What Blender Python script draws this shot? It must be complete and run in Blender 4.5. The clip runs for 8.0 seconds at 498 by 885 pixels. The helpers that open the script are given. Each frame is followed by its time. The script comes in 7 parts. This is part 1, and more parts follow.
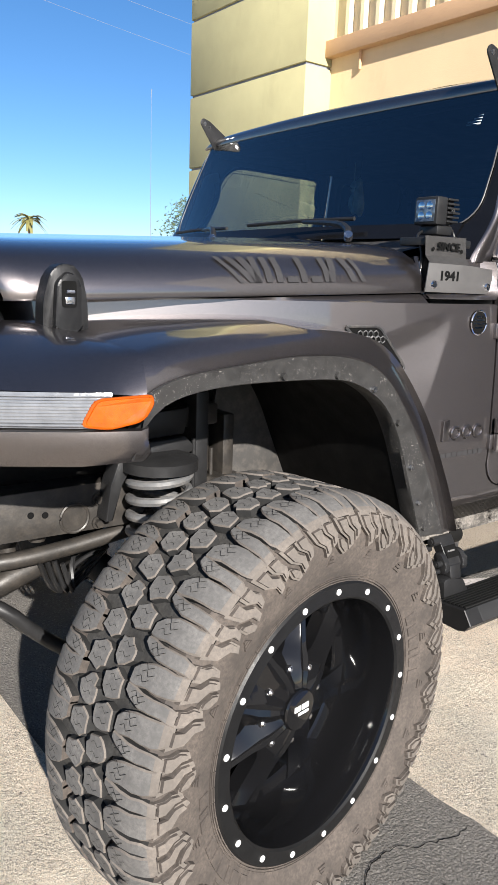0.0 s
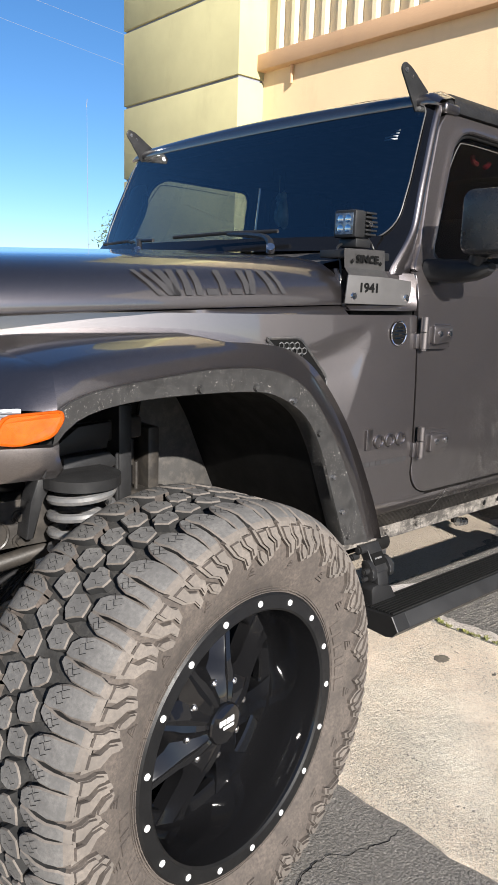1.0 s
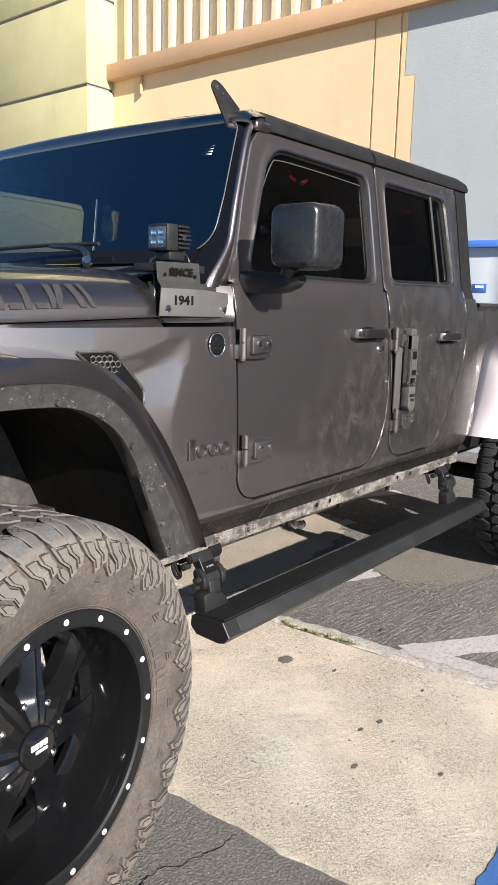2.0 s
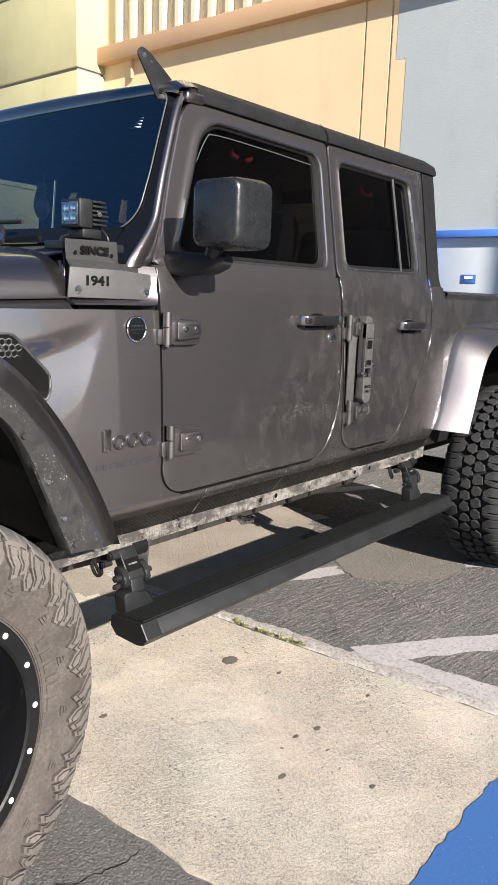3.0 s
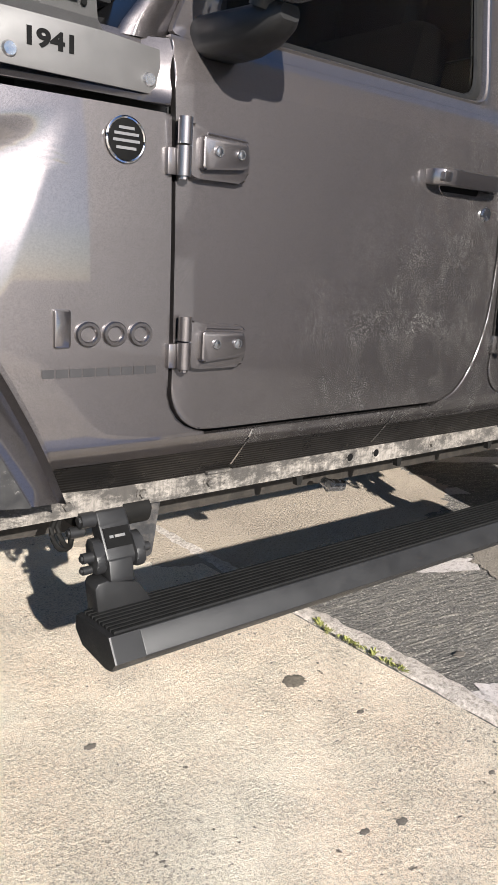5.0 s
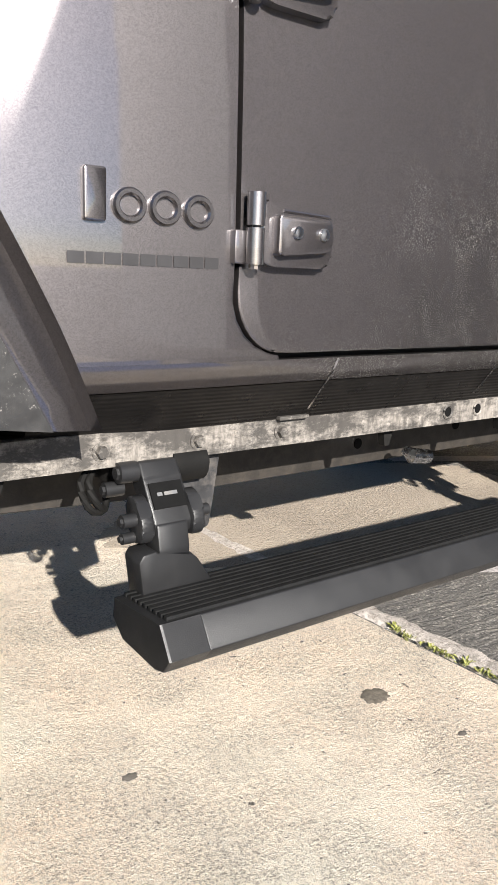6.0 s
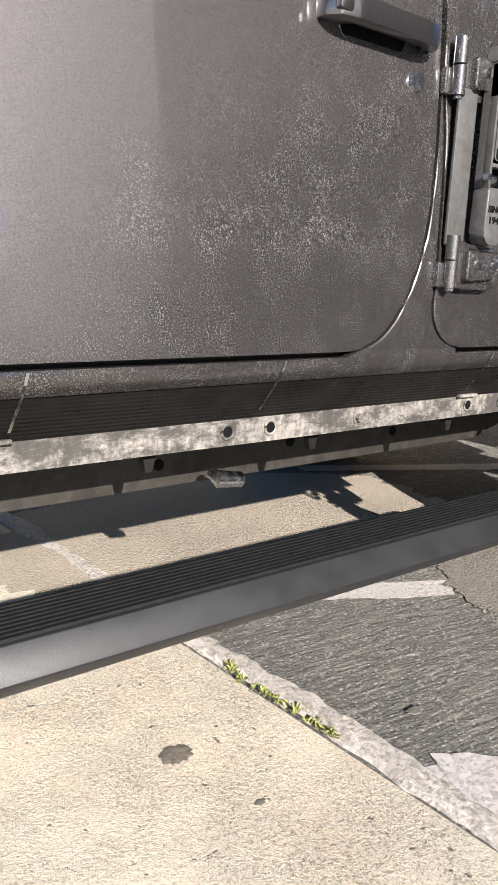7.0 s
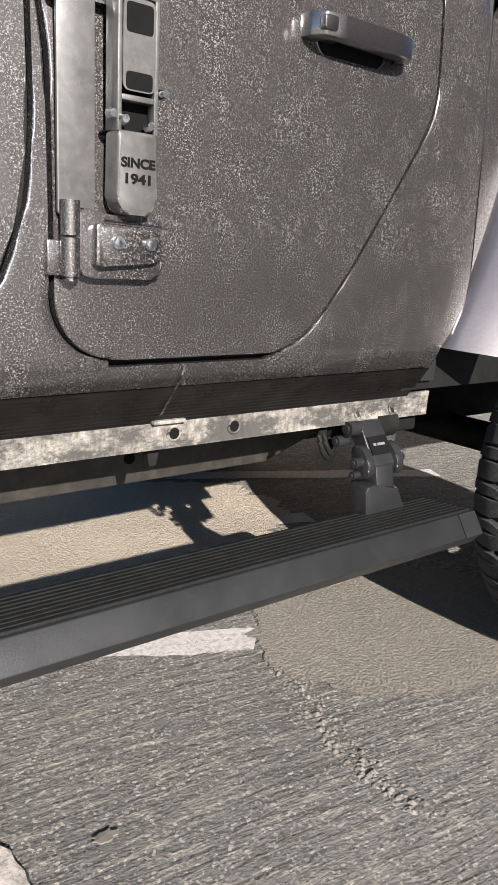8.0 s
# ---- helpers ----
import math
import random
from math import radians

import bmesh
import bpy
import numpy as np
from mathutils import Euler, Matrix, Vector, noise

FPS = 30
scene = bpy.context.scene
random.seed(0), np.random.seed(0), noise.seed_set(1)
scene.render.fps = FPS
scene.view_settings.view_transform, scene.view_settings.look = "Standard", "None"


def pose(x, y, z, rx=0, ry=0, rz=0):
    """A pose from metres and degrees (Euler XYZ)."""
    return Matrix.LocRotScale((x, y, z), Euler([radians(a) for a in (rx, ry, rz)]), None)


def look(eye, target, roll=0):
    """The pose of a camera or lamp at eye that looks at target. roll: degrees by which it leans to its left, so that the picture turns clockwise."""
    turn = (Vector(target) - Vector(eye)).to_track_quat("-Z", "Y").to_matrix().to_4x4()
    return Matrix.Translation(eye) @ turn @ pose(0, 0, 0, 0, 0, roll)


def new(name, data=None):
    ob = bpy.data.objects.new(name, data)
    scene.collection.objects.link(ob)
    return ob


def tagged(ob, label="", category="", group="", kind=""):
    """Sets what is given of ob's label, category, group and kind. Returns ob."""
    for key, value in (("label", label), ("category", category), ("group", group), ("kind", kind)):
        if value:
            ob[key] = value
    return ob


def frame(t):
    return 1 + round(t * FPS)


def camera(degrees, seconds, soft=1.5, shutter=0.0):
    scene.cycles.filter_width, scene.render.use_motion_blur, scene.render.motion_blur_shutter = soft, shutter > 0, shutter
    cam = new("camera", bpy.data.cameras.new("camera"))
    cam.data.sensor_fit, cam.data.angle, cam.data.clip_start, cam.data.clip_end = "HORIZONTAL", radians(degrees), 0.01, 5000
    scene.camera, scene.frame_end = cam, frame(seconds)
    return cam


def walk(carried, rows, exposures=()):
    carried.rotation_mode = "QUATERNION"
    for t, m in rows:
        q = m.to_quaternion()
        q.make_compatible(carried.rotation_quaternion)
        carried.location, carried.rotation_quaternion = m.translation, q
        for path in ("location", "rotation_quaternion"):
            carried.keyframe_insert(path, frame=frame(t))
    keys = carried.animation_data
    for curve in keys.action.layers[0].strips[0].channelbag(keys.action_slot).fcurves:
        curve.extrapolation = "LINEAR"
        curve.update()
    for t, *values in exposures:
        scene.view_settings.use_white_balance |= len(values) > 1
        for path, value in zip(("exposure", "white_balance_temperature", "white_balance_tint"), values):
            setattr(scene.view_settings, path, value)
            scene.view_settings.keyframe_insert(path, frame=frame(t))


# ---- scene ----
cam = camera(36.8, 8.0, 1.1)
PATH = [
    (0, (-0.948, -1.299, 1.391), (0.235, 0.255, 0.96), 2.1),
    (0.5, (-0.946, -1.292, 1.391), (0.259, 0.249, 0.972), 2.0),
    (1, (-0.906, -1.327, 1.398), (0.396, 0.137, 0.998), 1.9),
    (1.5, (-0.848, -1.392, 1.403), (0.585, -0.05, 1.023), 1.5),
    (2, (-0.807, -1.442, 1.411), (0.726, -0.211, 1.044), 1.4),
    (2.2, (-0.799, -1.454, 1.409), (0.754, -0.247, 1.043), 1.3),
    (3.3, (-0.443, -1.562, 1.369), (1.034, -0.277, 0.96), 2.2),
    (3.5, (-0.376, -1.547, 1.341), (1.068, -0.229, 0.916), 2.2),
    (4, (-0.159, -1.399, 1.313), (1.267, -0.074, 0.853), 2.8),
    (4.5, (0.046, -1.261, 1.256), (1.387, 0.139, 0.764), 3.6),
    (5, (0.22, -1.119, 1.139), (1.436, 0.385, 0.63), 3.7),
    (5.2, (0.26, -1.041, 1.066), (1.438, 0.494, 0.558), 3.6),
    (6.3, (0.405, -0.82, 0.9), (1.58, 0.741, 0.47), 2.2),
    (6.5, (0.482, -0.825, 0.914), (1.663, 0.73, 0.482), 2.2),
    (7, (0.779, -0.9, 0.92), (1.983, 0.635, 0.48), 2.6),
    (7.5, (1.116, -0.89, 0.938), (2.33, 0.633, 0.478), 2.7),
    (8, (1.499, -0.919, 0.949), (2.711, 0.596, 0.463), 3.1),
]
EXPOSURES = [(0.0, 1.32, 6350.0, 10.0), (3.5, 1.33, 6350.0, 10.0), (5.0, 1.44, 6350.0, 10.0), (8.0, 1.58, 6350.0, 10.0)]
walk(cam, [(t, look(eye, target, roll)) for t, eye, target, roll in PATH], EXPOSURES)

# ---- world and sun ----
SUN_WAY = Vector((0.30, 1.0, -0.47)).normalized()      # the way the sunlight travels
world = bpy.data.worlds.new("sky")
scene.world = world
world.use_nodes = True
wn = world.node_tree.nodes
sky = wn.new("ShaderNodeTexSky")
sky.sky_type = "NISHITA"
sky.sun_disc = False
sky.sun_elevation = math.asin(-SUN_WAY.z)
sky.sun_rotation = math.atan2(-SUN_WAY.x, -SUN_WAY.y)
sky.air_density, sky.dust_density, sky.ozone_density, sky.altitude = 0.9, 1.7, 3.0, 1700
wn["Background"].inputs["Strength"].default_value = 0.062
vivid = wn.new("ShaderNodeHueSaturation")
vivid.inputs["Saturation"].default_value = 1.18
world.node_tree.links.new(sky.outputs[0], vivid.inputs["Color"])
world.node_tree.links.new(vivid.outputs[0], wn["Background"].inputs["Color"])
sun_data = bpy.data.lights.new("sun", "SUN")
sun_data.energy, sun_data.angle, sun_data.color = 5.6, radians(0.53), (1.0, 0.94, 0.86)
sun = new("sun", sun_data)
sun.matrix_world = look((0, 0, 12), tuple(Vector((0, 0, 12)) + SUN_WAY))


# ---- materials ----
def srgb(r, g, b):
    return tuple(((c / 255) / 12.92 if c < 10 else (((c / 255) + 0.055) / 1.055) ** 2.4) for c in (r, g, b)) + (1.0,)


class Nodes:
    """A node material that is written step by step."""

    def __init__(self, name):
        self.mat = bpy.data.materials.new(name)
        self.mat.use_nodes = True
        self.tree = self.mat.node_tree
        self.bsdf = self.tree.nodes["Principled BSDF"]
        self.out = self.tree.nodes["Material Output"]
        self.coord = self.tree.nodes.new("ShaderNodeTexCoord").outputs["Object"]

    def node(self, kind, **put):
        n = self.tree.nodes.new(kind)
        for k, v in put.items():
            n.inputs[k].default_value = v
        return n

    def link(self, a, b):
        self.tree.links.new(a, b)

    def noise(self, scale, detail=4.0, rough=0.55, stretch=None):
        n = self.node("ShaderNodeTexNoise", Scale=scale, Detail=detail, Roughness=rough)
        self.link(self.coord if stretch is None else self.stretched(stretch), n.inputs["Vector"])
        return n.outputs["Fac"]

    def stretched(self, s, shift=(0, 0, 0), turn=(0, 0, 0)):
        m = self.node("ShaderNodeMapping", Scale=s, Location=shift, Rotation=turn)
        self.link(self.coord, m.inputs["Vector"])
        return m.outputs[0]

    def voronoi(self, scale, feature="F1", stretch=None):
        n = self.node("ShaderNodeTexVoronoi", Scale=scale)
        n.feature = feature
        self.link(self.coord if stretch is None else self.stretched(stretch), n.inputs["Vector"])
        return n.outputs["Distance"]

    def cells(self, scale):
        """A random grey for each cell of a grain pattern."""
        n = self.node("ShaderNodeTexVoronoi", Scale=scale)
        self.link(self.coord, n.inputs["Vector"])
        sep = self.tree.nodes.new("ShaderNodeSeparateColor")
        self.link(n.outputs["Color"], sep.inputs[0])
        return sep.outputs[0]

    def ramp(self, fac, a, b, ca=(0, 0, 0, 1), cb=(1, 1, 1, 1)):
        n = self.tree.nodes.new("ShaderNodeValToRGB")
        e = n.color_ramp.elements
        e[0].position, e[1].position, e[0].color, e[1].color = a, b, ca, cb
        self.link(fac, n.inputs["Fac"])
        return n.outputs["Color"]

    def mix(self, fac, a, b, mode="MIX"):
        n = self.tree.nodes.new("ShaderNodeMix")
        n.data_type, n.blend_type = "RGBA", mode
        for src, i in ((fac, 0), (a, 6), (b, 7)):
            if isinstance(src, (int, float)):
                n.inputs[i].default_value = src
            elif isinstance(src, tuple):
                n.inputs[i].default_value = src
            else:
                self.link(src, n.inputs[i])
        return n.outputs[2]

    def math(self, op, a, b=0.0):
        n = self.tree.nodes.new("ShaderNodeMath")
        n.operation = op
        for src, i in ((a, 0), (b, 1)):
            if isinstance(src, (int, float)):
                n.inputs[i].default_value = src
            else:
                self.link(src, n.inputs[i])
        return n.outputs[0]

    def bump(self, height, strength, distance=0.002, under=None):
        n = self.node("ShaderNodeBump", Strength=strength, Distance=distance)
        self.link(height, n.inputs["Height"])
        if under is not None:
            self.link(under, n.inputs["Normal"])
        self.link(n.outputs[0], self.bsdf.inputs["Normal"])
        return n.outputs[0]

    def put(self, **vals):
        for k, v in vals.items():
            k = k.replace("_", " ")
            if isinstance(v, (int, float, tuple)):
                self.bsdf.inputs[k].default_value = v
            else:
                self.link(v, self.bsdf.inputs[k])
        return self.mat


def plain(name, base, rough=0.5, metal=0.0, var=0.15, vscale=9.0, bump=0.15, bscale=260.0, spec=0.5, dirt=0.0, dirt_col=(0.30, 0.26, 0.22, 1)):
    """A surface of one base colour with broad stains, fine grain, and dust of an uneven shape."""
    n = Nodes(name)
    lo, hi = tuple(c * (1 - var) for c in base) + (1,), tuple(min(1, c * (1 + var)) for c in base) + (1,)
    col = n.ramp(n.noise(vscale, 6, 0.6), 0.3, 0.7, lo, hi)
    if dirt:
        col = n.mix(n.math("MULTIPLY", n.ramp(n.noise(vscale * 3.1, 8, 0.7), 0.45, 0.75), dirt), col, dirt_col)
    r = n.ramp(n.noise(vscale * 2.3, 5, 0.6), 0.3, 0.75, (max(0, rough - 0.1),) * 3 + (1,), (min(1, rough + 0.12),) * 3 + (1,))
    n.bump(n.noise(bscale, 3, 0.6), bump, 0.001)
    n.put(Base_Color=col, Roughness=r, Metallic=metal)
    n.bsdf.inputs["Specular IOR Level"].default_value = spec
    return n.mat


def make_paint(name="grey_metallic_paint", splash=1.0, gloss=0.46):
    """Granite-grey metallic car paint under clear coat, with dried mud specks on the lower doors."""
    n = Nodes(name)
    flake = n.cells(1300)
    col = n.mix(n.ramp(flake, 0.15, 0.95, (1, 1, 1, 1), (0, 0, 0, 1)), (0.073, 0.065, 0.065, 1), (0.130, 0.117, 0.117, 1))
    sep = n.tree.nodes.new("ShaderNodeSeparateXYZ")
    n.link(n.coord, sep.inputs[0])
    # dried splash: a field that grows backwards and downwards over the doors
    back = n.math("SUBTRACT", n.math("SUBTRACT", sep.outputs["X"], 0.95), n.math("MULTIPLY", n.math("SUBTRACT", sep.outputs["Z"], 0.85), 1.05))
    reach = n.math("ADD", back, n.math("MULTIPLY", n.math("SUBTRACT", n.noise(3.6, 8, 0.70), 0.5), 0.75))
    field = n.math("MULTIPLY", n.ramp(reach, -0.10, 0.40), splash)
    swirl = n.node("ShaderNodeTexNoise", Scale=13.0, Detail=8.0, Roughness=0.80, Distortion=0.35)
    n.link(n.stretched((1.0, 1.0, 0.62), (0, 0, 0), (0, radians(24), 0)), swirl.inputs["Vector"])
    streak = n.ramp(swirl.outputs["Fac"], 0.40, 0.58)
    film = n.math("MULTIPLY", field, n.math("ADD", n.math("MULTIPLY", streak, 0.25), 0.75))
    drops = n.math("MAXIMUM", n.ramp(n.noise(430, 3, 0.7), 0.55, 0.62), n.math("MULTIPLY", n.ramp(n.noise(230, 4, 0.8), 0.57, 0.63), 0.7))
    speck = n.math("MULTIPLY", drops, n.math("ADD", n.math("MULTIPLY", n.ramp(swirl.outputs["Fac"], 0.44, 0.60), 0.6), 0.4))
    stray = n.math("MULTIPLY", n.ramp(n.noise(150, 2, 0.6), 0.72, 0.75), n.math("MULTIPLY", n.ramp(n.noise(6, 4, 0.6), 0.5, 0.7), 0.5 * min(splash, 1.0)))
    mud = n.math("MINIMUM", n.math("ADD", n.math("MULTIPLY", n.math("MULTIPLY", film, speck), 0.85), stray), 1.0)
    haze = n.math("MULTIPLY", n.ramp(n.noise(5.0, 5, 0.65), 0.40, 0.80), 0.10)
    dust = n.math("MINIMUM", n.math("ADD", film, haze), 1.0)
    coated = n.mix(n.math("MULTIPLY", film, 0.86), col, (0.024, 0.021, 0.020, 1))
    n.put(Base_Color=n.mix(mud, coated, (0.27, 0.257, 0.245, 1)), Metallic=n.math("SUBTRACT", 0.94, n.math("MULTIPLY", mud, 0.8)),
          Roughness=n.math("ADD", gloss, n.math("MULTIPLY", dust, 0.10)))
    n.bsdf.inputs["Coat Weight"].default_value = 1.0
    n.bsdf.inputs["Coat IOR"].default_value = 1.85
    n.link(n.math("ADD", 0.035, n.math("MULTIPLY", dust, 0.14)), n.bsdf.inputs["Coat Roughness"])
    n.bump(n.math("ADD", n.math("MULTIPLY", flake, 0.03), n.math("ADD", n.math("MULTIPLY", mud, 1.6), n.math("MULTIPLY", film, n.math("MULTIPLY", n.noise(420, 3, 0.7), 0.9)))), 0.20, 0.0009)
    return n.mat


def make_rubber(name, base=(0.050, 0.046, 0.043), dust_col=(0.30, 0.255, 0.22, 1), dust=0.75):
    n = Nodes(name)
    d = n.math("MULTIPLY", n.ramp(n.noise(16, 8, 0.65), 0.30, 0.72), dust)
    fine = n.ramp(n.noise(140, 6, 0.7), 0.3, 0.8)
    n.put(Base_Color=n.mix(n.math("MULTIPLY", d, fine), base + (1,), dust_col), Roughness=0.82, Metallic=0.0)
    n.bsdf.inputs["Specular IOR Level"].default_value = 0.3
    n.bump(n.noise(420, 4, 0.7), 0.25, 0.001)
    return n.mat


def make_asphalt(name="worn_asphalt", lo=(0.100, 0.093, 0.086, 1), hi=(0.180, 0.166, 0.148, 1), grooved=1.0):
    n = Nodes(name)
    broad = n.noise(1.3, 6, 0.6)
    wave = n.node("ShaderNodeTexNoise", Scale=24.0, Detail=6.0, Roughness=0.66)
    squeeze = n.node("ShaderNodeMapping", Scale=(0.42, 2.5, 1.0))
    n.link(n.stretched((1, 1, 1), (0, 0, 0), (0, 0, radians(8))), squeeze.inputs["Vector"])
    n.link(squeeze.outputs[0], wave.inputs["Vector"])
    groove = wave.outputs["Fac"]
    stones = n.voronoi(120)
    fine = n.noise(210, 4, 0.75)
    # coarse grooves only behind the gutter; plain fine asphalt in front of it
    sep = n.tree.nodes.new("ShaderNodeSeparateXYZ")
    n.link(n.coord, sep.inputs[0])
    behind = n.math("MULTIPLY", n.ramp(n.math("DIVIDE", sep.outputs["X"], 3.0), 0.30, 0.45), grooved)
    col = n.mix(n.ramp(broad, 0.3, 0.75), lo, hi)
    col = n.mix(n.math("MULTIPLY", n.math("MULTIPLY", n.ramp(groove, 0.53, 0.66), 0.55), behind), col, (0.34, 0.31, 0.26, 1))
    col = n.mix(n.math("MULTIPLY", n.math("MULTIPLY", n.ramp(groove, 0.34, 0.46, (1, 1, 1, 1), (0, 0, 0, 1)), 0.5), behind), col, (0.060, 0.057, 0.054, 1))
    coarse = n.math("ADD", 0.45, n.math("MULTIPLY", behind, 0.55))
    col = n.mix(n.math("MULTIPLY", n.math("MULTIPLY", n.ramp(stones, 0.10, 0.34, (1, 1, 1, 1), (0, 0, 0, 1)), n.ramp(fine, 0.45, 0.62)), coarse), col, (0.36, 0.335, 0.30, 1))
    col = n.mix(n.math("MULTIPLY", n.ramp(fine, 0.30, 0.42, (1, 1, 1, 1), (0, 0, 0, 1)), 0.6), col, (0.035, 0.034, 0.033, 1))
    chip = n.cells(170)
    col = n.mix(n.math("MULTIPLY", n.ramp(chip, 0.88, 0.91), n.math("MULTIPLY", coarse, 0.55)), col, (0.40, 0.37, 0.33, 1))
    col = n.mix(n.math("MULTIPLY", n.ramp(chip, 0.12, 0.15, (1, 1, 1, 1), (0, 0, 0, 1)), n.math("MULTIPLY", coarse, 0.5)), col, (0.035, 0.034, 0.033, 1))
    n.put(Base_Color=col, Roughness=0.9)
    n.bump(n.math("ADD", n.math("MULTIPLY", stones, -0.5), n.math("ADD", n.math("MULTIPLY", n.math("MULTIPLY", groove, 2.8), behind), n.math("MULTIPLY", fine, 0.8))), 1.0, 0.011)
    return n.mat


def make_concrete(name="weathered_concrete"):
    n = Nodes(name)
    broad, mid, grain, grit = n.noise(1.5, 6, 0.62), n.noise(9, 6, 0.7), n.noise(120, 5, 0.8), n.noise(330, 3, 0.7)
    col = n.mix(n.ramp(broad, 0.32, 0.68), (0.93, 0.735, 0.56, 1), (0.86, 0.775, 0.635, 1))
    col = n.mix(n.math("MULTIPLY", n.ramp(mid, 0.48, 0.75), 0.22), col, (0.42, 0.37, 0.30, 1))
    # worn fields where the skin is gone and the coarse grain shows
    worn = n.ramp(n.noise(1.9, 8, 0.75), 0.42, 0.60)
    col = n.mix(n.math("MULTIPLY", worn, 0.22), col, (0.52, 0.49, 0.42, 1))
    some = n.math("ADD", n.math("MULTIPLY", worn, 0.72), 0.28)
    col = n.mix(n.math("MULTIPLY", n.math("MULTIPLY", n.ramp(grain, 0.54, 0.60), some), 0.72), col, (0.20, 0.17, 0.135, 1))
    fleck = n.cells(300)
    col = n.mix(n.math("MULTIPLY", n.ramp(fleck, 0.80, 0.84), n.math("ADD", n.math("MULTIPLY", worn, 0.35), 0.25)), col, (0.30, 0.255, 0.205, 1))
    col = n.mix(n.math("MULTIPLY", n.ramp(fleck, 0.16, 0.20, (1, 1, 1, 1), (0, 0, 0, 1)), 0.45), col, (0.90, 0.85, 0.74, 1))
    col = n.mix(n.math("MULTIPLY", n.ramp(grit, 0.56, 0.62), 0.45), col, (0.24, 0.205, 0.165, 1))
    col = n.mix(n.math("MULTIPLY", n.ramp(grain, 0.30, 0.44, (1, 1, 1, 1), (0, 0, 0, 1)), 0.7), col, (0.86, 0.79, 0.68, 1))
    holes = n.math("MULTIPLY", n.ramp(n.voronoi(95), 0.10, 0.17, (1, 1, 1, 1), (0, 0, 0, 1)), n.ramp(n.noise(41, 3, 0.6), 0.52, 0.60))
    pit = n.math("MAXIMUM", n.ramp(n.noise(34, 4, 0.6), 0.67, 0.71), holes)
    col = n.mix(n.math("MULTIPLY", pit, 0.85), col, (0.11, 0.095, 0.078, 1))
    n.put(Base_Color=col, Roughness=0.9)
    rough = n.math("MULTIPLY", grain, n.math("ADD", n.math("MULTIPLY", worn, 2.0), 0.8))
    n.bump(n.math("SUBTRACT", n.math("ADD", rough, n.math("MULTIPLY", grit, 0.8)), n.math("MULTIPLY", pit, 1.6)), 1.0, 0.016)
    return n.mat


def make_road_paint(name, base, worn, lo=0.36, hi=0.58, deep=0.003):
    n = Nodes(name)
    chips = n.ramp(n.noise(70, 8, 0.85), lo, hi)
    fine = n.noise(220, 4, 0.7)
    col = n.mix(n.math("MULTIPLY", n.ramp(fine, 0.4, 0.75), 0.3), base + (1,), tuple(c * 0.6 for c in base) + (1,))
    n.put(Base_Color=n.mix(chips, worn + (1,), col), Roughness=0.8)
    n.bump(n.math("ADD", n.math("MULTIPLY", chips, 1.0), fine), 0.7, deep)
    return n.mat


def make_stucco(name, base, var=0.12):
    n = Nodes(name)
    lo, hi = tuple(c * (1 - var) for c in base) + (1,), tuple(min(1, c * (1 + var * 0.6)) for c in base) + (1,)
    col = n.ramp(n.noise(1.1, 7, 0.6), 0.3, 0.7, lo, hi)
    stain = n.math("MULTIPLY", n.ramp(n.noise(2.4, 7, 0.7, (1, 1, 0.35)), 0.55, 0.8), 0.35)
    n.put(Base_Color=n.mix(stain, col, tuple(c * 0.6 for c in base) + (1,)), Roughness=0.92)
    n.bump(n.noise(60, 5, 0.7), 0.35, 0.006)
    return n.mat


def make_glass(name, tint, gloss_rough=0.01, ior=1.52):
    """A thin tinted pane: clear see-through with mirror gloss by its angle."""
    n = Nodes(name)
    clear = n.tree.nodes.new("ShaderNodeBsdfTransparent")
    clear.inputs[0].default_value = tint + (1,)
    gloss = n.tree.nodes.new("ShaderNodeBsdfGlossy")
    gloss.inputs["Roughness"].default_value = gloss_rough
    fres = n.node("ShaderNodeFresnel", IOR=ior)
    blend = n.tree.nodes.new("ShaderNodeMixShader")
    n.link(fres.outputs[0], blend.inputs[0])
    n.link(clear.outputs[0], blend.inputs[1])
    n.link(gloss.outputs[0], blend.inputs[2])
    n.link(blend.outputs[0], n.out.inputs["Surface"])
    n.tree.nodes.remove(n.bsdf)
    return n.mat


PAINT = make_paint()
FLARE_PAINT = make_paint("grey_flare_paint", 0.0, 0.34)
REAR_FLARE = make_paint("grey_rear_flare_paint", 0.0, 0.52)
DARK_PLASTIC = plain("black_textured_plastic", (0.022, 0.022, 0.023), 0.5, 0, 0.2, 14, 0.5, 900, 0.5, 0.25)
def make_lip():
    """Black moulded plastic with clusters of white scuff specks."""
    n = Nodes("scuffed_black_lip")
    col = n.ramp(n.noise(30, 6, 0.6), 0.3, 0.7, (0.017, 0.0165, 0.016, 1), (0.032, 0.031, 0.030, 1))
    speck = n.math("MULTIPLY", n.ramp(n.noise(210, 4, 0.8), 0.60, 0.65), n.ramp(n.noise(7, 4, 0.7), 0.46, 0.66))
    n.put(Base_Color=n.mix(speck, col, (0.50, 0.47, 0.44, 1)), Roughness=n.ramp(n.noise(60, 5), 0.3, 0.7, (0.34, 0.34, 0.34, 1), (0.5, 0.5, 0.5, 1)))
    n.bump(n.noise(800, 3, 0.6), 0.3, 0.001)
    return n.mat


FLARE_LIP = make_lip()


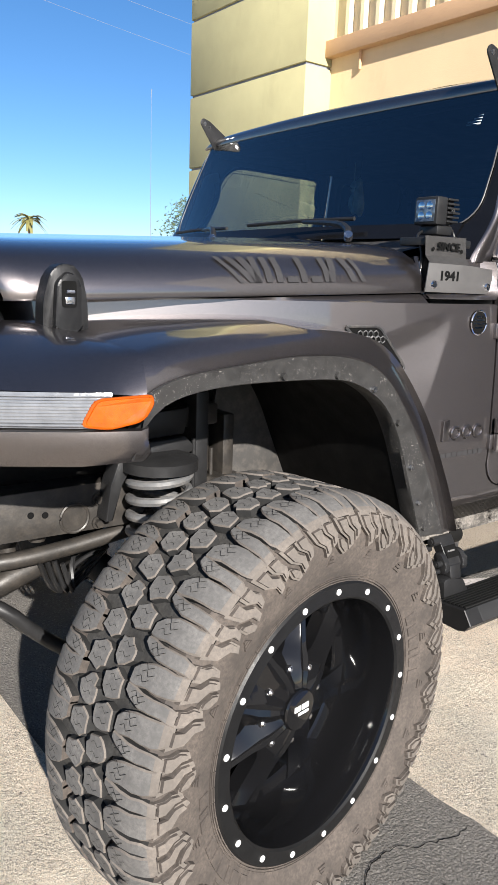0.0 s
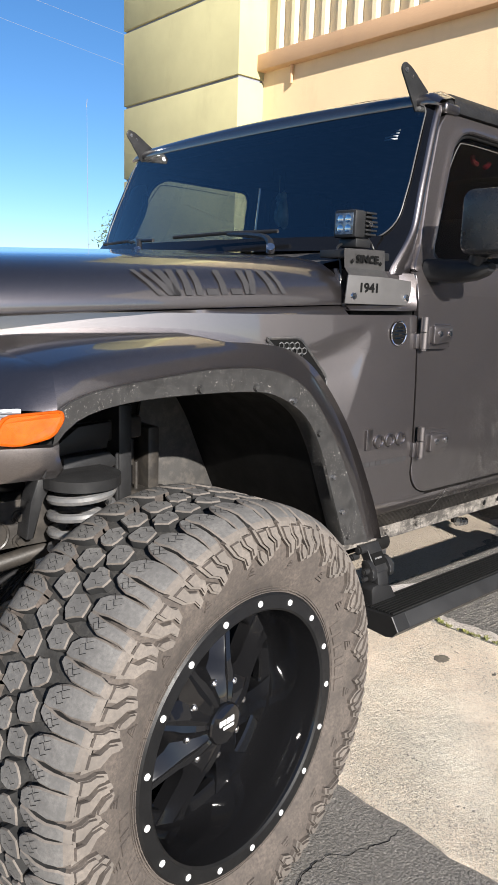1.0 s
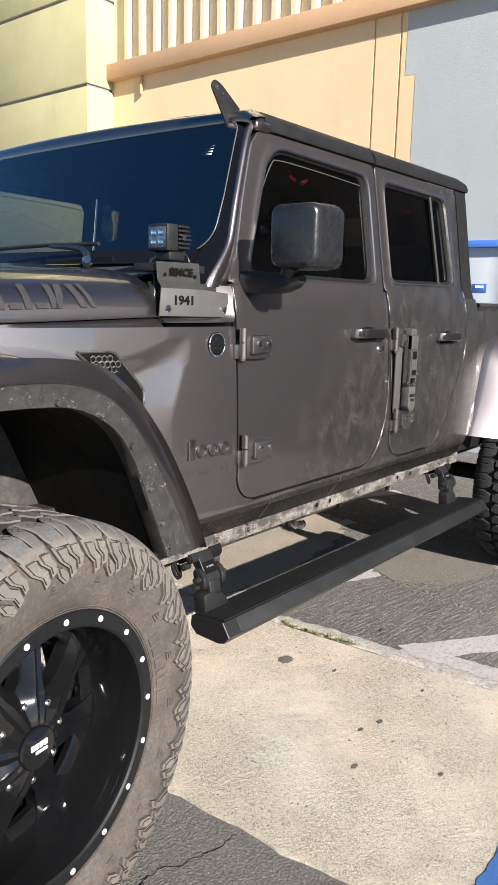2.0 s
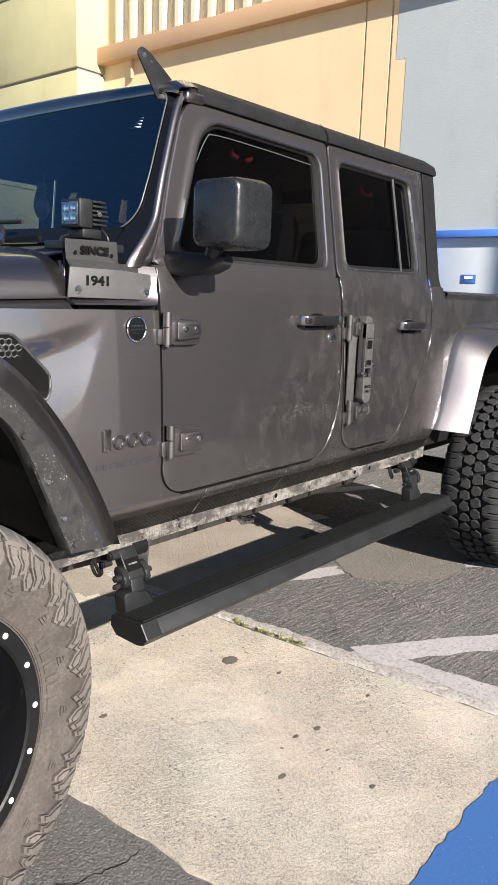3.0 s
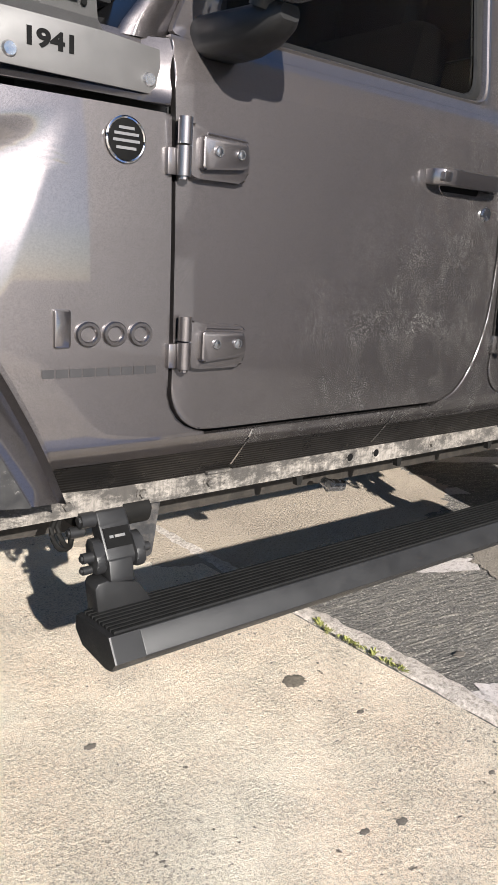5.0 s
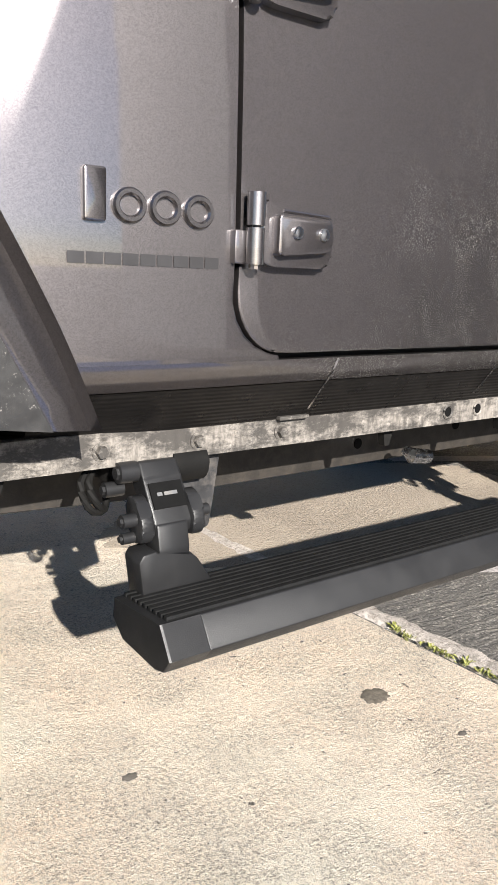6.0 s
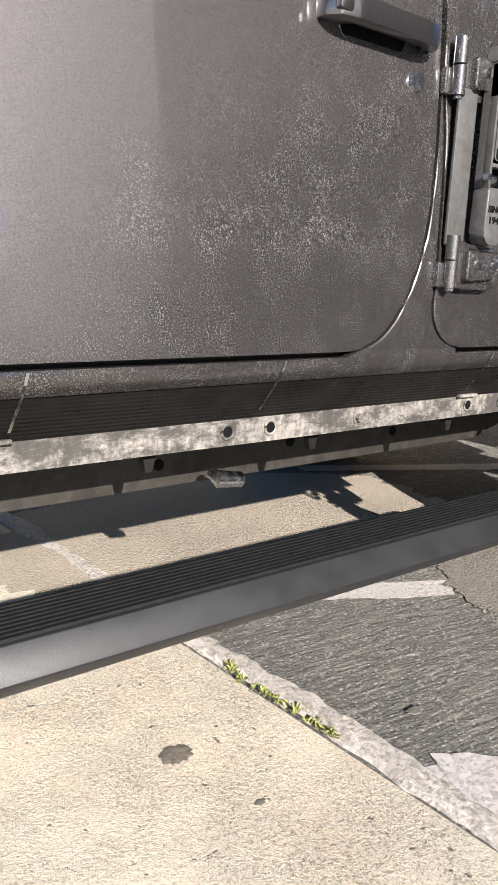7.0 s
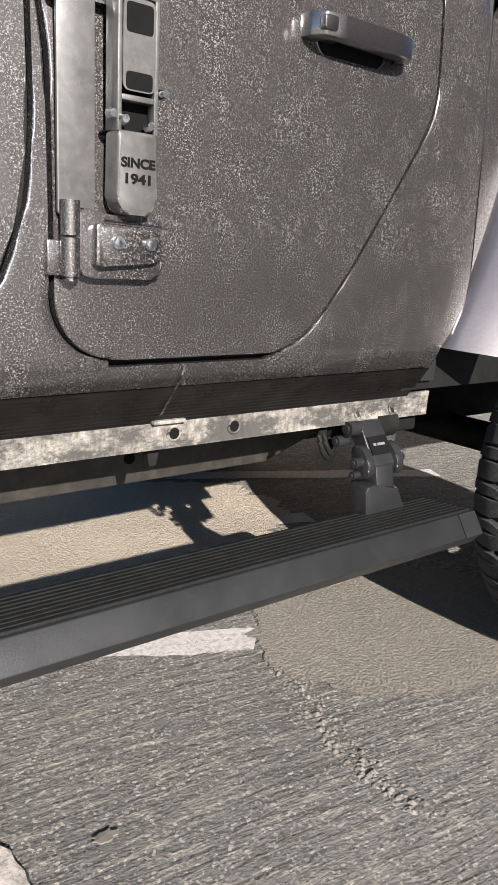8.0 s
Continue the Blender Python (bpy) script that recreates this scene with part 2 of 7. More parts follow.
def make_gloss_black():
    n = Nodes("gloss_black_enamel")
    speck = n.ramp(n.noise(90, 6, 0.75), 0.66, 0.74)
    n.put(Base_Color=n.mix(n.math("MULTIPLY", speck, 0.15), (0.005, 0.005, 0.0055, 1), (0.20, 0.18, 0.16, 1)), Roughness=n.ramp(n.noise(7, 4), 0.3, 0.8, (0.05, 0.05, 0.05, 1), (0.10, 0.10, 0.10, 1)))
    n.bsdf.inputs["IOR"].default_value = 1.46
    return n.mat


GLOSS_BLACK = make_gloss_black()
ROOF_BLACK = plain("grained_black_hardtop", (0.010, 0.010, 0.0105), 0.55, 0, 0.2, 12, 0.4, 900, 0.18)
LIP_BLACK = plain("satin_rim_lip", (0.006, 0.006, 0.0062), 0.45, 0, 0.2, 20, 0.2, 700, 0.22)
SATIN_BLACK = plain("satin_black_powder_coat", (0.013, 0.013, 0.0135), 0.40, 0, 0.2, 15, 0.25, 900, 0.28)
# rolled-under body paint; the dark it reflects from below is put into the colour
ROCKER_SHADE = plain("dirty_rocker_black", (0.006, 0.0055, 0.0053), 0.32, 0, 0.3, 9, 0.1, 600, 0.16, 0.08, (0.07, 0.062, 0.056, 1))
STEP_BLACK = plain("step_black_aluminium", (0.011, 0.011, 0.0115), 0.44, 0.0, 0.12, 6, 0.3, 900, 0.36)
STEP_RIB = plain("step_rib_rubber", (0.007, 0.007, 0.007), 0.5, 0, 0.2, 30, 0.3, 500, 0.28)
UNDER = plain("dusty_underbody_black", (0.006, 0.0058, 0.0055), 0.7, 0, 0.4, 7, 0.6, 120, 0.12, 0.06, (0.08, 0.07, 0.058, 1))
FRAME_GREY = plain("dusty_frame_steel", (0.024, 0.0215, 0.019), 0.48, 0.2, 0.35, 12, 0.4, 200, 0.4, 0.3, (0.10, 0.083, 0.066, 1))
def make_rail():
    """Chalky pale metal, scraped and caked with black dirt in long patches."""
    n = Nodes("chalky_scraped_rail")
    pale = n.ramp(n.noise(70, 6, 0.7, (1, 1, 0.25)), 0.35, 0.7, (0.085, 0.076, 0.066, 1), (0.30, 0.272, 0.24, 1))
    cake = n.ramp(n.noise(12, 8, 0.8, (0.8, 1, 1.5)), 0.42, 0.54)
    n.put(Base_Color=n.mix(n.math("MULTIPLY", cake, 0.92), pale, (0.030, 0.027, 0.024, 1)), Roughness=0.65, Metallic=0.1)
    n.bump(n.math("ADD", cake, n.noise(200, 5, 0.7)), 0.5, 0.0015)
    return n.mat


RAIL = make_rail()
LATCH_RUBBER = plain("black_latch_rubber", (0.008, 0.008, 0.0085), 0.42, 0, 0.2, 40, 0.2, 700, 0.3)
SPRING = plain("grey_coated_spring", (0.085, 0.086, 0.088), 0.5, 0, 0.2, 20, 0.2, 300, 0.4, 0.3)
STEEL = plain("bright_steel", (0.55, 0.55, 0.56), 0.25, 1.0, 0.15, 25, 0.1, 400)
WHITE_BOLT = plain("white_rim_bolt", (0.75, 0.75, 0.74), 0.4, 0, 0.06, 60, 0.05, 400)
PLATE_GREY = plain("grey_powder_coated_plate", (0.085, 0.082, 0.081), 0.48, 0.3, 0.1, 10, 0.25, 1100)
PEG_GREY = plain("dusty_peg_grey", (0.070, 0.067, 0.065), 0.45, 0.3, 0.2, 24, 0.3, 700, 0.5, 0.25, (0.20, 0.19, 0.18, 1))
# black of printed parts, and of the shade painted inside holes and slots
INK_SHADE_BLACK = plain("flat_black_ink", (0.004, 0.004, 0.004), 0.8, 0, 0.1, 20, 0.05, 300, 0.08)
DECAL = plain("matt_dark_decal", (0.030, 0.029, 0.030), 0.36, 0.0, 0.15, 20, 0.1, 500, 0.25)
RUBBER = make_rubber("dusty_tyre_rubber", (0.042, 0.036, 0.032), (0.175, 0.142, 0.118, 1), 0.75)
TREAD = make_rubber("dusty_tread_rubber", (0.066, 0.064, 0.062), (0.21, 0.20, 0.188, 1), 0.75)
LUG_DUST = make_rubber("dusty_side_lugs", (0.088, 0.078, 0.069), (0.215, 0.182, 0.156, 1), 0.8)
# rear rubber: less dust, and wheel-well shade put into the dark tone
REAR_TREAD = make_rubber("cleaner_black_rubber", (0.026, 0.026, 0.026), (0.075, 0.071, 0.066, 1), 0.5)
# block walls and groove floors: shade between the tread blocks is in the colour
SHADE_RUBBER = make_rubber("black_block_wall", (0.012, 0.012, 0.012), (0.060, 0.057, 0.053, 1), 0.4)
GROOVE_SHADE = make_rubber("pebbled_tread_groove", (0.016, 0.0155, 0.015), (0.13, 0.122, 0.11, 1), 0.6)
FRIT = plain("glossy_black_border", (0.005, 0.005, 0.0055), 0.16, 0, 0.1, 20, 0.02, 300, 0.4)
SEAL = plain("black_window_seal", (0.007, 0.007, 0.007), 0.5, 0, 0.2, 20, 0.1, 400, 0.2)
CABIN = plain("dark_cabin_trim", (0.007, 0.007, 0.0075), 0.75, 0, 0.25, 8, 0.3, 300, 0.08)
CABIN_GREY = plain("grey_cabin_trim", (0.26, 0.285, 0.28), 0.7, 0, 0.15, 8, 0.2, 300, 0.3)
SEAT_CLOTH = plain("black_seat_cloth", (0.006, 0.006, 0.0065), 0.9, 0, 0.25, 14, 0.5, 500, 0.05)
ASPHALT = make_asphalt()
CONCRETE = make_concrete()
WHITE_PAINT = make_road_paint("worn_white_road_paint", (0.47, 0.43, 0.415), (0.17, 0.155, 0.14), 0.33, 0.52)
BLUE_PAINT = make_road_paint("worn_blue_road_paint", (0.030, 0.105, 0.30), (0.30, 0.27, 0.23), 0.28, 0.42)
STUCCO_OLIVE = make_stucco("yellow_green_stucco", (0.40, 0.365, 0.195))
STUCCO_SAND = make_stucco("sand_yellow_stucco", (0.70, 0.515, 0.305), 0.06)
# wall repaint tone that also carries a cast shadow in its colour
STUCCO_GREY = make_stucco("pale_blue_grey_paint", (0.38, 0.405, 0.40), 0.05)
STUCCO_DIM = make_stucco("dim_grey_stucco", (0.34, 0.325, 0.315), 0.08)
STUCCO_BAND = make_stucco("tan_band_stucco", (0.55, 0.34, 0.19), 0.08)
SIDING = plain("cream_ribbed_metal", (0.66, 0.55, 0.36), 0.6, 0, 0.06, 2, 0.05, 60)
JOINT = plain("grey_joint", (0.16, 0.17, 0.20), 0.8, 0, 0.1, 4, 0.1, 80)
WINDSHIELD = make_glass("tinted_windshield", (0.64, 0.74, 0.75), 0.01, 2.6)
FRONT_GLASS = make_glass("lightly_tinted_glass", (0.36, 0.385, 0.39))
SIDE_GLASS = make_glass("dark_tinted_glass", (0.15, 0.155, 0.16))
CLEAR_LENS = plain("clear_ribbed_lens", (0.125, 0.13, 0.14), 0.12, 0, 0.15, 40, 0.3, 120, 0.7)
AMBER_LENS = plain("amber_reflector_lens", (0.34, 0.058, 0.002), 0.16, 0, 0.18, 60, 0.25, 400, 0.5)
CHROME = plain("chrome", (0.7, 0.7, 0.71), 0.12, 1.0, 0.05, 20, 0.02, 300)
BLUE_LINE = plain("blue_door_frame_paint", (0.08, 0.20, 0.62), 0.5, 0, 0.1, 5, 0.1, 100)
LEAF = plain("weed_leaf", (0.17, 0.175, 0.04), 0.7, 0, 0.35, 60, 0.2, 200)
PALM_LEAF = plain("palm_leaf", (0.13, 0.12, 0.035), 0.7, 0, 0.3, 3, 0.2, 50)
TREE_LEAF = plain("tree_leaf", (0.055, 0.075, 0.025), 0.8, 0, 0.4, 2, 0.2, 50)
BARK = plain("brown_bark", (0.13, 0.09, 0.06), 0.9, 0, 0.3, 4, 0.6, 30)


# ---- building blocks ----
def part(name, bm, material, parent, label="", smooth=35.0, face=None):
    """Links a bmesh as one mesh object under a thing or a part."""
    me = bpy.data.meshes.new(name)
    bmesh.ops.recalc_face_normals(bm, faces=bm.faces)
    if face is not None and sum(f.normal.dot(Vector(face)) for f in bm.faces) < 0:
        bmesh.ops.reverse_faces(bm, faces=bm.faces)
    bm.to_mesh(me)
    bm.free()
    me.materials.append(material)
    if smooth:
        me.shade_smooth()
        me.set_sharp_from_angle(angle=radians(smooth))
    return place(name, me, parent, None, label)


def place(name, me, parent, m=None, label=""):
    ob = new(name, me)
    if m is not None:
        ob.matrix_basis = m
    if parent is not None:
        ob.parent = parent
        if parent.type == "EMPTY":
            ob.matrix_parent_inverse = Matrix.Translation(-parent.location)
    if label:
        ob["label"] = label
    return ob


def thing(name, at, label, category, group="", kind=""):
    ob = new(name)
    ob.location = at
    return tagged(ob, label, category, group, kind)


def box(bm, x0, x1, y0, y1, z0, z1, bevel=0.0, m=None):
    r = bmesh.ops.create_cube(bm, size=1.0)
    vs = r["verts"]
    bmesh.ops.scale(bm, vec=(x1 - x0, y1 - y0, z1 - z0), verts=vs)
    bmesh.ops.translate(bm, vec=((x0 + x1) / 2, (y0 + y1) / 2, (z0 + z1) / 2), verts=vs)
    if bevel:
        es = list({e for v in vs for e in v.link_edges})
        out = bmesh.ops.bevel(bm, geom=es, offset=bevel, segments=2, profile=0.5, affect="EDGES")
        vs = list({v for f in out["faces"] for v in f.verts} | {v for v in vs if v.is_valid})
    if m is not None:
        bmesh.ops.transform(bm, matrix=m, verts=vs)
    return vs


def skin(bm, rings, closed=False, cap=False):
    """Quads between rings of equally many points."""
    vr = [[bm.verts.new(p) for p in ring] for ring in rings]
    n = len(vr[0])
    for a, b in zip(vr, vr[1:]):
        for i in range(n if closed else n - 1):
            j = (i + 1) % n
            try:
                bm.faces.new((a[i], a[j], b[j], b[i]))
            except ValueError:
                pass
    if cap:
        bm.faces.new(vr[0][::-1])
        bm.faces.new(vr[-1])
    return vr


def tube(bm, pts, r, n=10, cap=True):
    """A round bar along points; r is one radius or one for each point."""
    pts = [Vector(p) for p in pts]
    rings = []
    up = Vector((0, 0, 1))
    for i, p in enumerate(pts):
        d = (pts[min(i + 1, len(pts) - 1)] - pts[max(i - 1, 0)]).normalized()
        side = d.cross(up)
        if side.length < 0.1:
            side = d.cross(Vector((1, 0, 0)))
        side.normalize()
        top = side.cross(d).normalized()
        rad = r[i] if isinstance(r, (list, tuple)) else r
        rings.append([p + rad * (math.cos(2 * math.pi * k / n) * side + math.sin(2 * math.pi * k / n) * top) for k in range(n)])
    skin(bm, rings, True, cap)


def prism(bm, outline, axis, a, b, bevel=0.0, segs=2):
    """An outline of 2D points pushed from a to b along an axis (x: (y,z); y: (x,z); z: (x,y))."""
    def at(u, v, w):
        return {"x": (w, u, v), "y": (u, w, v), "z": (u, v, w)}[axis]
    v0 = [bm.verts.new(at(u, v, a)) for u, v in outline]
    v1 = [bm.verts.new(at(u, v, b)) for u, v in outline]
    n = len(outline)
    fs = [bm.faces.new(v0[::-1]), bm.faces.new(v1)]
    fs += [bm.faces.new((v0[i], v0[(i + 1) % n], v1[(i + 1) % n], v1[i])) for i in range(n)]
    if bevel:
        bmesh.ops.bevel(bm, geom=list({e for f in fs for e in f.edges}), offset=bevel, segments=segs, profile=0.5, affect="EDGES")
    return fs


def rounded(x0, x1, z0, z1, r, n=5):
    """A rounded rectangle as 2D points."""
    out = []
    for cx, cz, a in ((x1 - r, z1 - r, 0), (x0 + r, z1 - r, 90), (x0 + r, z0 + r, 180), (x1 - r, z0 + r, 270)):
        out += [(cx + r * math.cos(radians(a + 90 * k / n)), cz + r * math.sin(radians(a + 90 * k / n))) for k in range(n + 1)]
    return out


def along(pts, n):
    """n points evenly spaced along a smooth curve through pts."""
    p = [Vector(q) for q in pts]
    fine = []
    for i in range(len(p) - 1):
        a, b, c, d = p[max(i - 1, 0)], p[i], p[i + 1], p[min(i + 2, len(p) - 1)]
        for k in range(12):
            t = k / 12
            fine.append(0.5 * ((2 * b) + (c - a) * t + (2 * a - 5 * b + 4 * c - d) * t * t + (3 * b - a - 3 * c + d) * t ** 3))
    fine.append(p[-1])
    d = [0.0]
    for a, b in zip(fine, fine[1:]):
        d.append(d[-1] + (b - a).length)
    out, j = [], 0
    for k in range(n):
        s = d[-1] * k / (n - 1)
        while j < len(d) - 2 and d[j + 1] < s:
            j += 1
        f = (s - d[j]) / max(d[j + 1] - d[j], 1e-9)
        out.append(fine[j].lerp(fine[j + 1], min(max(f, 0), 1)))
    return out


def interp(x, table):
    """A piecewise straight function."""
    xs, ys = zip(*table)
    return float(np.interp(x, xs, ys))


def ease(a, b, x):
    t = min(max((x - a) / (b - a), 0.0), 1.0)
    return t * t * (3 - 2 * t)


def text_mesh(words, size, depth, m, bold=0.0):
    """Letters of the built-in font as a bmesh, centred, facing along +z before m is applied."""
    cu = bpy.data.curves.new("letters", "FONT")
    cu.body, cu.size, cu.extrude, cu.align_x, cu.align_y = words, size, depth, "CENTER", "CENTER"
    cu.offset = bold
    ob = bpy.data.objects.new("letters", cu)
    scene.collection.objects.link(ob)
    bpy.context.view_layer.update()
    me = bpy.data.meshes.new_from_object(ob.evaluated_get(bpy.context.evaluated_depsgraph_get()))
    bm = bmesh.new()
    bm.from_mesh(me)
    bpy.data.objects.remove(ob)
    bpy.data.meshes.remove(me)
    bpy.data.curves.remove(cu)
    bmesh.ops.transform(bm, matrix=m, verts=bm.verts)
    return bm


# ---- ground ----
def ground_z(x, y):
    """The lot: a shallow concrete gutter between two asphalt fields."""
    return 0.055 * ease(0.56, 0.02, x) + 0.012 * ease(1.80, 2.3, x)


def gutter_edge(y):
    return 1.797 - 0.062 * y


def sheet(name, xs, ys, zfun, material, lift=0.0):
    bm = bmesh.new()
    skin(bm, [[(x, y, zfun(x, y) + lift) for y in ys] for x in xs])
    return part(name, bm, material, None, "", 0)


fine_x = [-400, -120, -40, -12, -5, -2.5] + [-1.6 + 0.1 * k for k in range(56)] + [4.5, 6, 10, 30, 120, 400]
fine_y = [-400, -120, -40, -12, -5] + [-3 + 0.25 * k for k in range(25)] + [4.5, 8, 20, 60, 200, 600]
tagged(sheet("ground", fine_x, fine_y, ground_z, ASPHALT), "worn grey asphalt parking lot with coarse grooved patches", "asphalt", "", "structure")


def slab():
    """The concrete gutter: a thin slab with a ragged edge towards the front asphalt."""
    rnd = random.Random(4)
    ys = [-9.0 + 0.03 * k for k in range(561)]
    edge, w = [], 0.0
    for y in ys:
        w = 0.86 * w + rnd.uniform(-0.006, 0.006)
        edge.append(0.575 - 0.085 * y + w)
    bm = bmesh.new()
    rings = []
    for y, e in zip(ys, edge):
        g = gutter_edge(y) - 0.034
        xs = [e, e + 0.003] + [e + 0.003 + (g - e - 0.006) * k / 12 for k in range(1, 12)] + [g - 0.003, g]
        rings.append([(x, y, ground_z(x, y) + (0.006 if 0 < i < 14 else -0.01)) for i, x in enumerate(xs)])
    skin(bm, rings)
    ob = part("pavement", bm, CONCRETE, None, "", 40)
    return tagged(ob, "sunlit tan concrete gutter slab with pits and stains", "concrete", "", "structure")


PAVEMENT = slab()
front = bmesh.new()
skin(front, [[(x, y, ground_z(x, y) + 0.006) for y in (-30, -8, -3, -1, 0, 1, 3, 8, 20)] for x in (-30, -12, -6, -3, -2, -1, -0.6, -0.25)])
tagged(part("pavement", front, CONCRETE, None, "", 0), "pale concrete of the lot in front of the truck", "concrete", "", "structure")


def stripe(pts, material, name="road_marking", label="worn white painted parking line on asphalt", lift=0.0018, ragged=0.008, seed=1):
    """A painted marking: a four-cornered strip with slightly ragged long edges."""
    rnd = random.Random(seed)
    a, b, c, d = [Vector((p[0], p[1], 0)) for p in pts]
    n = max(4, int((b - a).length / 0.02))
    bm = bmesh.new()
    rings, wave = [], [0.0, 0.0]
    for k in range(n + 1):
        p, q = a.lerp(b, k / n), d.lerp(c, k / n)
        w = (q - p)
        wave = [0.72 * v + rnd.uniform(-ragged, ragged) * 0.6 for v in wave]
        p, q = p + w * wave[0] / max(w.length, 1e-3), q + w * wave[1] / max(w.length, 1e-3)
        rings.append([(v.x, v.y, ground_z(v.x, v.y) + lift) for v in (p, p.lerp(q, 0.33), p.lerp(q, 0.67), q)])
    skin(bm, rings)
    return tagged(part(name, bm, material, None, "", 0), label, "road marking", "", "structure")


def kerb_strip():
    """The broken concrete joint strip between gutter and asphalt, whitened towards the near end."""
    rnd = random.Random(8)
    bm = bmesh.new()
    rings, w, v = [], 0.0, 0.0
    for k in range(700):
        y = -9.0 + 0.024 * k
        g = gutter_edge(y)
        w = 0.8 * w + rnd.uniform(-0.009, 0.009)
        v = 0.82 * v + rnd.uniform(-0.011, 0.011)
        prof = [(-0.026 + w * 0.5, -0.004), (-0.020 + w * 0.7, 0.006), (-0.010 + w * 0.5, 0.010), (0.0, 0.012), (0.020, 0.012), (0.034, 0.011), (0.046 - v, 0.008), (0.053 - v, -0.004)]
        rings.append([(g + dx, y, ground_z(g + dx, y) + dz + rnd.uniform(-0.003, 0.003)) for dx, dz in prof])
    skin(bm, rings)
    return tagged(part("gutter_lip", bm, WORN_LIP, None, "", 40), "chipped pale concrete lip along the gutter", "concrete", "", "structure")


WORN_LIP = make_road_paint("chipped_lip", (0.60, 0.54, 0.49), (0.22, 0.19, 0.16), 0.38, 0.54, 0.010)
kerb_strip()


# ---- building ----
WALL_X, PIL_X, PIL_Y0, PIL_Y1 = 6.2, 5.76, 6.61, 9.35


def building():
    b = thing("warehouse", (WALL_X + 3, 3, 0), "sand-coloured stucco warehouse with cream ribbed siding above a tan ledge", "building", "", "structure")
    bm = bmesh.new()
    seams = (2.70, 2.41)
    south = -0.6
    edges = [south, seams[1] - 0.012, seams[1] + 0.012, seams[0] - 0.012, seams[0] + 0.012, PIL_Y0 + 0.05]
    for i, (y0, y1) in enumerate(zip(edges, edges[1:])):
        if i == 0:
            for q0, q1, z0, z1 in ((y0, 0.92, 0, 4.2), (1.88, y1, 0, 4.2), (0.92, 1.88, 2.04, 4.2)):
                box(bm, WALL_X, WALL_X + 0.3, q0, q1, z0, z1)
        else:
            box(bm, WALL_X + (0.02 if i % 2 else 0.0), WALL_X + 0.3, y0, y1, 0, 4.2)
    part("wall", bm, STUCCO_SAND, b, "sand-yellow stucco wall", 0)
    # stepped blue-grey field: repaint with a building's cast shadow put into its colour
    bm = bmesh.new()
    for q0, q1, z0, z1 in ((south, 0.92, 0, 4.2), (1.88, 2.235, 0, 3.62), (1.88, 2.345, 3.62, 4.2), (0.92, 1.88, 2.04, 4.2)):
        box(bm, WALL_X - 0.002, WALL_X + 0.01, q0, q1, z0, z1)
    part("repainted_field", bm, STUCCO_GREY, b, "pale blue-grey repainted part of the wall, a cast shadow in its colour", 0)
    bm = bmesh.new()
    box(bm, WALL_X - 0.12, WALL_X + 0.3, -0.6, PIL_Y0 + 0.03, 4.2, 4.40, 0.01)
    part("ledge", bm, STUCCO_BAND, b, "tan ledge band")
    bm = bmesh.new()
    box(bm, WALL_X + 0.02, WALL_X + 0.3, -0.6, PIL_Y0, 4.42, 8.5)
    part("siding", bm, SIDING, b, "cream metal siding")
    rib = bmesh.new()
    prism(rib, [(WALL_X - 0.045, -0.03), (WALL_X + 0.022, -0.055), (WALL_X + 0.022, 0.055), (WALL_X - 0.045, 0.03)], "z", 4.42, 8.5)
    me = bpy.data.meshes.new("rib")
    rib.to_mesh(me)
    rib.free()
    me.materials.append(SIDING)
    for k in range(27):
        ob = new("rib", me)
        ob.location = (0, -0.5 + 0.262 * k, 0)
        ob.parent = b
        ob.matrix_parent_inverse = Matrix.Translation(-b.location)
    # pilaster of four visible courses with open joints
    zs = [0.0, 0.9, 1.95, 3.02, 4.09, 5.16, 6.23, 7.3, 8.5]
    for z0, z1 in zip(zs, zs[1:]):
        bm = bmesh.new()
        box(bm, PIL_X, WALL_X + 4, PIL_Y0, PIL_Y1, z0 + 0.018, z1 - 0.018, 0.012)
        part("course", bm, STUCCO_OLIVE, b, "yellow-green stucco course", 30)
    bm = bmesh.new()
    box(bm, PIL_X + 0.03, WALL_X + 3.97, PIL_Y0 + 0.03, PIL_Y1 - 0.03, 0, 8.45)
    part("joint_core", bm, JOINT, b, "dark recessed joints")
    bm = bmesh.new()
    tube(bm, [(WALL_X - 0.03, 6.05, 4.2), (WALL_X - 0.03, 6.05, 3.98)], 0.02)
    part("drain_spout", bm, STUCCO_BAND, b, "short tan drain spout")
    bm = bmesh.new()
    box(bm, WALL_X + 0.3, WALL_X + 9, -0.6, PIL_Y0 - 0.02, 0, 8.3)
    part("inner_block", bm, STUCCO_SAND, b)
    # steel service door with a blue frame
    d = thing("service_door", (WALL_X, 1.4, 0), "grey steel service door in a bright blue frame in the warehouse wall", "door", "", "structure")
    bm = bmesh.new()
    for y0, y1, z0, z1 in ((0.92, 0.985, 0.012, 2.04), (1.815, 1.88, 0.012, 2.04), (0.985, 1.815, 1.975, 2.04)):
        box(bm, WALL_X - 0.03, WALL_X + 0.12, y0, y1, z0, z1, 0.004)
    part("door_frame", bm, BLUE_LINE, d, "bright blue painted frame")
    bm = bmesh.new()
    box(bm, WALL_X + 0.03, WALL_X + 0.08, 0.985, 1.815, 0.012, 1.975, 0.004)
    part("door_leaf", bm, plain("pale_grey_door_paint", (0.50, 0.53, 0.55), 0.5, 0, 0.06, 3, 0.05, 90), d, "pale grey steel leaf")
    bm = bmesh.new()
    box(bm, WALL_X + 0.024, WALL_X + 0.030, 1.37, 1.51, 1.56, 1.64, 0.002)
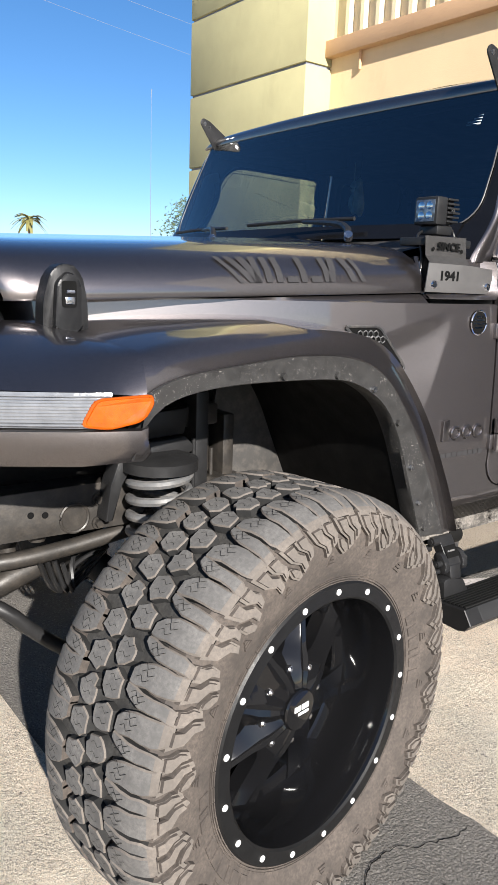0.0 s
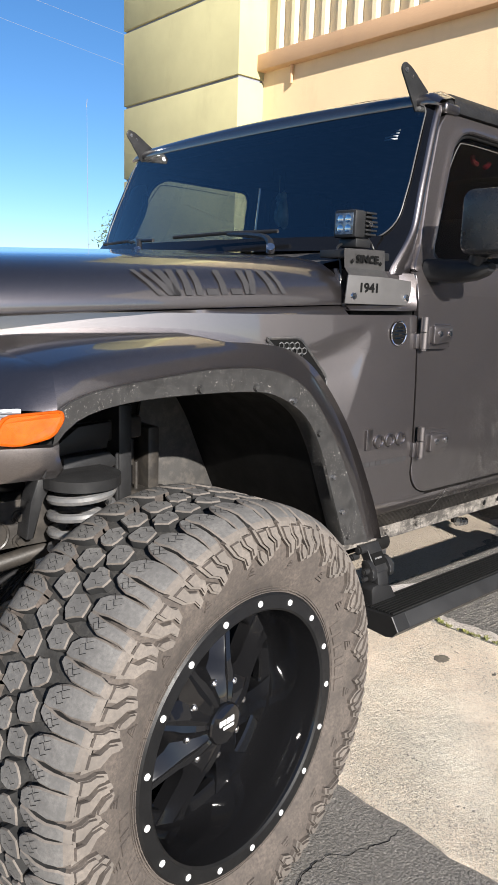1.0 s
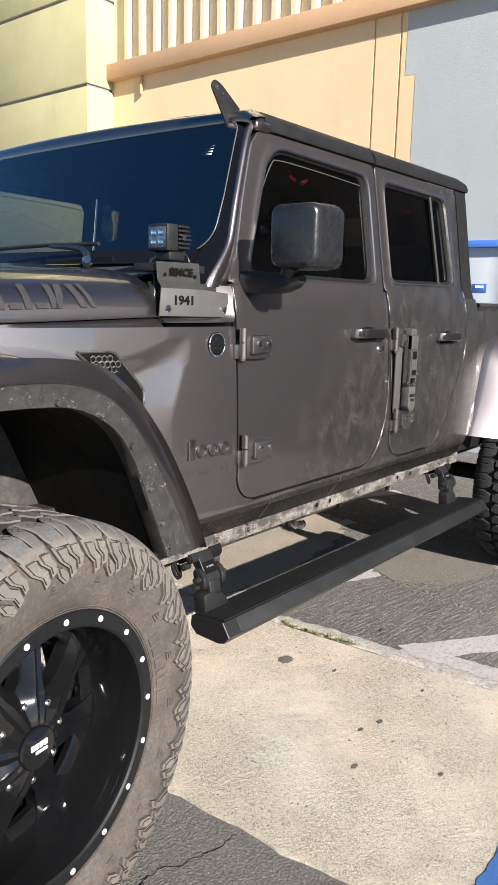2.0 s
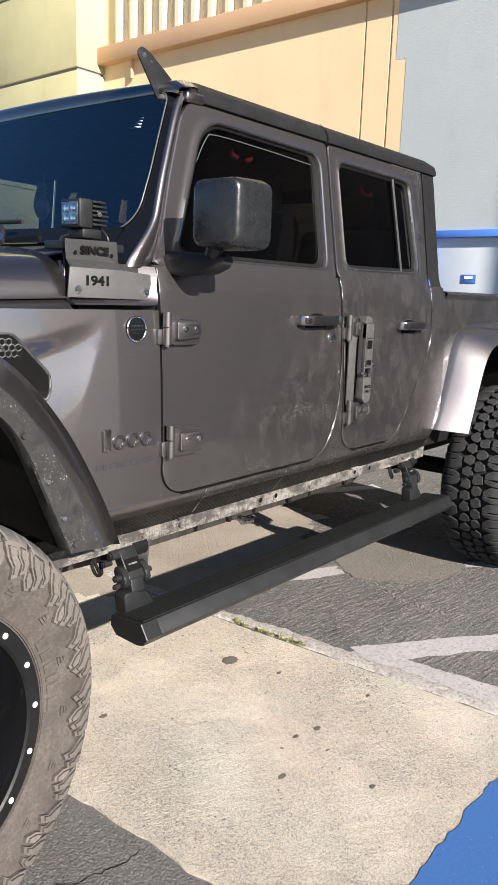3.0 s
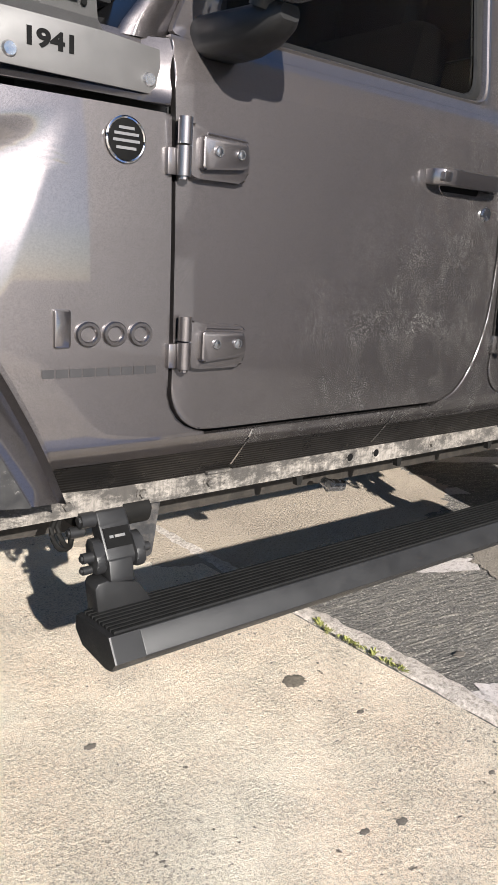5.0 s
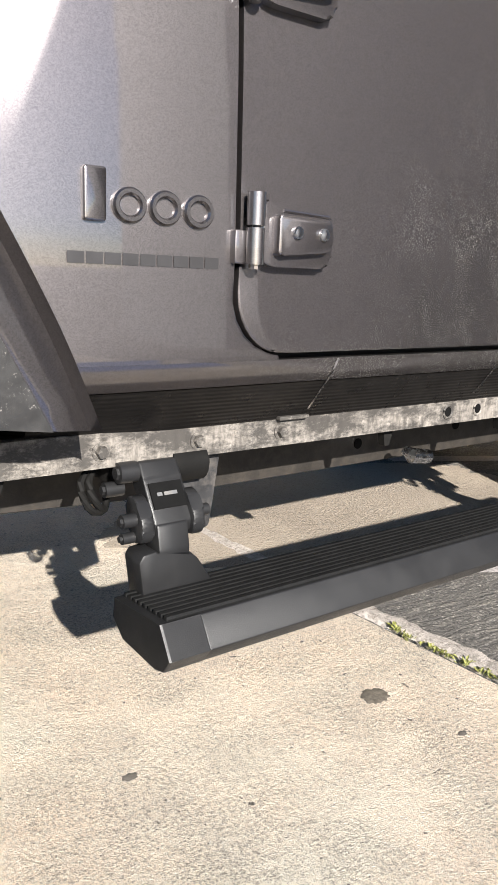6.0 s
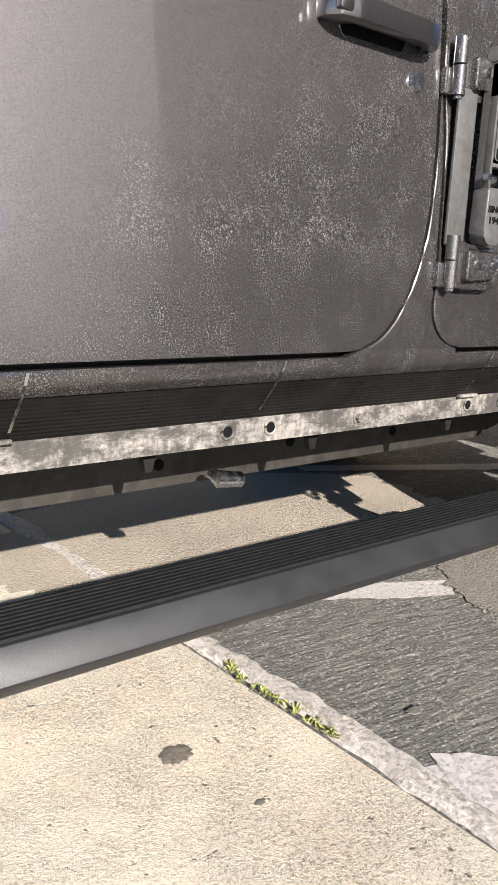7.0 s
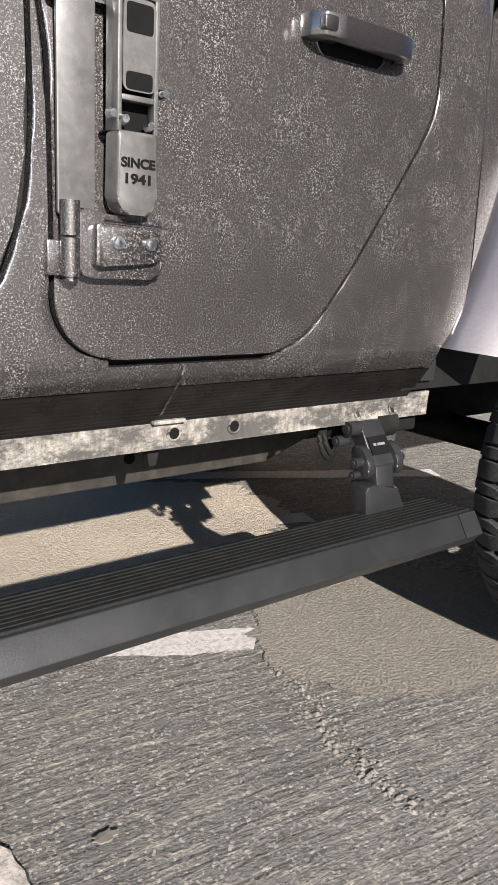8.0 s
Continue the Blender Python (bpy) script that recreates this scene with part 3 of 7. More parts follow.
    sg = part("sign", bm, plain("blue_sign", (0.05, 0.13, 0.42), 0.4), d, "small blue and white sign")
    bm = bmesh.new()
    box(bm, WALL_X + 0.021, WALL_X + 0.024, 1.40, 1.48, 1.60, 1.625)
    part("sign_bar", bm, plain("sign_white", (0.75, 0.76, 0.78), 0.4), sg)
    # unseen walls, added to close the lot behind the camera's right and dim reflections
    w = thing("neighbour_building", (10, -7, 0), "unseen plain dim grey building with a projecting wing, added for reflections", "building", "", "structure")
    bm = bmesh.new()
    box(bm, 7.0, 22, -12.0, -5.0, 0, 9.0)
    part("wall", bm, STUCCO_DIM, w)
    bm = bmesh.new()
    box(bm, 4.35, 6.99, -9.0, -5.0, 0, 9.0)
    part("wing", bm, STUCCO_DIM, w)


building()


# ---- the truck ----
C = 0.955                       # the middle plane of the truck
SILL = [(0.66, 0.088), (0.69, 0.066), (0.72, 0.043), (0.75, 0.021), (0.772, 0.006), (0.79, 0.0), (0.95, 0.0), (1.15, 0.006), (1.30, 0.014),
        (1.40, 0.022), (1.45, 0.034), (1.475, 0.046), (1.50, 0.054), (1.95, 0.122), (2.2, 0.16)]


def side_y(x, z):
    """The outer skin of the near body side."""
    y = sum(interp(z + d, SILL) for d in (-0.012, -0.006, 0, 0.006, 0.012)) / 5
    if x < 0.93:
        y += 0.14 * (0.93 - x) ** 2 + 0.030 * ease(1.350, 1.375, z)
        # the scoop behind the vent: it falls away forwards from a slanted crease, under a second crease that climbs from the vent
        run = 0.747 - 0.378 * (1.325 - z) - x
        fall = 0.20 * max(run, 0.0)
        y += 0.036 * (1 - math.exp(-fall / 0.036)) * ease(1.00, 1.20, z) * ease(-0.012, 0.055, 1.325 + 0.30 * (x - 0.747) - z)
    return y


def mirrored(ob):
    """The same part on the truck's other side."""
    m = Matrix.Translation((0, 2 * C, 0)) @ Matrix.Diagonal((1, -1, 1, 1))
    o = place(ob.name.split(".")[0], ob.data, ob.parent if ob.parent.type == "EMPTY" else None, m)
    for ch in ob.children:
        sub = new(ch.name.split(".")[0], ch.data)
        sub.matrix_basis = ch.matrix_basis
        sub.parent = o
    return o


def panel(bm, xl, xr, zs, cols, out=0.0, fold=0.016, flush=()):
    """A stretch of body skin from xl(z) to xr(z), folded inwards round its rim."""
    rings = []
    for z in zs:
        a, b = xl(z), xr(z)
        rings.append([(a + (b - a) * k / cols, side_y(a + (b - a) * k / cols, z) - out, z) for k in range(cols + 1)])
    vr = skin(bm, rings)
    loop = vr[0] + [r[-1] for r in vr[1:]] + vr[-1][-2::-1] + [r[0] for r in vr[-2:0:-1]]
    inner = [bm.verts.new((v.co.x, v.co.y + fold, v.co.z)) for v in loop]
    n = len(loop)
    rim = [bm.faces.new((loop[i], loop[(i + 1) % n], inner[(i + 1) % n], inner[i])) for i in range(n)]
    es = [e for e in {e for f in rim for e in f.edges} if e.verts[0] in set(loop) and e.verts[1] in set(loop)]
    es = [e for e in es if not any(abs(v.co.z - z) < 1e-5 for z in flush for v in e.verts)]
    bmesh.ops.bevel(bm, geom=es, offset=0.0035, segments=3, profile=0.5, affect="EDGES")


def steps(a, b, n):
    return [a + (b - a) * k / n for k in range(n + 1)]


def curve_x(table):
    """A smooth function of z through a table of (z, x)."""
    zs, xs = zip(*table)
    def f(z):
        return sum(float(np.interp(z + d, zs, xs)) for d in (-0.012, -0.004, 0.004, 0.012)) / 4
    return f


def corner(x, z0, r, sign=1):
    def f(z):
        h = min(max(z - z0, 0.0), r)
        return x + sign * (r - math.sqrt(max(r * r - (r - h) ** 2, 0.0)))
    return f


fd_l = corner(0.938, 0.797, 0.085)
fd_r = curve_x([(0.79, 1.66), (0.797, 1.71), (0.812, 1.755), (0.85, 1.797), (0.911, 1.834), (1.003, 1.864), (1.10, 1.873), (1.5, 1.873)])
rd_l0 = corner(1.903, 0.800, 0.085)
rd_l = lambda z: rd_l0(z) - 0.016 * ease(1.15, 1.3, z)
rd_r = curve_x([(0.79, 2.24), (0.80, 2.293), (0.83, 2.345), (0.903, 2.409), (1.05, 2.514), (1.188, 2.610), (1.23, 2.622), (1.5, 2.628)])
DOOR_ROWS = [0.7985, 0.801, 0.806, 0.813, 0.822, 0.834, 0.848, 0.864, 0.882] + steps(0.905, 1.38, 16) + [1.40, 1.415, 1.43, 1.445, 1.455, 1.465]
CREST = [(-0.318, 1.280), (-0.199, 1.294), (0.005, 1.302), (0.178, 1.297), (0.321, 1.273), (0.425, 1.203), (0.553, 1.053), (0.664, 0.857), (0.716, 0.725)]
fender_l = curve_x([(z, x - 0.03) for x, z in CREST[::-1]][:-4] + [(1.250, 0.20), (1.262, -0.32), (1.40, -0.36)])

TRUCK = thing("pickup_truck", (1.9, C, 0), "dark grey four-door pickup truck, lifted, with dried mud on its doors", "pickup truck")


def body_sides():
    bm = bmesh.new()
    panel(bm, fender_l, lambda z: min(0.930, fd_l(z) - 0.008) if z > 0.88 else fd_l(z) - 0.008, [0.7890, 0.795, 0.80, 0.81, 0.825, 0.845, 0.87] + steps(0.90, 1.34, 100), 90, flush=(0.7890,))
    near = [part("fender_side", bm, PAINT, TRUCK, "dark grey fender side with a creased scoop")]
    bm = bmesh.new()
    skin(bm, [[(x, side_y(x, z) + 0.10 * ease(-0.33, -0.46, x), z) for x in steps(-0.44, -0.33, 8)] for z in (1.22, 1.25, 1.28, 1.30, 1.318, 1.33)])
    near.append(part("fender_front_side", bm, PAINT, TRUCK))
    bm = bmesh.new()
    edge = lambda x: (0.057 + (0.64 - x) * 0.085 + 0.06 * ease(-0.3, -0.75, x), 1.3185 + 0.045 * (x + 0.64) / 1.288)
    skin(bm, [[(x, side_y(x, 1.3395) + 0.0005, 1.3395) for x in steps(-0.34, 0.645, 24)], [(x, edge(x)[0] + 0.001, max(edge(x)[1], 1.341)) for x in steps(-0.34, 0.645, 24)], [(x, edge(x)[0] + 0.03, max(edge(x)[1], 1.341)) for x in steps(-0.34, 0.645, 24)]])
    near.append(part("fender_top_edge", bm, PAINT, TRUCK, "", 60))
    bm = bmesh.new()
    box(bm, 2.66, 3.10, 0.055, 0.075, 0.70, 1.42)
    near.append(part("gap_backing", bm, SEAL, TRUCK, "dark backing of the gap before the bed"))
    bm = bmesh.new()
    panel(bm, lambda z: 0.648, lambda z: 0.930 + 0.02 * ease(1.40, 1.47, z), steps(1.352, 1.462, 8), 6, 0.0)
    near.append(part("cowl_side", bm, PAINT, TRUCK))
    bm = bmesh.new()
    panel(bm, lambda z: 0.66 + 0.1 * (0.79 - z), lambda z: 2.70, [0.752, 0.758, 0.766, 0.775, 0.782, 0.7888], 30, flush=(0.7888,))
    near.append(part("rocker_panel", bm, PAINT, TRUCK, "muddy grey rocker panel that rolls under"))
    # lower roll of the rocker, painted black for the shade on its underside
    bm = bmesh.new()
    rows = steps(0.680, 0.7505, 22)
    skin(bm, [[(x, side_y(x, z) + (0.0005 if k % 2 else 0.0), z) for x in steps(0.665, 2.70, 20)] for k, z in enumerate(rows)])
    near.append(part("rocker_guard", bm, ROCKER_SHADE, TRUCK, "finely ribbed lower roll of the rocker, underside shade in its black", 10))
    bm = bmesh.new()
    panel(bm, lambda z: fd_r(z) + 0.008, lambda z: rd_l(z) - 0.007, [0.7890] + [z for z in DOOR_ROWS if z < 1.27], 5, flush=(0.7890,))
    near.append(part("pillar_panel", bm, PAINT, TRUCK))
    bm = bmesh.new()
    panel(bm, lambda z: rd_r(z) + 0.007, lambda z: 2.765 - 0.10 * ease(0.90, 0.72, z), [0.7890] + DOOR_ROWS[:-1] + [1.44], 6, flush=(0.7890,))
    near.append(part("rear_quarter", bm, PAINT, TRUCK))
    # sill seams and the dark inner body that shows in the gaps
    bm = bmesh.new()
    rows = steps(0.70, 1.46, 30)
    skin(bm, [[(x, side_y(x, z) + 0.026, z) for x in steps(0.68, 2.70, 40)] for z in rows])
    near.append(part("inner_body", bm, SEAL, TRUCK, "black inner body behind the door gaps"))
    bm = bmesh.new()
    panel(bm, lambda z: 2.638, lambda z: 2.748, steps(1.442, 1.95, 10), 4)
    box(bm, 2.64, 2.745, 0.13, 0.20, 1.44, 1.95)
    near.append(part("rear_pillar", bm, ROOF_BLACK, TRUCK, "satin black hardtop corner"))
    for o in near:
        mirrored(o)


def ray_poly(cx, cz, ang, poly):
    d = (math.cos(ang), math.sin(ang))
    best = None
    for (x0, z0), (x1, z1) in zip(poly, poly[1:] + poly[:1]):
        ex, ez = x1 - x0, z1 - z0
        det = -d[0] * ez + ex * d[1]
        if abs(det) < 1e-12:
            continue
        t = (-(x0 - cx) * ez + ex * (z0 - cz)) / det
        s = (d[0] * (z0 - cz) - d[1] * (x0 - cx)) / det
        if t > 0 and -1e-6 <= s <= 1 + 1e-6 and (best is None or t < best):
            best = t
    return (cx + d[0] * best, cz + d[1] * best)


def soften(poly, r, n=6):
    """Rounds each corner of a polygon by a curve that starts r before it."""
    out = []
    m = len(poly)
    for i in range(m):
        p, a, b = Vector(poly[i]), Vector(poly[i - 1]), Vector(poly[(i + 1) % m])
        rr = min(r, (a - p).length * 0.45, (b - p).length * 0.45)
        s, e = p + (a - p).normalized() * rr, p + (b - p).normalized() * rr
        for k in range(n + 1):
            t = k / n
            q = s * (1 - t) ** 2 + p * 2 * t * (1 - t) + e * t * t
            out.append((q.x, q.y))
    return out


def window_frame(bm, outer, inner, seal_bm, glass_bm, fold=0.035):
    """Door skin round a window, folded into the opening; a rubber seal and the pane inside it."""
    cx = sum(p[0] for p in inner) / len(inner)
    cz = sum(p[1] for p in inner) / len(inner)
    angs = sorted({round(math.atan2(z - cz, x - cx), 4) for x, z in outer} | {round(-math.pi + 2 * math.pi * k / 96, 4) for k in range(96)})
    o = [ray_poly(cx, cz, a, outer) for a in angs]
    i = [ray_poly(cx, cz, a, inner) for a in angs]
    def ring(f, off):
        return [(p[0] + (q[0] - p[0]) * f, side_y(1.5, p[1] + (q[1] - p[1]) * f) + (off if p[1] > 1.47 or f > 0 or off > 0.01 else 0.0), p[1] + (q[1] - p[1]) * f) for p, q in zip(o, i)]
    def shrink(f, off):
        return [(cx + (q[0] - cx) * f, side_y(1.5, q[1]) + off, cz + (q[1] - cz) * f) for q in i]
    skin(bm, [ring(0.0, 0.016), ring(0.0, 0.003), ring(0.03, 0.0)] + [ring(f, 0.0) for f in (0.25, 0.5, 0.72)] + [ring(0.86, -0.004), ring(0.95, -0.002), ring(1.0, 0.006), ring(1.0, fold)], True)
    skin(seal_bm, [shrink(1.002, 0.010), shrink(0.985, 0.009), shrink(0.955, 0.012), shrink(0.945, 0.0185)], True)
    vs = [glass_bm.verts.new(p) for p in shrink(0.985, 0.020)]
    glass_bm.faces.new(vs)


def hinge(x, z, parent):
    """A forged strap hinge with a round knuckle and two screws."""
    y = side_y(x + 0.05, z)
    bm = bmesh.new()
    prism(bm, soften([(x - 0.002, z + 0.038), (x + 0.018, z + 0.038), (x + 0.034, z + 0.033), (x + 0.122, z + 0.029), (x + 0.130, z + 0.008), (x + 0.128, z - 0.036), (x + 0.116, z - 0.048), (x + 0.020, z - 0.048), (x - 0.002, z - 0.040)], 0.010, 3), "y", y - 0.020, y + 0.004, 0.006, 3)
    prism(bm, soften([(x + 0.020, z + 0.022), (x + 0.114, z + 0.018), (x + 0.119, z - 0.016), (x + 0.104, z - 0.026), (x + 0.036, z - 0.032), (x + 0.020, z - 0.034)], 0.008, 3), "y", y - 0.034, y - 0.014, 0.004)
    for dz in (0.020, 0.026):
        tube(bm, [(x + 0.036, y - 0.0205, z + dz), (x + 0.118, y - 0.0205, z + dz - 0.003)], 0.0022, 6)
    h = part("hinge", bm, PAINT, parent, "grey forged hinge with two screws")
    bm = bmesh.new()
    tube(bm, [(x - 0.008, y - 0.018, z + 0.046), (x - 0.008, y - 0.018, z + 0.004)], 0.0125, 14)
    tube(bm, [(x - 0.008, y - 0.018, z + 0.001), (x - 0.008, y - 0.018, z - 0.046)], 0.0125, 14)
    tube(bm, [(x - 0.008, y - 0.018, z - 0.046), (x - 0.008, y - 0.018, z - 0.052)], 0.008, 10)
    box(bm, x - 0.036, x - 0.008, y - 0.012, y + 0.012, z - 0.046, z - 0.002, 0.003)
    part("knuckle", bm, PAINT, h)
    for dx in (0.050, 0.097):
        bm = bmesh.new()
        tube(bm, [(x + dx, y - 0.033, z - 0.002), (x + dx, y - 0.038, z - 0.002)], 0.0085, 14)
        tube(bm, [(x + dx, y - 0.038, z - 0.002), (x + dx, y - 0.0385, z - 0.002)], [0.006, 0.003], 6)
        part("screw", bm, STEEL, h, "bright screw head")


def door_handle(x0, x1, z, parent):
    y = side_y(x0, z)
    bm = bmesh.new()
    prism(bm, [(x0, y + 0.004), (x0, y - 0.020), (x0 + 0.016, y - 0.040), (x0 + 0.05, y - 0.046), (x1 - 0.05, y - 0.044), (x1 - 0.016, y - 0.038), (x1, y - 0.022), (x1, y + 0.004), (x1 - 0.022, y + 0.004), (x1 - 0.03, y - 0.022), (x0 + 0.055, y - 0.026), (x0 + 0.045, y + 0.004)], "z", z - 0.016, z + 0.018, 0.004)
    hd = part("handle", bm, FLARE_PAINT, parent, "grey bar pull handle", 25)
    bm = bmesh.new()
    prism(bm, rounded(x0 + 0.008, x0 + 0.034, z - 0.009, z + 0.011, 0.004, 3), "y", y - 0.046, y - 0.034, 0.001)
    part("handle_button", bm, FLARE_PAINT, hd)
    bm = bmesh.new()
    cx, r = (x0 + x1) / 2 - 0.005, 0.075
    cup = [[(cx + r * f * math.cos(a), y - 0.0016 + d, z - 0.010 + 0.036 * f * math.sin(a)) for a in steps(0, 2 * math.pi, 28)[:-1]] for f, d in ((1.03, 0.0012), (1.0, -0.001), (0.985, 0.0))]
    skin(bm, cup, True)
    part("cup_rim", bm, FLARE_PAINT, hd)
    # flat black disc on the door skin; the hollow's shade is painted by it
    bm = bmesh.new()
    bm.faces.new([bm.verts.new(q) for q in cup[2]])
    part("cup", bm, INK_SHADE_BLACK, hd, "flat black disc behind the handle, the hollow's shade as colour", 0)


FRONT_WIN = soften([(1.035, 1.497), (1.813, 1.494), (1.815, 1.895), (1.255, 1.905), (1.185, 1.86)], 0.055, 6)
REAR_WIN = soften([(1.955, 1.506), (2.54, 1.514), (2.50, 1.888), (1.945, 1.893)], 0.045, 6)


def doors():
    bm, seal, glass = bmesh.new(), bmesh.new(), bmesh.new()
    panel(bm, fd_l, fd_r, DOOR_ROWS, 22, flush=(1.465,))
    outer = [(0.9385, 1.4652), (1.8725, 1.4652), (1.868, 1.948), (1.15, 1.948), (1.105, 1.90), (1.035, 1.72), (0.975, 1.53)]
    window_frame(bm, soften(outer, 0.02, 3), FRONT_WIN, seal, glass)
    fd = part("front_door", bm, PAINT, TRUCK, "grey front door, dusty, mud-splashed at its lower rear")
    part("window_seal", seal, SEAL, fd, "black rubber window seal")
    part("window_pane", glass, FRONT_GLASS, fd, "dark tinted pane", 0, (0, -1, 0))
    bm = bmesh.new()
    tube(bm, along([(1.175, 0.118, 1.780), (1.222, 0.126, 1.852), (1.262, 0.128, 1.874), (1.50, 0.128, 1.872), (1.785, 0.127, 1.862)], 24), 0.0016, 6)
    part("pane_edge", bm, PLATE_GREY, fd, "pale top edge of the pane")
    mirrored(fd)
    bm, seal, glass = bmesh.new(), bmesh.new(), bmesh.new()
    panel(bm, rd_l, rd_r, DOOR_ROWS, 18, flush=(1.465,))
    outer = [(1.8875, 1.4652), (2.628, 1.4652), (2.628, 1.948), (1.880, 1.948)]
    window_frame(bm, soften(outer, 0.02, 3), REAR_WIN, seal, glass)
    rd = part("rear_door", bm, PAINT, TRUCK, "grey rear door with a slanted rear edge, streaked with dried mud")
    part("window_seal", seal, SEAL, rd, "black rubber window seal")
    part("window_pane", glass, SIDE_GLASS, rd, "dark tinted pane", 0, (0, -1, 0))
    bm = bmesh.new()
    tube(bm, [(2.405, side_y(2, 1.51) + 0.012, 1.505), (2.375, side_y(2, 1.89) + 0.012, 1.892)], 0.009, 6)
    part("division_bar", bm, SEAL, rd, "black window division bar")
    mirrored(rd)
    hinge(0.952, 1.290, fd)
    hinge(0.958, 0.966, fd)
    door_handle(1.585, 1.838, 1.308, fd)
    door_handle(2.300, 2.525, 1.282, rd)
    bm = bmesh.new()
    tube(bm, [(1.812, side_y(1.8, 1.244) - 0.001, 1.244), (1.812, side_y(1.8, 1.244) - 0.007, 1.244)], [0.017, 0.015], 16)
    part("key_lock", bm, STEEL, fd, "bright round key lock")
    hinge(1.925, 0.957, rd)
    hinge(1.912, 1.282, rd)
    return fd, rd


def hood():
    bm = bmesh.new()
    rings = []
    for x in steps(-0.43, 0.648, 24):
        f = (x + 0.64) / 1.288
        s = side_y(x, 1.36) if x < 0.93 else 0.0
        s = 0.055 + (0.64 - x) * 0.085 + 0.06 * ease(-0.3, -0.75, x)
        zb = 1.322 + 0.045 * f
        drop = 0.05 * ease(-0.35, -0.75, x) + 0.012 * (1 - f)
        half = [(s, zb), (s - 0.002, zb + 0.004), (s + 0.004, zb + 0.03), (s + 0.018, zb + 0.058), (s + 0.045, zb + 0.086), (s + 0.085, zb + 0.106), (s + 0.14, zb + 0.120), (s + 0.23, zb + 0.130), (s + 0.40, zb + 0.137), (s + 0.55, zb + 0.150), (C, zb + 0.153)]
        half = [(y, z - drop * (z - zb) / 0.15) for y, z in half]
        fwd = lambda y: 0.10 * (1 - (x + 0.43) / 1.078) ** 2 * math.sin(math.pi * min(max((y - s) / (2 * C - 2 * s), 0), 1)) ** 0.5
        rings.append([(x - fwd(y), y, z) for y, z in half] + [(x - fwd(y), 2 * C - y, z) for y, z in half[-2::-1]])
    front = [(x - (0.030 if 3 < i < 17 else 0.012), y + (0.012 if i < 4 else -0.012 if i > 16 else 0), z - 0.035 if 3 < i < 17 else z) for i, (x, y, z) in enumerate(rings[0])]
    rings.insert(0, front)
    rear = [(0.660, y, z - 0.012) for x, y, z in rings[-1]]
    rings.append(rear)
    skin(bm, rings)
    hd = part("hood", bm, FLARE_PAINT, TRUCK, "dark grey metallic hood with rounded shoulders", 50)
    # plain slanted shapes of the hood lettering, laid just over the paint
    def on_hood(x, h):
        s = 0.055 + (0.64 - x) * 0.085 + 0.06 * ease(-0.3, -0.75, x)
        zb = 1.322 + 0.045 * (x + 0.64) / 1.288
        tab = [(0, 0), (0.03, 0.004), (0.058, 0.018), (0.086, 0.045), (0.106, 0.085)]
        return (x, s + interp(h, tab) - 0.0025, zb + h + 0.001)
    x = 0.03
    for k, (w, lean, h0, h1) in enumerate([(0.014, 0.05, 0.03, 0.088), (0.02, 0.05, 0.03, 0.088), (0.022, 0.03, 0.03, 0.088), (0.018, 0.0, 0.03, 0.088), (0.018, 0.0, 0.03, 0.088), (0.018, 0.0, 0.03, 0.088), (0.032, 0.0, 0.03, 0.043), (0.018, 0.0, 0.03, 0.088), (0.032, 0.0, 0.03, 0.043), (0.018, 0.0, 0.03, 0.088), (0.020, -0.02, 0.03, 0.088), (0.020, 0.02, 0.03, 0.088), (0.014, 0.02, 0.03, 0.088)]):
        bm = bmesh.new()
        rows = steps(h0, h1, 6)
        skin(bm, [[on_hood(x + w * j / 2 + lean * (h1 - h) / 0.058, h) for j in range(3)] for h in rows])
        part("decal_bar", bm, DECAL, hd, "matt darker-grey decal bar" if k == 0 else "", 60)
        x += w + (0.012 if w < 0.03 else 0.008)
    return hd


def far_nose(maker):
    """Makes a part on the near side and its twin on the far side."""
    def both(*args):
        ob = maker(*args)
        mirrored(ob)
        return ob
    return both


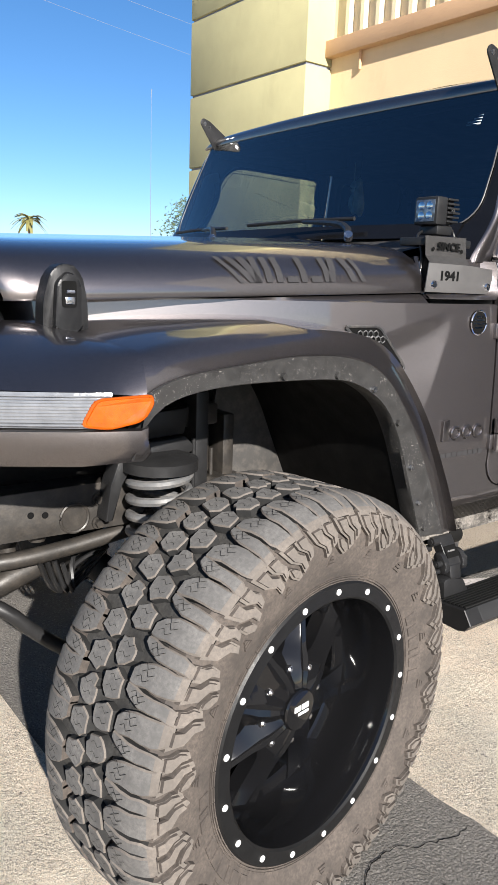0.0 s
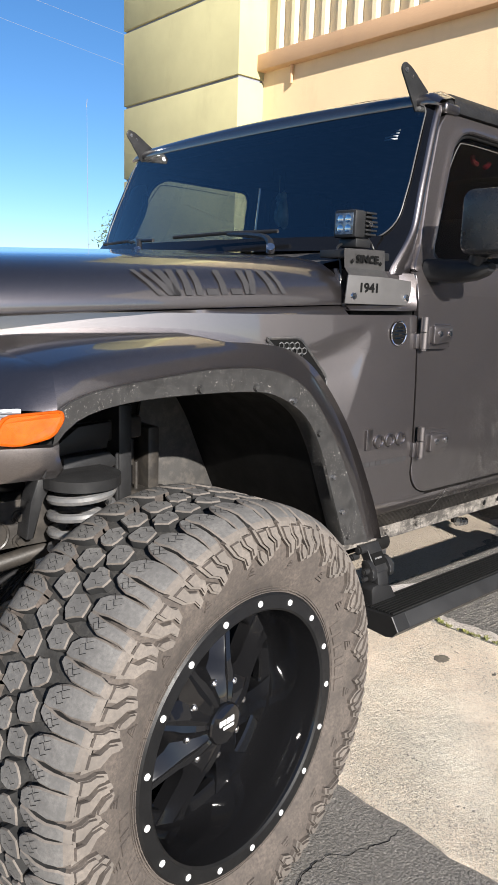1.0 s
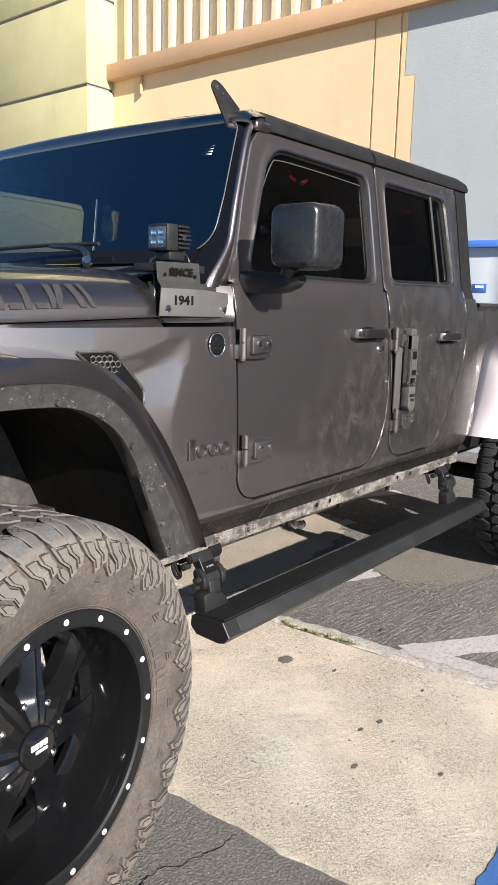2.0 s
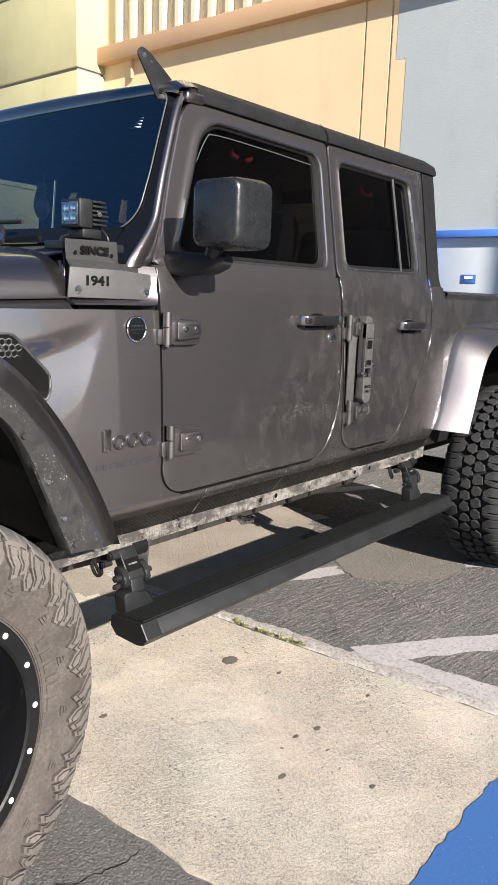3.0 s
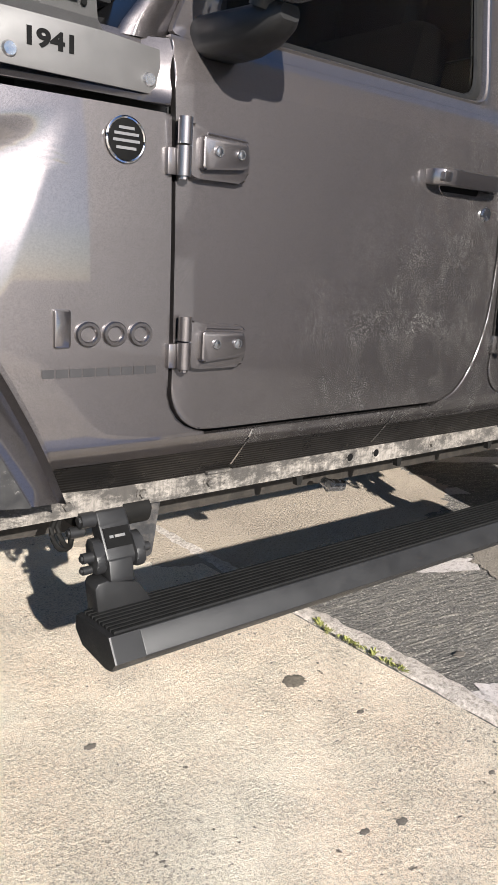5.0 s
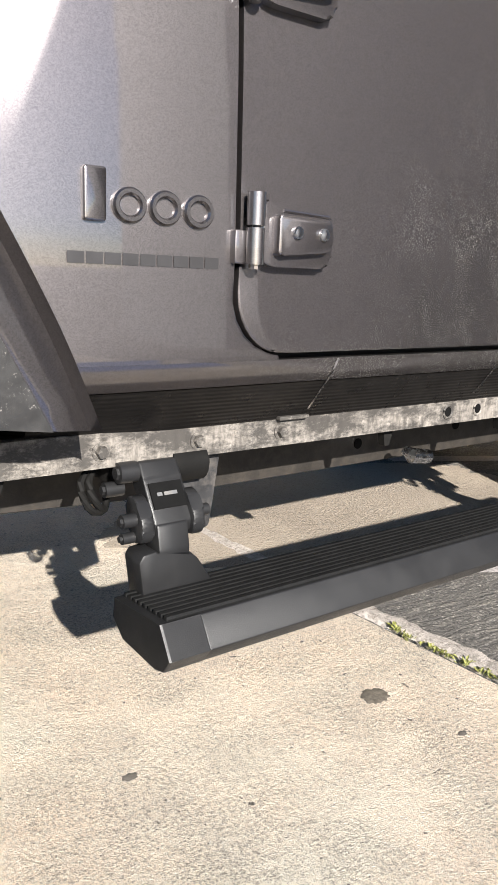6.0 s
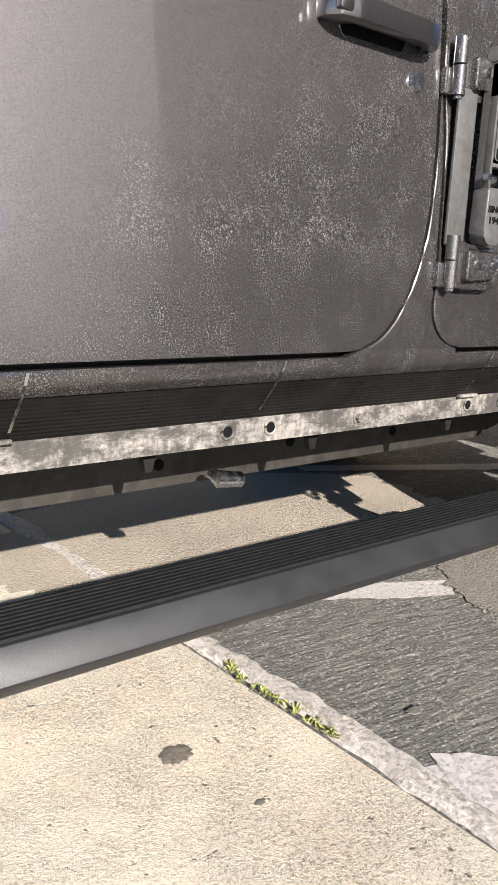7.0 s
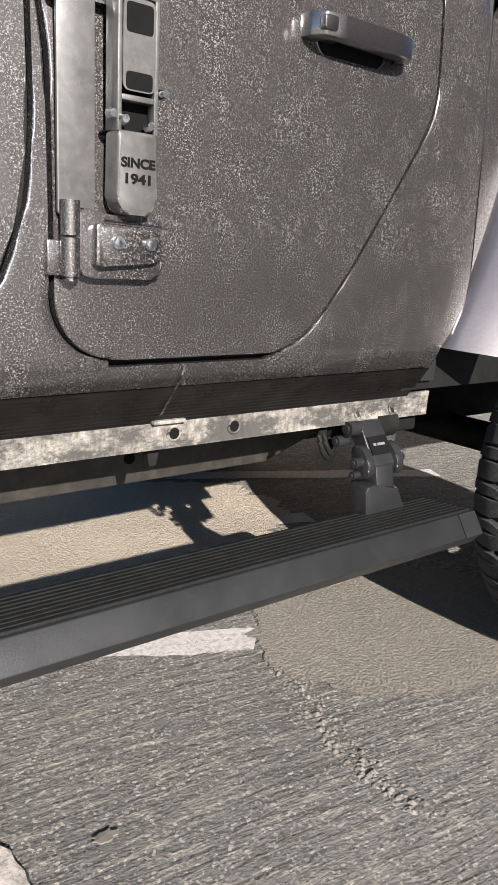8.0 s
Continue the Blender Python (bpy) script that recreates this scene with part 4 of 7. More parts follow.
def front_flare():
    n = 44
    lo = along([(x, 0, z) for x, z in [(-0.335, 1.190), (-0.322, 1.200), (-0.249, 1.219), (-0.086, 1.233), (0.05, 1.239), (0.205, 1.227), (0.328, 1.178), (0.431, 1.075), (0.532, 0.925), (0.638, 0.735)]], n)
    li = along([(x, 0, z) for x, z in [(-0.362, 1.085), (-0.350, 1.121), (-0.331, 1.148), (-0.286, 1.176), (-0.197, 1.192), (-0.054, 1.195), (0.148, 1.186), (0.247, 1.163), (0.340, 1.108), (0.405, 1.021), (0.456, 0.912), (0.530, 0.750)]], n)
    cr = along([(x, 0, z) for x, z in CREST], n)
    fl = lambda x: -0.205 + 0.125 * (x + 0.3)
    rings_p, rings_l = [], []
    for a, b, c in zip(lo, li, cr):
        ya, yb = fl(a.x), fl(b.x)
        body = side_y(c.x, c.z) + 0.004
        mid = c.lerp(a, 0.45)
        out = (c - b).normalized()
        rings_p.append([(c.x, body, c.z + 0.004), (c.x, body - 0.05, c.z + 0.002), (c.x * 0.7 + a.x * 0.3, -0.06 + ya * 0.4, c.z * 0.72 + a.z * 0.28 + 0.006),
                        (mid.x + out.x * 0.008, ya * 0.82, mid.z + out.z * 0.008), (a.x * 0.9 + c.x * 0.1, ya * 0.98, a.z * 0.9 + c.z * 0.1), (a.x, ya + 0.004, a.z)])
        rings_l.append([(a.x, ya + 0.006, a.z), (a.x, ya - 0.004, a.z), (a.lerp(b, 0.5).x, ya - 0.007, a.lerp(b, 0.5).z), (b.x, yb - 0.002, b.z), (b.x - out.x * 0.004, yb + 0.004, b.z - out.z * 0.004), (b.x, yb + 0.05, b.z)])
    bm = bmesh.new()
    skin(bm, rings_p)
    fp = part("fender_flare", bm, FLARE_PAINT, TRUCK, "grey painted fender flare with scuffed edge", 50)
    bm = bmesh.new()
    skin(bm, rings_l)
    lp = part("flare_lip", bm, FLARE_LIP, fp, "scuffed black plastic flare lip")
    for k in (14, 20, 25, 30, 35, 39, 42):
        p = lo[k].lerp(li[k], 0.80)
        y = fl(p.x)
        bm = bmesh.new()
        tube(bm, [(p.x, y, p.z), (p.x, y - 0.010, p.z)], [0.008, 0.006], 10)
        part("flare_bolt", bm, STEEL if k % 2 else FLARE_LIP, lp, "flare bolt")
    mirrored(fp)
    # wheel-well liner
    bm = bmesh.new()
    skin(bm, [[(p.x, y, p.z + 0.006 * j) for p in li] for j, y in enumerate((-0.10, 0.05, 0.30, 0.62))])
    mirrored(part("wheel_liner", bm, UNDER, TRUCK, "black wheel-well liner"))
    # nose of the flare with lamps
    bm = bmesh.new()
    secs = [[Vector(p) for p in rings_p[0]],
            [(-0.42, 0.145, 1.294), (-0.425, 0.08, 1.290), (-0.43, 0.0, 1.274), (-0.437, -0.08, 1.246), (-0.442, -0.14, 1.215), (-0.444, -0.165, 1.197)],
            [(-0.54, 0.19, 1.290), (-0.545, 0.12, 1.282), (-0.55, 0.05, 1.264), (-0.553, -0.02, 1.239), (-0.555, -0.075, 1.214), (-0.556, -0.101, 1.199)],
            [(-0.66, 0.26, 1.285), (-0.67, 0.20, 1.272), (-0.68, 0.14, 1.252), (-0.685, 0.08, 1.228), (-0.688, 0.03, 1.210), (-0.69, 0.002, 1.200)]]
    cols = [along([sec[i] for sec in secs], 14) for i in range(6)]
    skin(bm, [[c[k] for c in cols] for k in range(14)])
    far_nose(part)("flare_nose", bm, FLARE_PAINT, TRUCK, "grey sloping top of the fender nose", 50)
    line = [(-0.335, -0.212), (-0.350, -0.214), (-0.442, -0.164), (-0.552, -0.100), (-0.680, 0.006), (-0.74, 0.10)]
    foot = (0.022, 0.010, 0.0, 0.0, 0.0, 0.0)
    bm = bmesh.new()
    skin(bm, [[(x, y, 1.136 + f * 0.2) for (x, y), f in zip(line, foot)], [(x - 0.004, y - 0.008, 1.132 + f * 0.3) for (x, y), f in zip(line, foot)], [(x - 0.005, y - 0.010, 1.105 + f * 0.6) for (x, y), f in zip(line, foot)], [(x + 0.008, y + 0.002, 1.070 + f) for (x, y), f in zip(line, foot)], [(x + 0.06, y + 0.10, 1.066 + f) for (x, y), f in zip(line, foot)]])
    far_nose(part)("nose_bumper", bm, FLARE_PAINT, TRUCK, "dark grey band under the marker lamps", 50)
    lamp_line = [(-0.39, -0.185)] + line[2:5]
    bm = bmesh.new()
    skin(bm, [[(x, y - 0.004, 1.197) for x, y in lamp_line], [(x - 0.003, y - 0.009, 1.18) for x, y in lamp_line], [(x - 0.003, y - 0.009, 1.15) for x, y in lamp_line], [(x, y - 0.003, 1.137) for x, y in lamp_line]])
    far_nose(part)("marker_lamp", bm, CLEAR_LENS, TRUCK, "clear ribbed marker lamp")
    for k in range(10):
        bm = bmesh.new()
        z = 1.143 + 0.0054 * k
        tube(bm, [(x - 0.003, y - 0.009, z) for x, y in lamp_line], 0.0016, 6)
        part("lens_rib", bm, CLEAR_LENS, bpy.data.objects["marker_lamp"])
    am = [(-0.334, 1.196), (-0.420, 1.187), (-0.442, 1.141), (-0.400, 1.136), (-0.352, 1.150), (-0.330, 1.180)]
    wall = lambda x: interp(x, [(-0.442, -0.168), (-0.345, -0.218), (-0.325, -0.216)])
    bm = bmesh.new()
    ctr = (sum(p[0] for p in am) / 6, sum(p[1] for p in am) / 6)
    sm = soften(am, 0.012, 3)
    ring = lambda f, o: [(ctr[0] + (x - ctr[0]) * f, wall(ctr[0] + (x - ctr[0]) * f) - o, ctr[1] + (z - ctr[1]) * f) for x, z in sm]
    skin(bm, [ring(1.0, 0.0), ring(1.0, 0.009), ring(0.94, 0.011), ring(0.88, 0.008)], True)
    al = part("amber_lamp", bm, AMBER_LENS, TRUCK, "orange side reflector lamp with a raised rim")
    bm = bmesh.new()
    vs = [bm.verts.new(p) for p in ring(0.89, 0.008)]
    bm.faces.new(vs)
    part("lens", bm, AMBER_LENS, al, "orange honeycomb lens", 0)


def rear_flare(ax):
    n = 40
    li = along([(ax + x, 0, z) for x, z in [(-0.555, 0.775), (-0.50, 0.92), (-0.45, 1.05), (-0.395, 1.14), (-0.29, 1.19), (0, 1.205), (0.30, 1.19), (0.42, 1.14), (0.50, 1.05), (0.60, 0.78)]], n)
    lo = along([(ax + x, 0, z) for x, z in [(-0.66, 0.79), (-0.59, 0.93), (-0.54, 1.06), (-0.485, 1.19), (-0.36, 1.262), (0, 1.275), (0.36, 1.262), (0.50, 1.20), (0.60, 1.09), (0.72, 0.78)]], n)
    rings = []
    for a, b in zip(lo, li):
        o = (a - b).normalized()
        at = lambda f, y, d: (a.x + (b.x - a.x) * f + o.x * d, y, a.z + (b.z - a.z) * f + o.z * d)
        rings.append([at(0, 0.030, 0.012), at(0.03, 0.006, 0.008), at(0.07, -0.008, 0.006), at(0.12, -0.018, 0.006), at(0.55, -0.072, 0.006), at(0.97, -0.122, 0.004), at(1, -0.127, 0), at(1, -0.08, 0)])
    bm = bmesh.new()
    skin(bm, rings)
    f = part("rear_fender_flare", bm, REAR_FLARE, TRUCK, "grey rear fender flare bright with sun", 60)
    mirrored(f)
    bm = bmesh.new()
    skin(bm, [[(p.x, y, p.z) for p in li] for y in (-0.10, 0.1, 0.5)])
    mirrored(part("rear_wheel_liner", bm, UNDER, TRUCK, "black wheel-well liner"))
    bm = bmesh.new()
    box(bm, 2.60, 4.02, 0.44, 0.46, 0.50, 1.22, 0.004)
    box(bm, 2.70, 2.775, 0.10, 0.46, 0.60, 0.84, 0.006)
    mirrored(part("rear_inner_fender", bm, UNDER, TRUCK, "black inner wall of the rear wheel well"))


def bed(ax):
    top = 1.437
    arch = lambda x: 1.22 if abs(x - ax) < 0.48 else (0.62 if abs(x - ax) > 0.64 else interp(abs(x - ax), [(0.48, 1.22), (0.64, 0.78)]))
    bm = bmesh.new()
    xs = steps(2.785, 4.78, 60)
    rings = []
    for x in xs:
        lo = max(arch(x), 0.70)
        rings.append([(x, side_y(2.0, z) + 0.012, z) for z in steps(lo, 1.40, 8)] + [(x, 0.018, 1.425), (x, 0.030, top), (x, 0.075, top), (x, 0.08, 1.30)])
    skin(bm, rings)
    b = part("bed_side", bm, PAINT, TRUCK, "grey cargo bed side, speckled with dried mud")
    mirrored(b)
    bm = bmesh.new()
    tube(bm, [(2.776, 0.022, 0.82), (2.774, 0.024, 1.20), (2.775, 0.038, 1.43)], 0.010, 8)
    mirrored(part("bed_gap_seal", bm, SEAL, TRUCK, "dark gap between cab and bed"))
    bm = bmesh.new()
    box(bm, 2.75, 2.78, 0.08, 2 * C - 0.08, 0.85, 1.43)
    part("bed_front_wall", bm, PAINT, TRUCK)
    bm = bmesh.new()
    box(bm, 2.78, 4.75, 0.08, 2 * C - 0.08, 0.84, 0.88)
    part("bed_floor", bm, SATIN_BLACK, TRUCK)
    bm = bmesh.new()
    box(bm, 4.72, 4.78, 0.03, 2 * C - 0.03, 0.72, 1.42, 0.01)
    part("tailgate", bm, PAINT, TRUCK, "grey tailgate")


def cab():
    # windshield: one bowed surface with rounded corners, black printed border, painted pillars and header
    low, high, rim = 1.560, 1.972, 0.085
    def pane_x(y, z):
        u = (y - C) / (C - 0.12)
        return 0.930 + 0.415 * (z - low) - (1 - u * u) * interp(z, [(low, 0.085), (high, 0.038)])
    def pane_y(z):
        y = interp(z, [(1.45, 0.118), (1.60, 0.124), (1.73, 0.130), (1.92, 0.152), (2.0, 0.160)])
        h, g = min(max(z - low, 0.0), rim), min(max(high - z, 0.0), 0.035)
        return y + rim - math.sqrt(rim * rim - (rim - h) ** 2) + 0.035 - math.sqrt(0.035 ** 2 - (0.035 - g) ** 2)
    side_of = lambda z: [interp(z, [(1.40, v[0]), (1.53, v[1]), (1.72, v[2]), (1.90, v[3]), (1.975, v[4])]) for v in ((0.918, 0.962, 1.022, 1.095, 1.135), (0.060, 0.064, 0.085, 0.112, 0.127))]
    rows = [low + rim * (1 - math.cos(k * math.pi / 16)) for k in range(9)] + steps(low + rim, high - 0.035, 10)[1:] + [high - 0.035 * math.cos(k * math.pi / 12) for k in range(1, 7)]
    rows[-1] = high
    glass, frit, paint, line = [], [], [], []
    for z in [1.455, 1.48, 1.51, 1.54, low - 0.004] + rows:
        ox, oy = side_of(z)
        inner = pane_y(max(z, low))
        base = ease(1.62, 1.44, z)
        ridge = Vector((ox - 0.022 - 0.065 * base, oy + 0.012, z - 0.004))
        paint.append([(ox + 0.03, oy + 0.03, z), (ox, oy, z), (ox - 0.012 - 0.045 * base, oy + 0.002, z), (ox - 0.018 - 0.060 * base, oy + 0.006, z), tuple(ridge)])
        frit.append([tuple(ridge), (ridge.x - 0.001, ridge.y + 0.008, z - 0.002), (pane_x(inner, max(z, low)) + 0.004 - (max(low - z, 0.0)) * 0.8, inner, z)])
        if z >= low:
            glass.append([(pane_x(y, z), y, z) for y in steps(inner, 2 * C - inner, 24)])
            line.append((pane_x(inner, z) - 0.001, inner, z))
    bm = bmesh.new()
    skin(bm, paint)
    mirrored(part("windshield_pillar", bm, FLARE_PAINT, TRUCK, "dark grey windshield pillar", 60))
    bm = bmesh.new()
    skin(bm, frit)
    mirrored(part("pillar_strip", bm, FRIT, TRUCK, "glossy black border beside the windshield", 60))
    bm = bmesh.new()
    skin(bm, glass)
    part("windshield", bm, WINDSHIELD, TRUCK, "raked windshield tinted dark along its top", 80, (-1, 0, 0.4))
    bm = bmesh.new()
    tube(bm, line, 0.0022, 6)
    mirrored(part("pane_rim", bm, PLATE_GREY, TRUCK, "thin bright rim of the windshield"))
    bm = bmesh.new()
    across = steps(0.16, 2 * C - 0.16, 24)
    skin(bm, [[(pane_x(y, low) - 0.03, y, 1.525) for y in across], [(pane_x(y, low) - 0.005, y, low) for y in across], [(pane_x(y, low), y, low + 0.010) for y in across], [(pane_x(y, low) + 0.02, y, low) for y in across]])
    part("windshield_seal", bm, FRIT, TRUCK, "black lower windshield seal", 40)
    bm = bmesh.new()
    rings = []
    for y in steps(0.112, 2 * C - 0.112, 40):
        u = (y - C) / (C - 0.112)
        arch = 0.012 * (1 - u * u)
        e = 0.026 * ease(0.93, 1.0, abs(u)) ** 2
        px = pane_x(min(max(y, 0.16), 2 * C - 0.16), high)
        rings.append([(px + 0.012, y, high - 0.008), (px - 0.004, y, high - 0.004 - e * 0.4), (px - 0.007, y, high + 0.006 + arch - e * 0.5), (px + 0.004, y, high + 0.022 + arch - e * 0.7), (px + 0.024, y, high + 0.034 + arch - e), (px + 0.055, y, high + 0.042 + arch - e), (px + 0.072, y, high + 0.043 + arch - e), (px + 0.078, y, 1.95)])
    skin(bm, rings)
    for y0 in (0.108, 2 * C - 0.166):
        box(bm, 1.122, 1.20, y0, y0 + 0.058, 1.945, 1.974, 0.008)
    part("windshield_header", bm, FLARE_PAINT, TRUCK, "dark grey windshield header", 60)
    bm = bmesh.new()
    skin(bm, [[(0.650, y, 1.470), (0.70, y, 1.482), (0.78, y, 1.497), (0.90, y, 1.528), (0.95, y, 1.530)] for y in steps(0.16, 2 * C - 0.16, 6)])
    part("cowl", bm, DARK_PLASTIC, TRUCK, "black plastic cowl below the windshield")
    # roof
    bm = bmesh.new()
    rings = []
    for x in steps(1.145, 2.752, 30):
        e = ease(1.145, 1.20, x) * ease(2.752, 2.715, x)
        half = [(0.128, 1.950), (0.112, 1.952), (0.110, 1.966), (0.122, 1.990), (0.150, 2.008 + 0.006 * e), (0.22, 2.016 + 0.010 * e), (0.45, 2.028 + 0.014 * e), (C, 2.034 + 0.016 * e)]
        rings.append([(x, y, z) for y, z in half] + [(x, 2 * C - y, z) for y, z in half[-2::-1]])
    rings.insert(0, [(1.138, y, min(z, 1.960)) for x, y, z in rings[0]])
    skin(bm, rings)
    rf = part("roof", bm, ROOF_BLACK, TRUCK, "dark satin hardtop roof with a panel seam", 50)
    bm = bmesh.new()
    skin(bm, [[(x, y, z) for y, z in ((0.126, 1.946), (0.108, 1.951), (0.106, 1.968), (0.119, 1.993), (0.149, 2.018), (0.22, 2.030))] for x in (1.858, 1.868)])
    part("roof_seam", bm, SEAL, rf, "black seam across the roof edge")
    bm = bmesh.new()
    box(bm, 1.15, 2.74, 0.14, 2 * C - 0.14, 1.925, 1.95)
    part("headliner", bm, CABIN, TRUCK, "dark headliner")
    bm = bmesh.new()
    for y0, y1, z0, z1 in ((0.14, 0.40, 1.44, 1.95), (2 * C - 0.40, 2 * C - 0.14, 1.44, 1.95), (0.40, 2 * C - 0.40, 1.44, 1.56), (0.40, 2 * C - 0.40, 1.86, 1.95), (0.04, 2 * C - 0.04, 0.72, 1.44)):
        box(bm, 2.70, 2.742, y0, y1, z0, z1)
    part("cab_back_wall", bm, SATIN_BLACK, TRUCK, "cab back wall with a window opening")
    bm = bmesh.new()
    box(bm, 2.718, 2.722, 0.40, 2 * C - 0.40, 1.56, 1.86)
    part("back_window", bm, SIDE_GLASS, TRUCK, "dark tinted rear pane", 0)
    # floor, firewall, dash
    bm = bmesh.new()
    box(bm, 0.66, 2.74, 0.12, 2 * C - 0.12, 0.70, 0.80, 0.01)
    part("floor_pan", bm, UNDER, TRUCK, "dusty black floor pan")
    bm = bmesh.new()
    box(bm, 0.66, 0.70, 0.10, 2 * C - 0.10, 0.80, 1.46)
    part("firewall", bm, UNDER, TRUCK)
    bm = bmesh.new()
    prism(bm, soften([(0.72, 1.30), (0.80, 1.485), (0.98, 1.50), (1.08, 1.46), (1.10, 1.38), (1.05, 1.20)], 0.03, 3), "y", 0.14, 2 * C - 0.14)
    part("dashboard", bm, CABIN, TRUCK, "black dashboard")


def seat(x, y):
    bm = bmesh.new()
    box(bm, x - 0.26, x + 0.24, y - 0.25, y + 0.25, 0.98, 1.14, 0.05)
    sc = part("seat", bm, SEAT_CLOTH, TRUCK, "black cloth seat")
    bm = bmesh.new()
    box(bm, -0.07, 0.07, -0.25, 0.25, 0.0, 0.62, 0.05, Matrix.Translation((x + 0.24, y, 1.10)) @ Euler((0, radians(14), 0)).to_matrix().to_4x4())
    part("backrest", bm, SEAT_CLOTH, sc)
    bm = bmesh.new()
    box(bm, -0.05, 0.05, -0.14, 0.14, 0.0, 0.19, 0.045, Matrix.Translation((x + 0.40, y, 1.68)) @ Euler((0, radians(10), 0)).to_matrix().to_4x4())
    part("headrest", bm, SEAT_CLOTH, sc)


def interior():
    for x, y in ((1.45, 0.47), (1.45, 2 * C - 0.47), (2.22, 0.47), (2.22, 2 * C - 0.47)):
        seat(x, y)
    bm = bmesh.new()
    ring = [Vector((1.16, 0.47, 1.42)) + 0.185 * (math.cos(a) * Vector((0, 1, 0)) + math.sin(a) * Vector((0.42, 0, 0.91))) for a in steps(0, 2 * math.pi, 32)]
    tube(bm, ring, 0.015, 8, False)
    tube(bm, [(1.16, 0.30, 1.42), (1.13, 0.47, 1.40), (1.16, 0.64, 1.42)], 0.018, 8)
    part("steering_wheel", bm, CABIN, TRUCK, "black steering wheel")
    bm = bmesh.new()
    box(bm, 1.085, 1.105, C - 0.12, C + 0.12, 1.80, 1.87, 0.01)
    part("rear_view_mirror", bm, CABIN, TRUCK, "black rear-view mirror")
    bm = bmesh.new()
    prism(bm, soften([(0.92, 1.50), (1.02, 1.53), (1.12, 1.80), (1.11, 1.86), (1.06, 1.84), (0.95, 1.58)], 0.02, 3), "y", 2 * C - 0.20, 2 * C - 0.16)
    part("pillar_trim", bm, CABIN_GREY, TRUCK, "pale grey far pillar trim")
    bm = bmesh.new()
    tube(bm, along([(1.09, 2 * C - 0.22, 1.80), (1.06, 2 * C - 0.26, 1.74), (1.00, 2 * C - 0.26, 1.62), (0.98, 2 * C - 0.22, 1.58)], 12), 0.014, 8)
    part("grab_handle", bm, CABIN, TRUCK, "black grab handle on the far pillar")


def hanging_charm():
    bm = bmesh.new()
    x, y = 1.16, 0.868
    tube(bm, [(x, y, 1.83), (x, y, 1.755)], 0.0015, 6)
    tube(bm, along([(x, y, 1.765), (x + 0.002, y + 0.004, 1.74), (x, y, 1.722), (x, y - 0.002, 1.69), (x, y - 0.006, 1.640)], 12), [0.003, 0.010, 0.014, 0.012, 0.008, 0.012, 0.017, 0.019, 0.020, 0.017, 0.012, 0.004], 8)
    part("hanging_charm", bm, CHARM, bpy.data.objects["rear_view_mirror"], "pale green charm hanging from the mirror")


CHARM = plain("pale_green_felt", (0.55, 0.66, 0.52), 0.9, 0, 0.3, 40, 0.4, 300, 0.2)


def grab_strap(pts):
    bm = bmesh.new()
    tube(bm, along(pts, 12), [0.004] + [0.009] * 10 + [0.004], 8)
    part("grab_strap", bm, STRAP_RED, TRUCK, "dark red grab strap inside the cab")


STRAP_RED = plain("red_webbing", (0.14, 0.006, 0.010), 0.8, 0, 0.3, 60, 0.4, 300, 0.2)
AX = 3.38
grab_strap([(1.440, 0.21, 1.874), (1.446, 0.21, 1.852), (1.475, 0.21, 1.846)])
grab_strap([(1.515, 0.21, 1.842), (1.535, 0.21, 1.848), (1.548, 0.21, 1.862)])
grab_strap([(2.262, 0.21, 1.852), (2.285, 0.21, 1.830), (2.330, 0.21, 1.822), (2.366, 0.21, 1.836)])
body_sides()
FRONT_DOOR, REAR_DOOR = doors()
HOOD = hood()
front_flare()
rear_flare(AX)
bed(AX)
cab()
interior()
hanging_charm()


